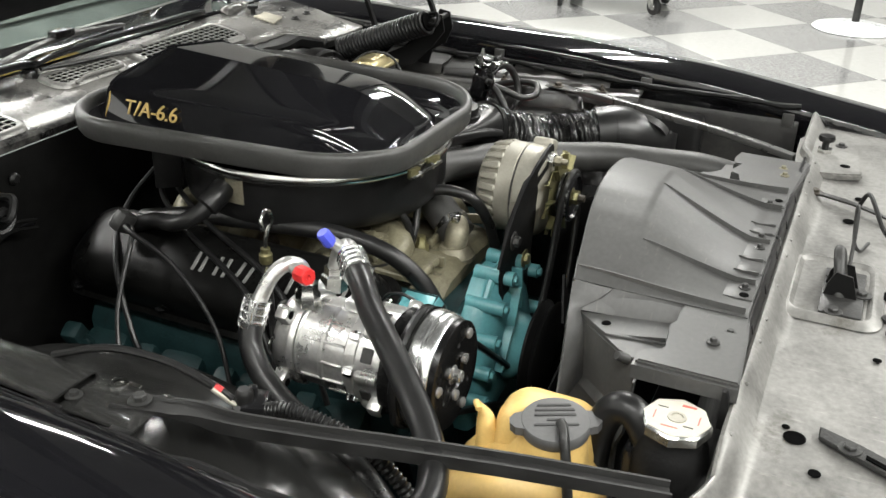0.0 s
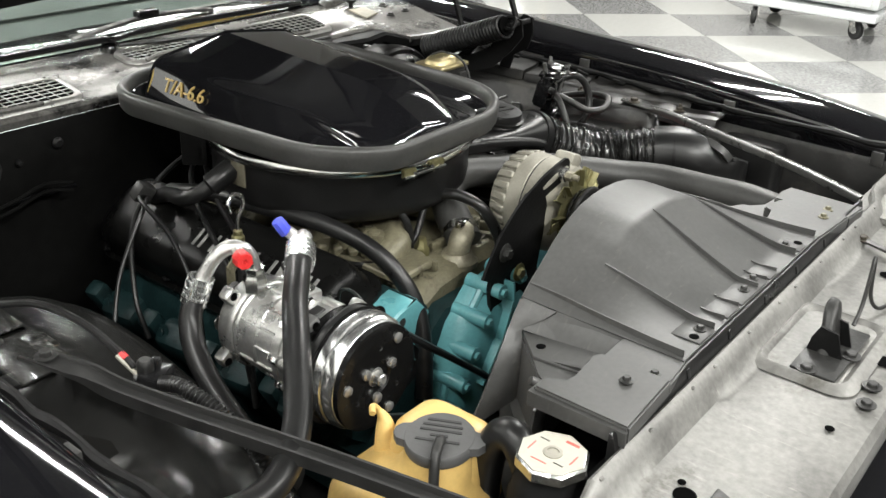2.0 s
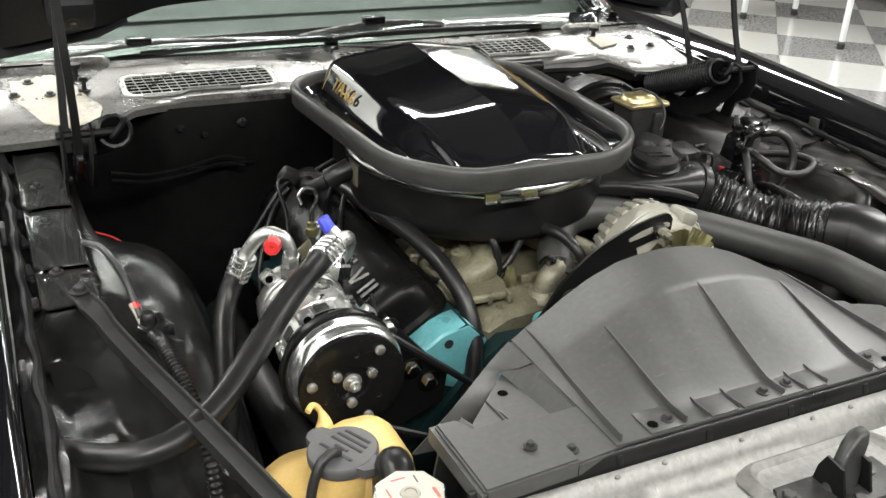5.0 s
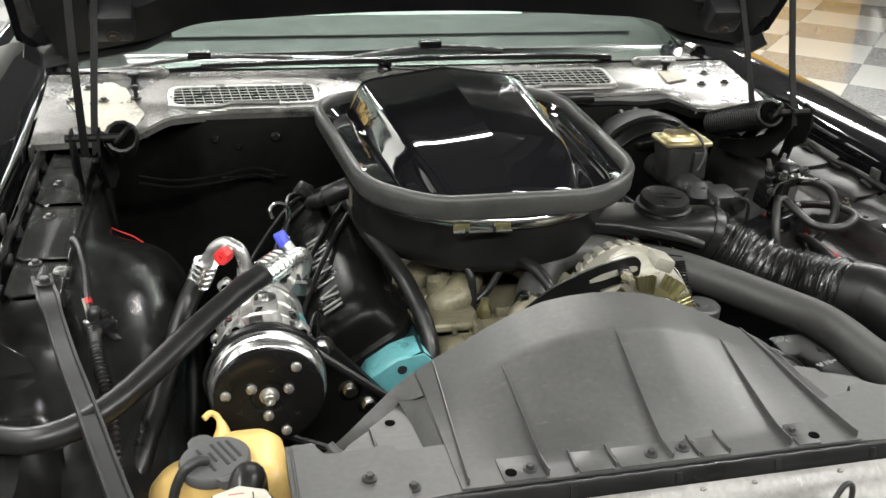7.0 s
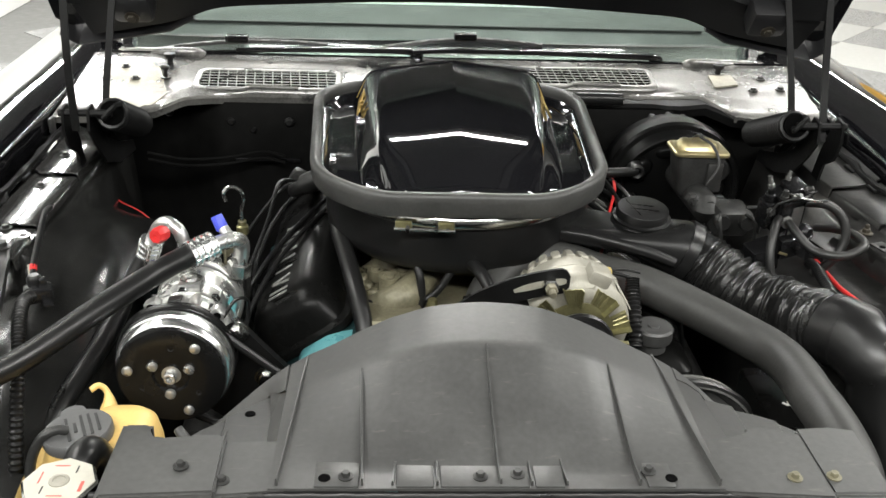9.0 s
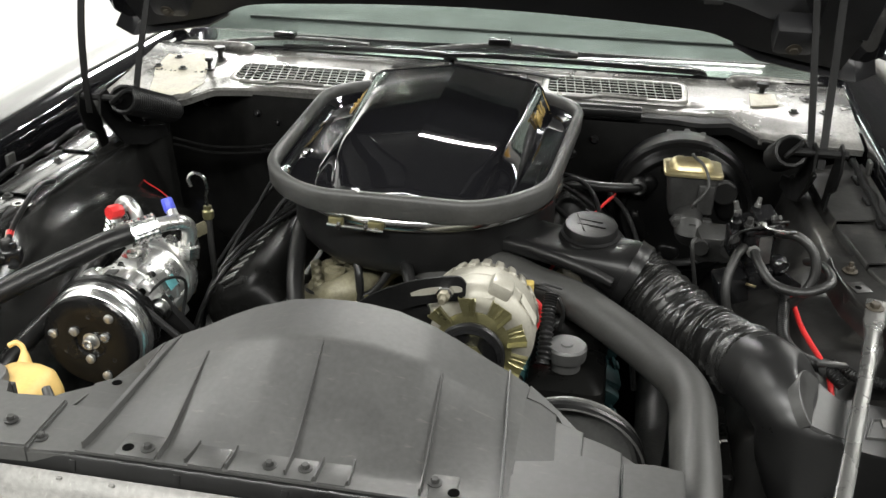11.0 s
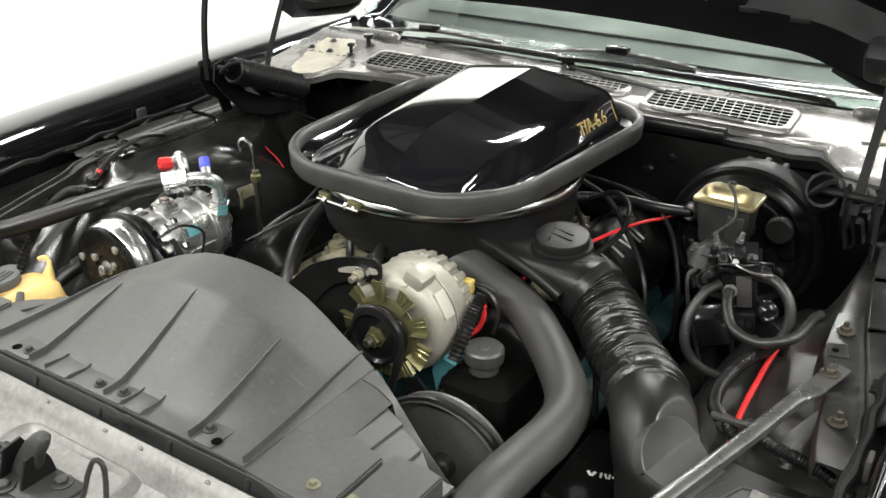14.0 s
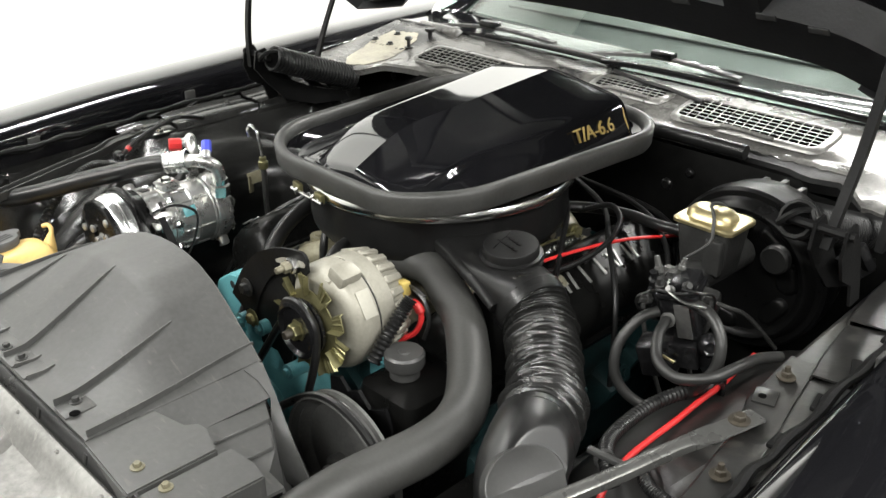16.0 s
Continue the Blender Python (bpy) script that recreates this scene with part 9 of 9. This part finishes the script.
box(bm, 0.075, 0.036, 0.002, Matrix.Translation((-0.002, -0.096, 0.7815)), 0.0008)
part("slot_plate", bm, PRINT_GAP_DARK, latch)
for x, y in ((-0.066, -0.090), (-0.006, -0.120), (0.036, -0.085)):
    bolt(latch, x, y, 0.783, 0.0068, CASTIRON)
bm = bmesh.new()
tube(bm, [(0.07, -0.10, 0.782), (0.09, -0.10, 0.80), (0.105, -0.098, 0.835), (0.115, -0.096, 0.852), (0.125, -0.095, 0.845), (0.125, -0.10, 0.80), (0.135, -0.11, 0.782), (0.17, -0.12, 0.781)], 0.0026, 8, 8)
part("return_spring", bm, CASTIRON, latch, "bent spring wire")
lever = thing("release_lever", "dark steel hood release lever with a bent rod", "lever", (0.30, -0.08, 0.777))
bm = bmesh.new()
loft(bm, [[Vector((x + a * 0.008, y + a * 0.004, z + h)) for a, h in ((-1, 0), (1, 0), (1, 0.003), (-1, 0.003))] for x, y, z in ((0.332, -0.022, 0.780), (0.322, -0.040, 0.784), (0.30, -0.085, 0.786), (0.275, -0.128, 0.785), (0.262, -0.158, 0.779))])
part("bar", bm, CASTIRON, lever)
bolt(lever, 0.326, -0.033, 0.785, 0.007, RUST)
bm = bmesh.new()
tube(bm, [(0.293, -0.100, 0.788), (0.290, -0.106, 0.806), (0.278, -0.112, 0.812), (0.25, -0.122, 0.804), (0.215, -0.135, 0.790), (0.19, -0.15, 0.780)], 0.0035, 8, 8)
part("rod", bm, WIRE, lever, "bent black rod")

# ---- things on the showroom floor ----
def caster(parent, x, y, turn):
    m = Matrix.Translation((x, y, 0)) @ pose(0, 0, 0, 0, 0, turn)
    bm = bmesh.new()
    lathe(bm, [(0.02, -0.016), (0.05, -0.016), (0.056, -0.01), (0.056, 0.01), (0.05, 0.016), (0.02, 0.016)], m @ at(0, 0, 0.058, (0, 1, 0)), 28)
    c = part("caster", bm, TYRE, parent, "dark rubber caster wheel")
    bm = bmesh.new()
    disc(bm, 0.024, 0.044, m @ at(0, -0.022, 0.058, (0, 1, 0)), 16, 0.003)
    for s in (-1, 1):
        box(bm, 0.05, 0.004, 0.085, m @ Matrix.Translation((0.012, s * 0.026, 0.09)) @ pose(0, 0, 0, 0, 20, 0), 0.001)
    box(bm, 0.09, 0.07, 0.006, m @ Matrix.Translation((0.03, 0, 0.13)), 0.001)
    part("fork", bm, STEEL, c)


cart = thing("rolling_cart", "pale steel rolling cart on four casters", "cart", (5.38, 1.65, 0))
bm = bmesh.new()
box(bm, 0.62, 0.95, 0.05, Matrix.Translation((5.44, 1.65, 0.158)), 0.012)
part("bottom_shelf", bm, CART, cart)
bm = bmesh.new()
box(bm, 0.62, 0.95, 0.62, Matrix.Translation((5.44, 1.65, 0.52)), 0.02)
part("cabinet", bm, CART, cart)
for k in range(4):
    bm = bmesh.new()
    box(bm, 0.012, 0.86, 0.125, Matrix.Translation((5.128, 1.65, 0.29 + 0.145 * k)), 0.004)
    dr = part("drawer", bm, CART, cart)
    bm = bmesh.new()
    box(bm, 0.02, 0.5, 0.02, Matrix.Translation((5.115, 1.65, 0.33 + 0.145 * k)), 0.005)
    part("handle", bm, STEEL, dr)
for x, y, turn in ((5.20, 1.95, 20), (5.25, 1.31, 60), (5.68, 1.33, 40), (5.66, 1.97, -30)):
    caster(cart, x, y, turn)
stand = thing("post_stand", "grey post on a heavy round base", "stand", (5.53, 0.06, 0))
bm = bmesh.new()
lathe(bm, [(0, 0), (0.255, 0), (0.262, 0.006), (0.255, 0.014), (0.20, 0.028), (0.06, 0.036), (0.03, 0.05), (0, 0.05)], Matrix.Translation((5.53, 0.06, 0)), 48)
part("base", bm, CART, stand)
bm = bmesh.new()
tube(bm, [(5.53, 0.06, 0.04), (5.53, 0.06, 0.98)], 0.024, 16, 2)
part("post", bm, CASTIRON, stand)
bm = bmesh.new()
lathe(bm, [(0, 0), (0.034, 0), (0.036, 0.03), (0.02, 0.05), (0, 0.052)], at(5.53, 0.06, 0.97), 20)
part("top_knob", bm, CASTIRON, stand)


def work_table(x, y, label):
    t = thing("work_table", label, "table", (x, y, 0), "work tables")
    bm = bmesh.new()
    box(bm, 0.55, 1.0, 0.035, Matrix.Translation((x, y, 0.86)), 0.01)
    part("tabletop", bm, CART, t)
    for dx in (-0.24, 0.24):
        for dy in (-0.45, 0.45):
            bm = bmesh.new()
            box(bm, 0.03, 0.03, 0.80, Matrix.Translation((x + dx, y + dy, 0.445)), 0.004)
            lg = part("leg", bm, CART, t)
            bm = bmesh.new()
            lathe(bm, [(0, 0), (0.022, 0), (0.025, 0.012), (0.025, 0.035), (0.016, 0.046), (0, 0.046)], at(x + dx, y + dy, 0.0), 14)
            part("foot", bm, TYRE, lg)
    return t


work_table(4.45, 4.15, "pale metal table on thin legs")
lift = thing("parked_car", "dark parked car across the showroom", "car", (6.3, 4.3, 0))
bm = bmesh.new()
rings = []
for z, w, d in ((0.16, 1.5, 4.0), (0.3, 1.68, 4.4), (0.6, 1.74, 4.5), (0.82, 1.66, 4.4), (0.9, 1.5, 4.2)):
    rings.append([Vector((6.45 + x, 5.7 + y, z)) for x, y in round_rect(w, d, 0.3, 6)])
loft(bm, rings)
part("body", bm, PAINT, lift)
bm = bmesh.new()
rings = []
for z, w, d in ((0.88, 1.44, 2.2), (1.15, 1.28, 1.7), (1.32, 1.15, 1.3), (1.36, 1.0, 1.1)):
    rings.append([Vector((6.45 + x, 6.0 + y, z)) for x, y in round_rect(w, d, 0.2, 6)])
loft(bm, rings)
part("cabin", bm, PAINT, lift)
for dx in (-0.8, 0.8):
    for dy in (-1.75, 1.3):
        bm = bmesh.new()
        lathe(bm, [(0.19, -0.1), (0.29, -0.105), (0.318, -0.08), (0.32, 0), (0.318, 0.08), (0.29, 0.105), (0.19, 0.1)], at(6.45 + dx, 5.7 + dy, 0.32, (1, 0, 0)), 36)
        w = part("wheel", bm, TYRE, lift)
        bm = bmesh.new()
        lathe(bm, [(0, -0.06), (0.18, -0.08), (0.195, -0.09), (0.195, 0.09), (0.18, 0.08), (0, 0.06)], at(6.45 + dx, 5.7 + dy, 0.32, (1, 0, 0)), 28)
        part("rim", bm, STEEL, w)

cab = thing("tool_cabinet", "tall amber yellow steel cabinet against the far side", "cabinet", (4.89, 7.1, 0))
bm = bmesh.new()
box(bm, 0.83, 0.5, 1.9, Matrix.Translation((4.89, 7.1, 0.97)), 0.012)
part("body", bm, AMBER, cab)
for k in (-1, 1):
    bm = bmesh.new()
    box(bm, 0.395, 0.02, 1.78, Matrix.Translation((4.89 + k * 0.203, 6.842, 0.98)), 0.006)
    dr = part("door", bm, AMBER, cab)
    bm = bmesh.new()
    box(bm, 0.02, 0.03, 0.16, Matrix.Translation((4.89 + k * 0.05, 6.82, 1.0)), 0.006)
    part("handle", bm, STEEL, dr)
bm = bmesh.new()
box(bm, 0.79, 0.46, 0.05, Matrix.Translation((4.89, 7.1, 0.022)), 0.004)
part("plinth", bm, DARK, cab)

# ---- floor tiles, laid on the diagonal ----
TILE, TURN_T, T0 = 0.606, radians(47.5), (4.68, 0.735)
tile_bm = bmesh.new()
box(tile_bm, TILE - 0.003, TILE - 0.003, 0.006, Matrix.Identity(4), 0.0012, 1)
tile_mesh = {k: finish("tile", b, m) for k, b, m in (("w", tile_bm.copy(), TILE_W), ("g", tile_bm.copy(), TILE_G))}
tile_bm.free()
rest = {"w": bmesh.new(), "g": bmesh.new()}
ct, st = math.cos(TURN_T), math.sin(TURN_T)
count = 0
for i in range(-22, 23):
    for j in range(-22, 23):
        x, y = T0[0] + TILE * (i * ct - j * st), T0[1] + TILE * (i * st + j * ct)
        if not (-2.2 < x < 10.2 and -5.5 < y < 10):
            continue
        key = "w" if (i + j) % 2 == 0 else "g"
        near = 1.0 < x < 7.2 and -1.6 < y < 7.0
        m = Matrix.Translation((x, y, 0.0)) @ pose(0, 0, -0.003, 0, 0, 47.5)
        if near and count < 300:
            ob = new("tile", tile_mesh[key])
            ob.parent = floor
            ob.matrix_basis = m
            count += 1
        else:
            box(rest[key], TILE - 0.003, TILE - 0.003, 0.006, m)
for key, mat in (("w", TILE_W), ("g", TILE_G)):
    tagged(part("tile_field", rest[key], mat, floor), kind="stuff")
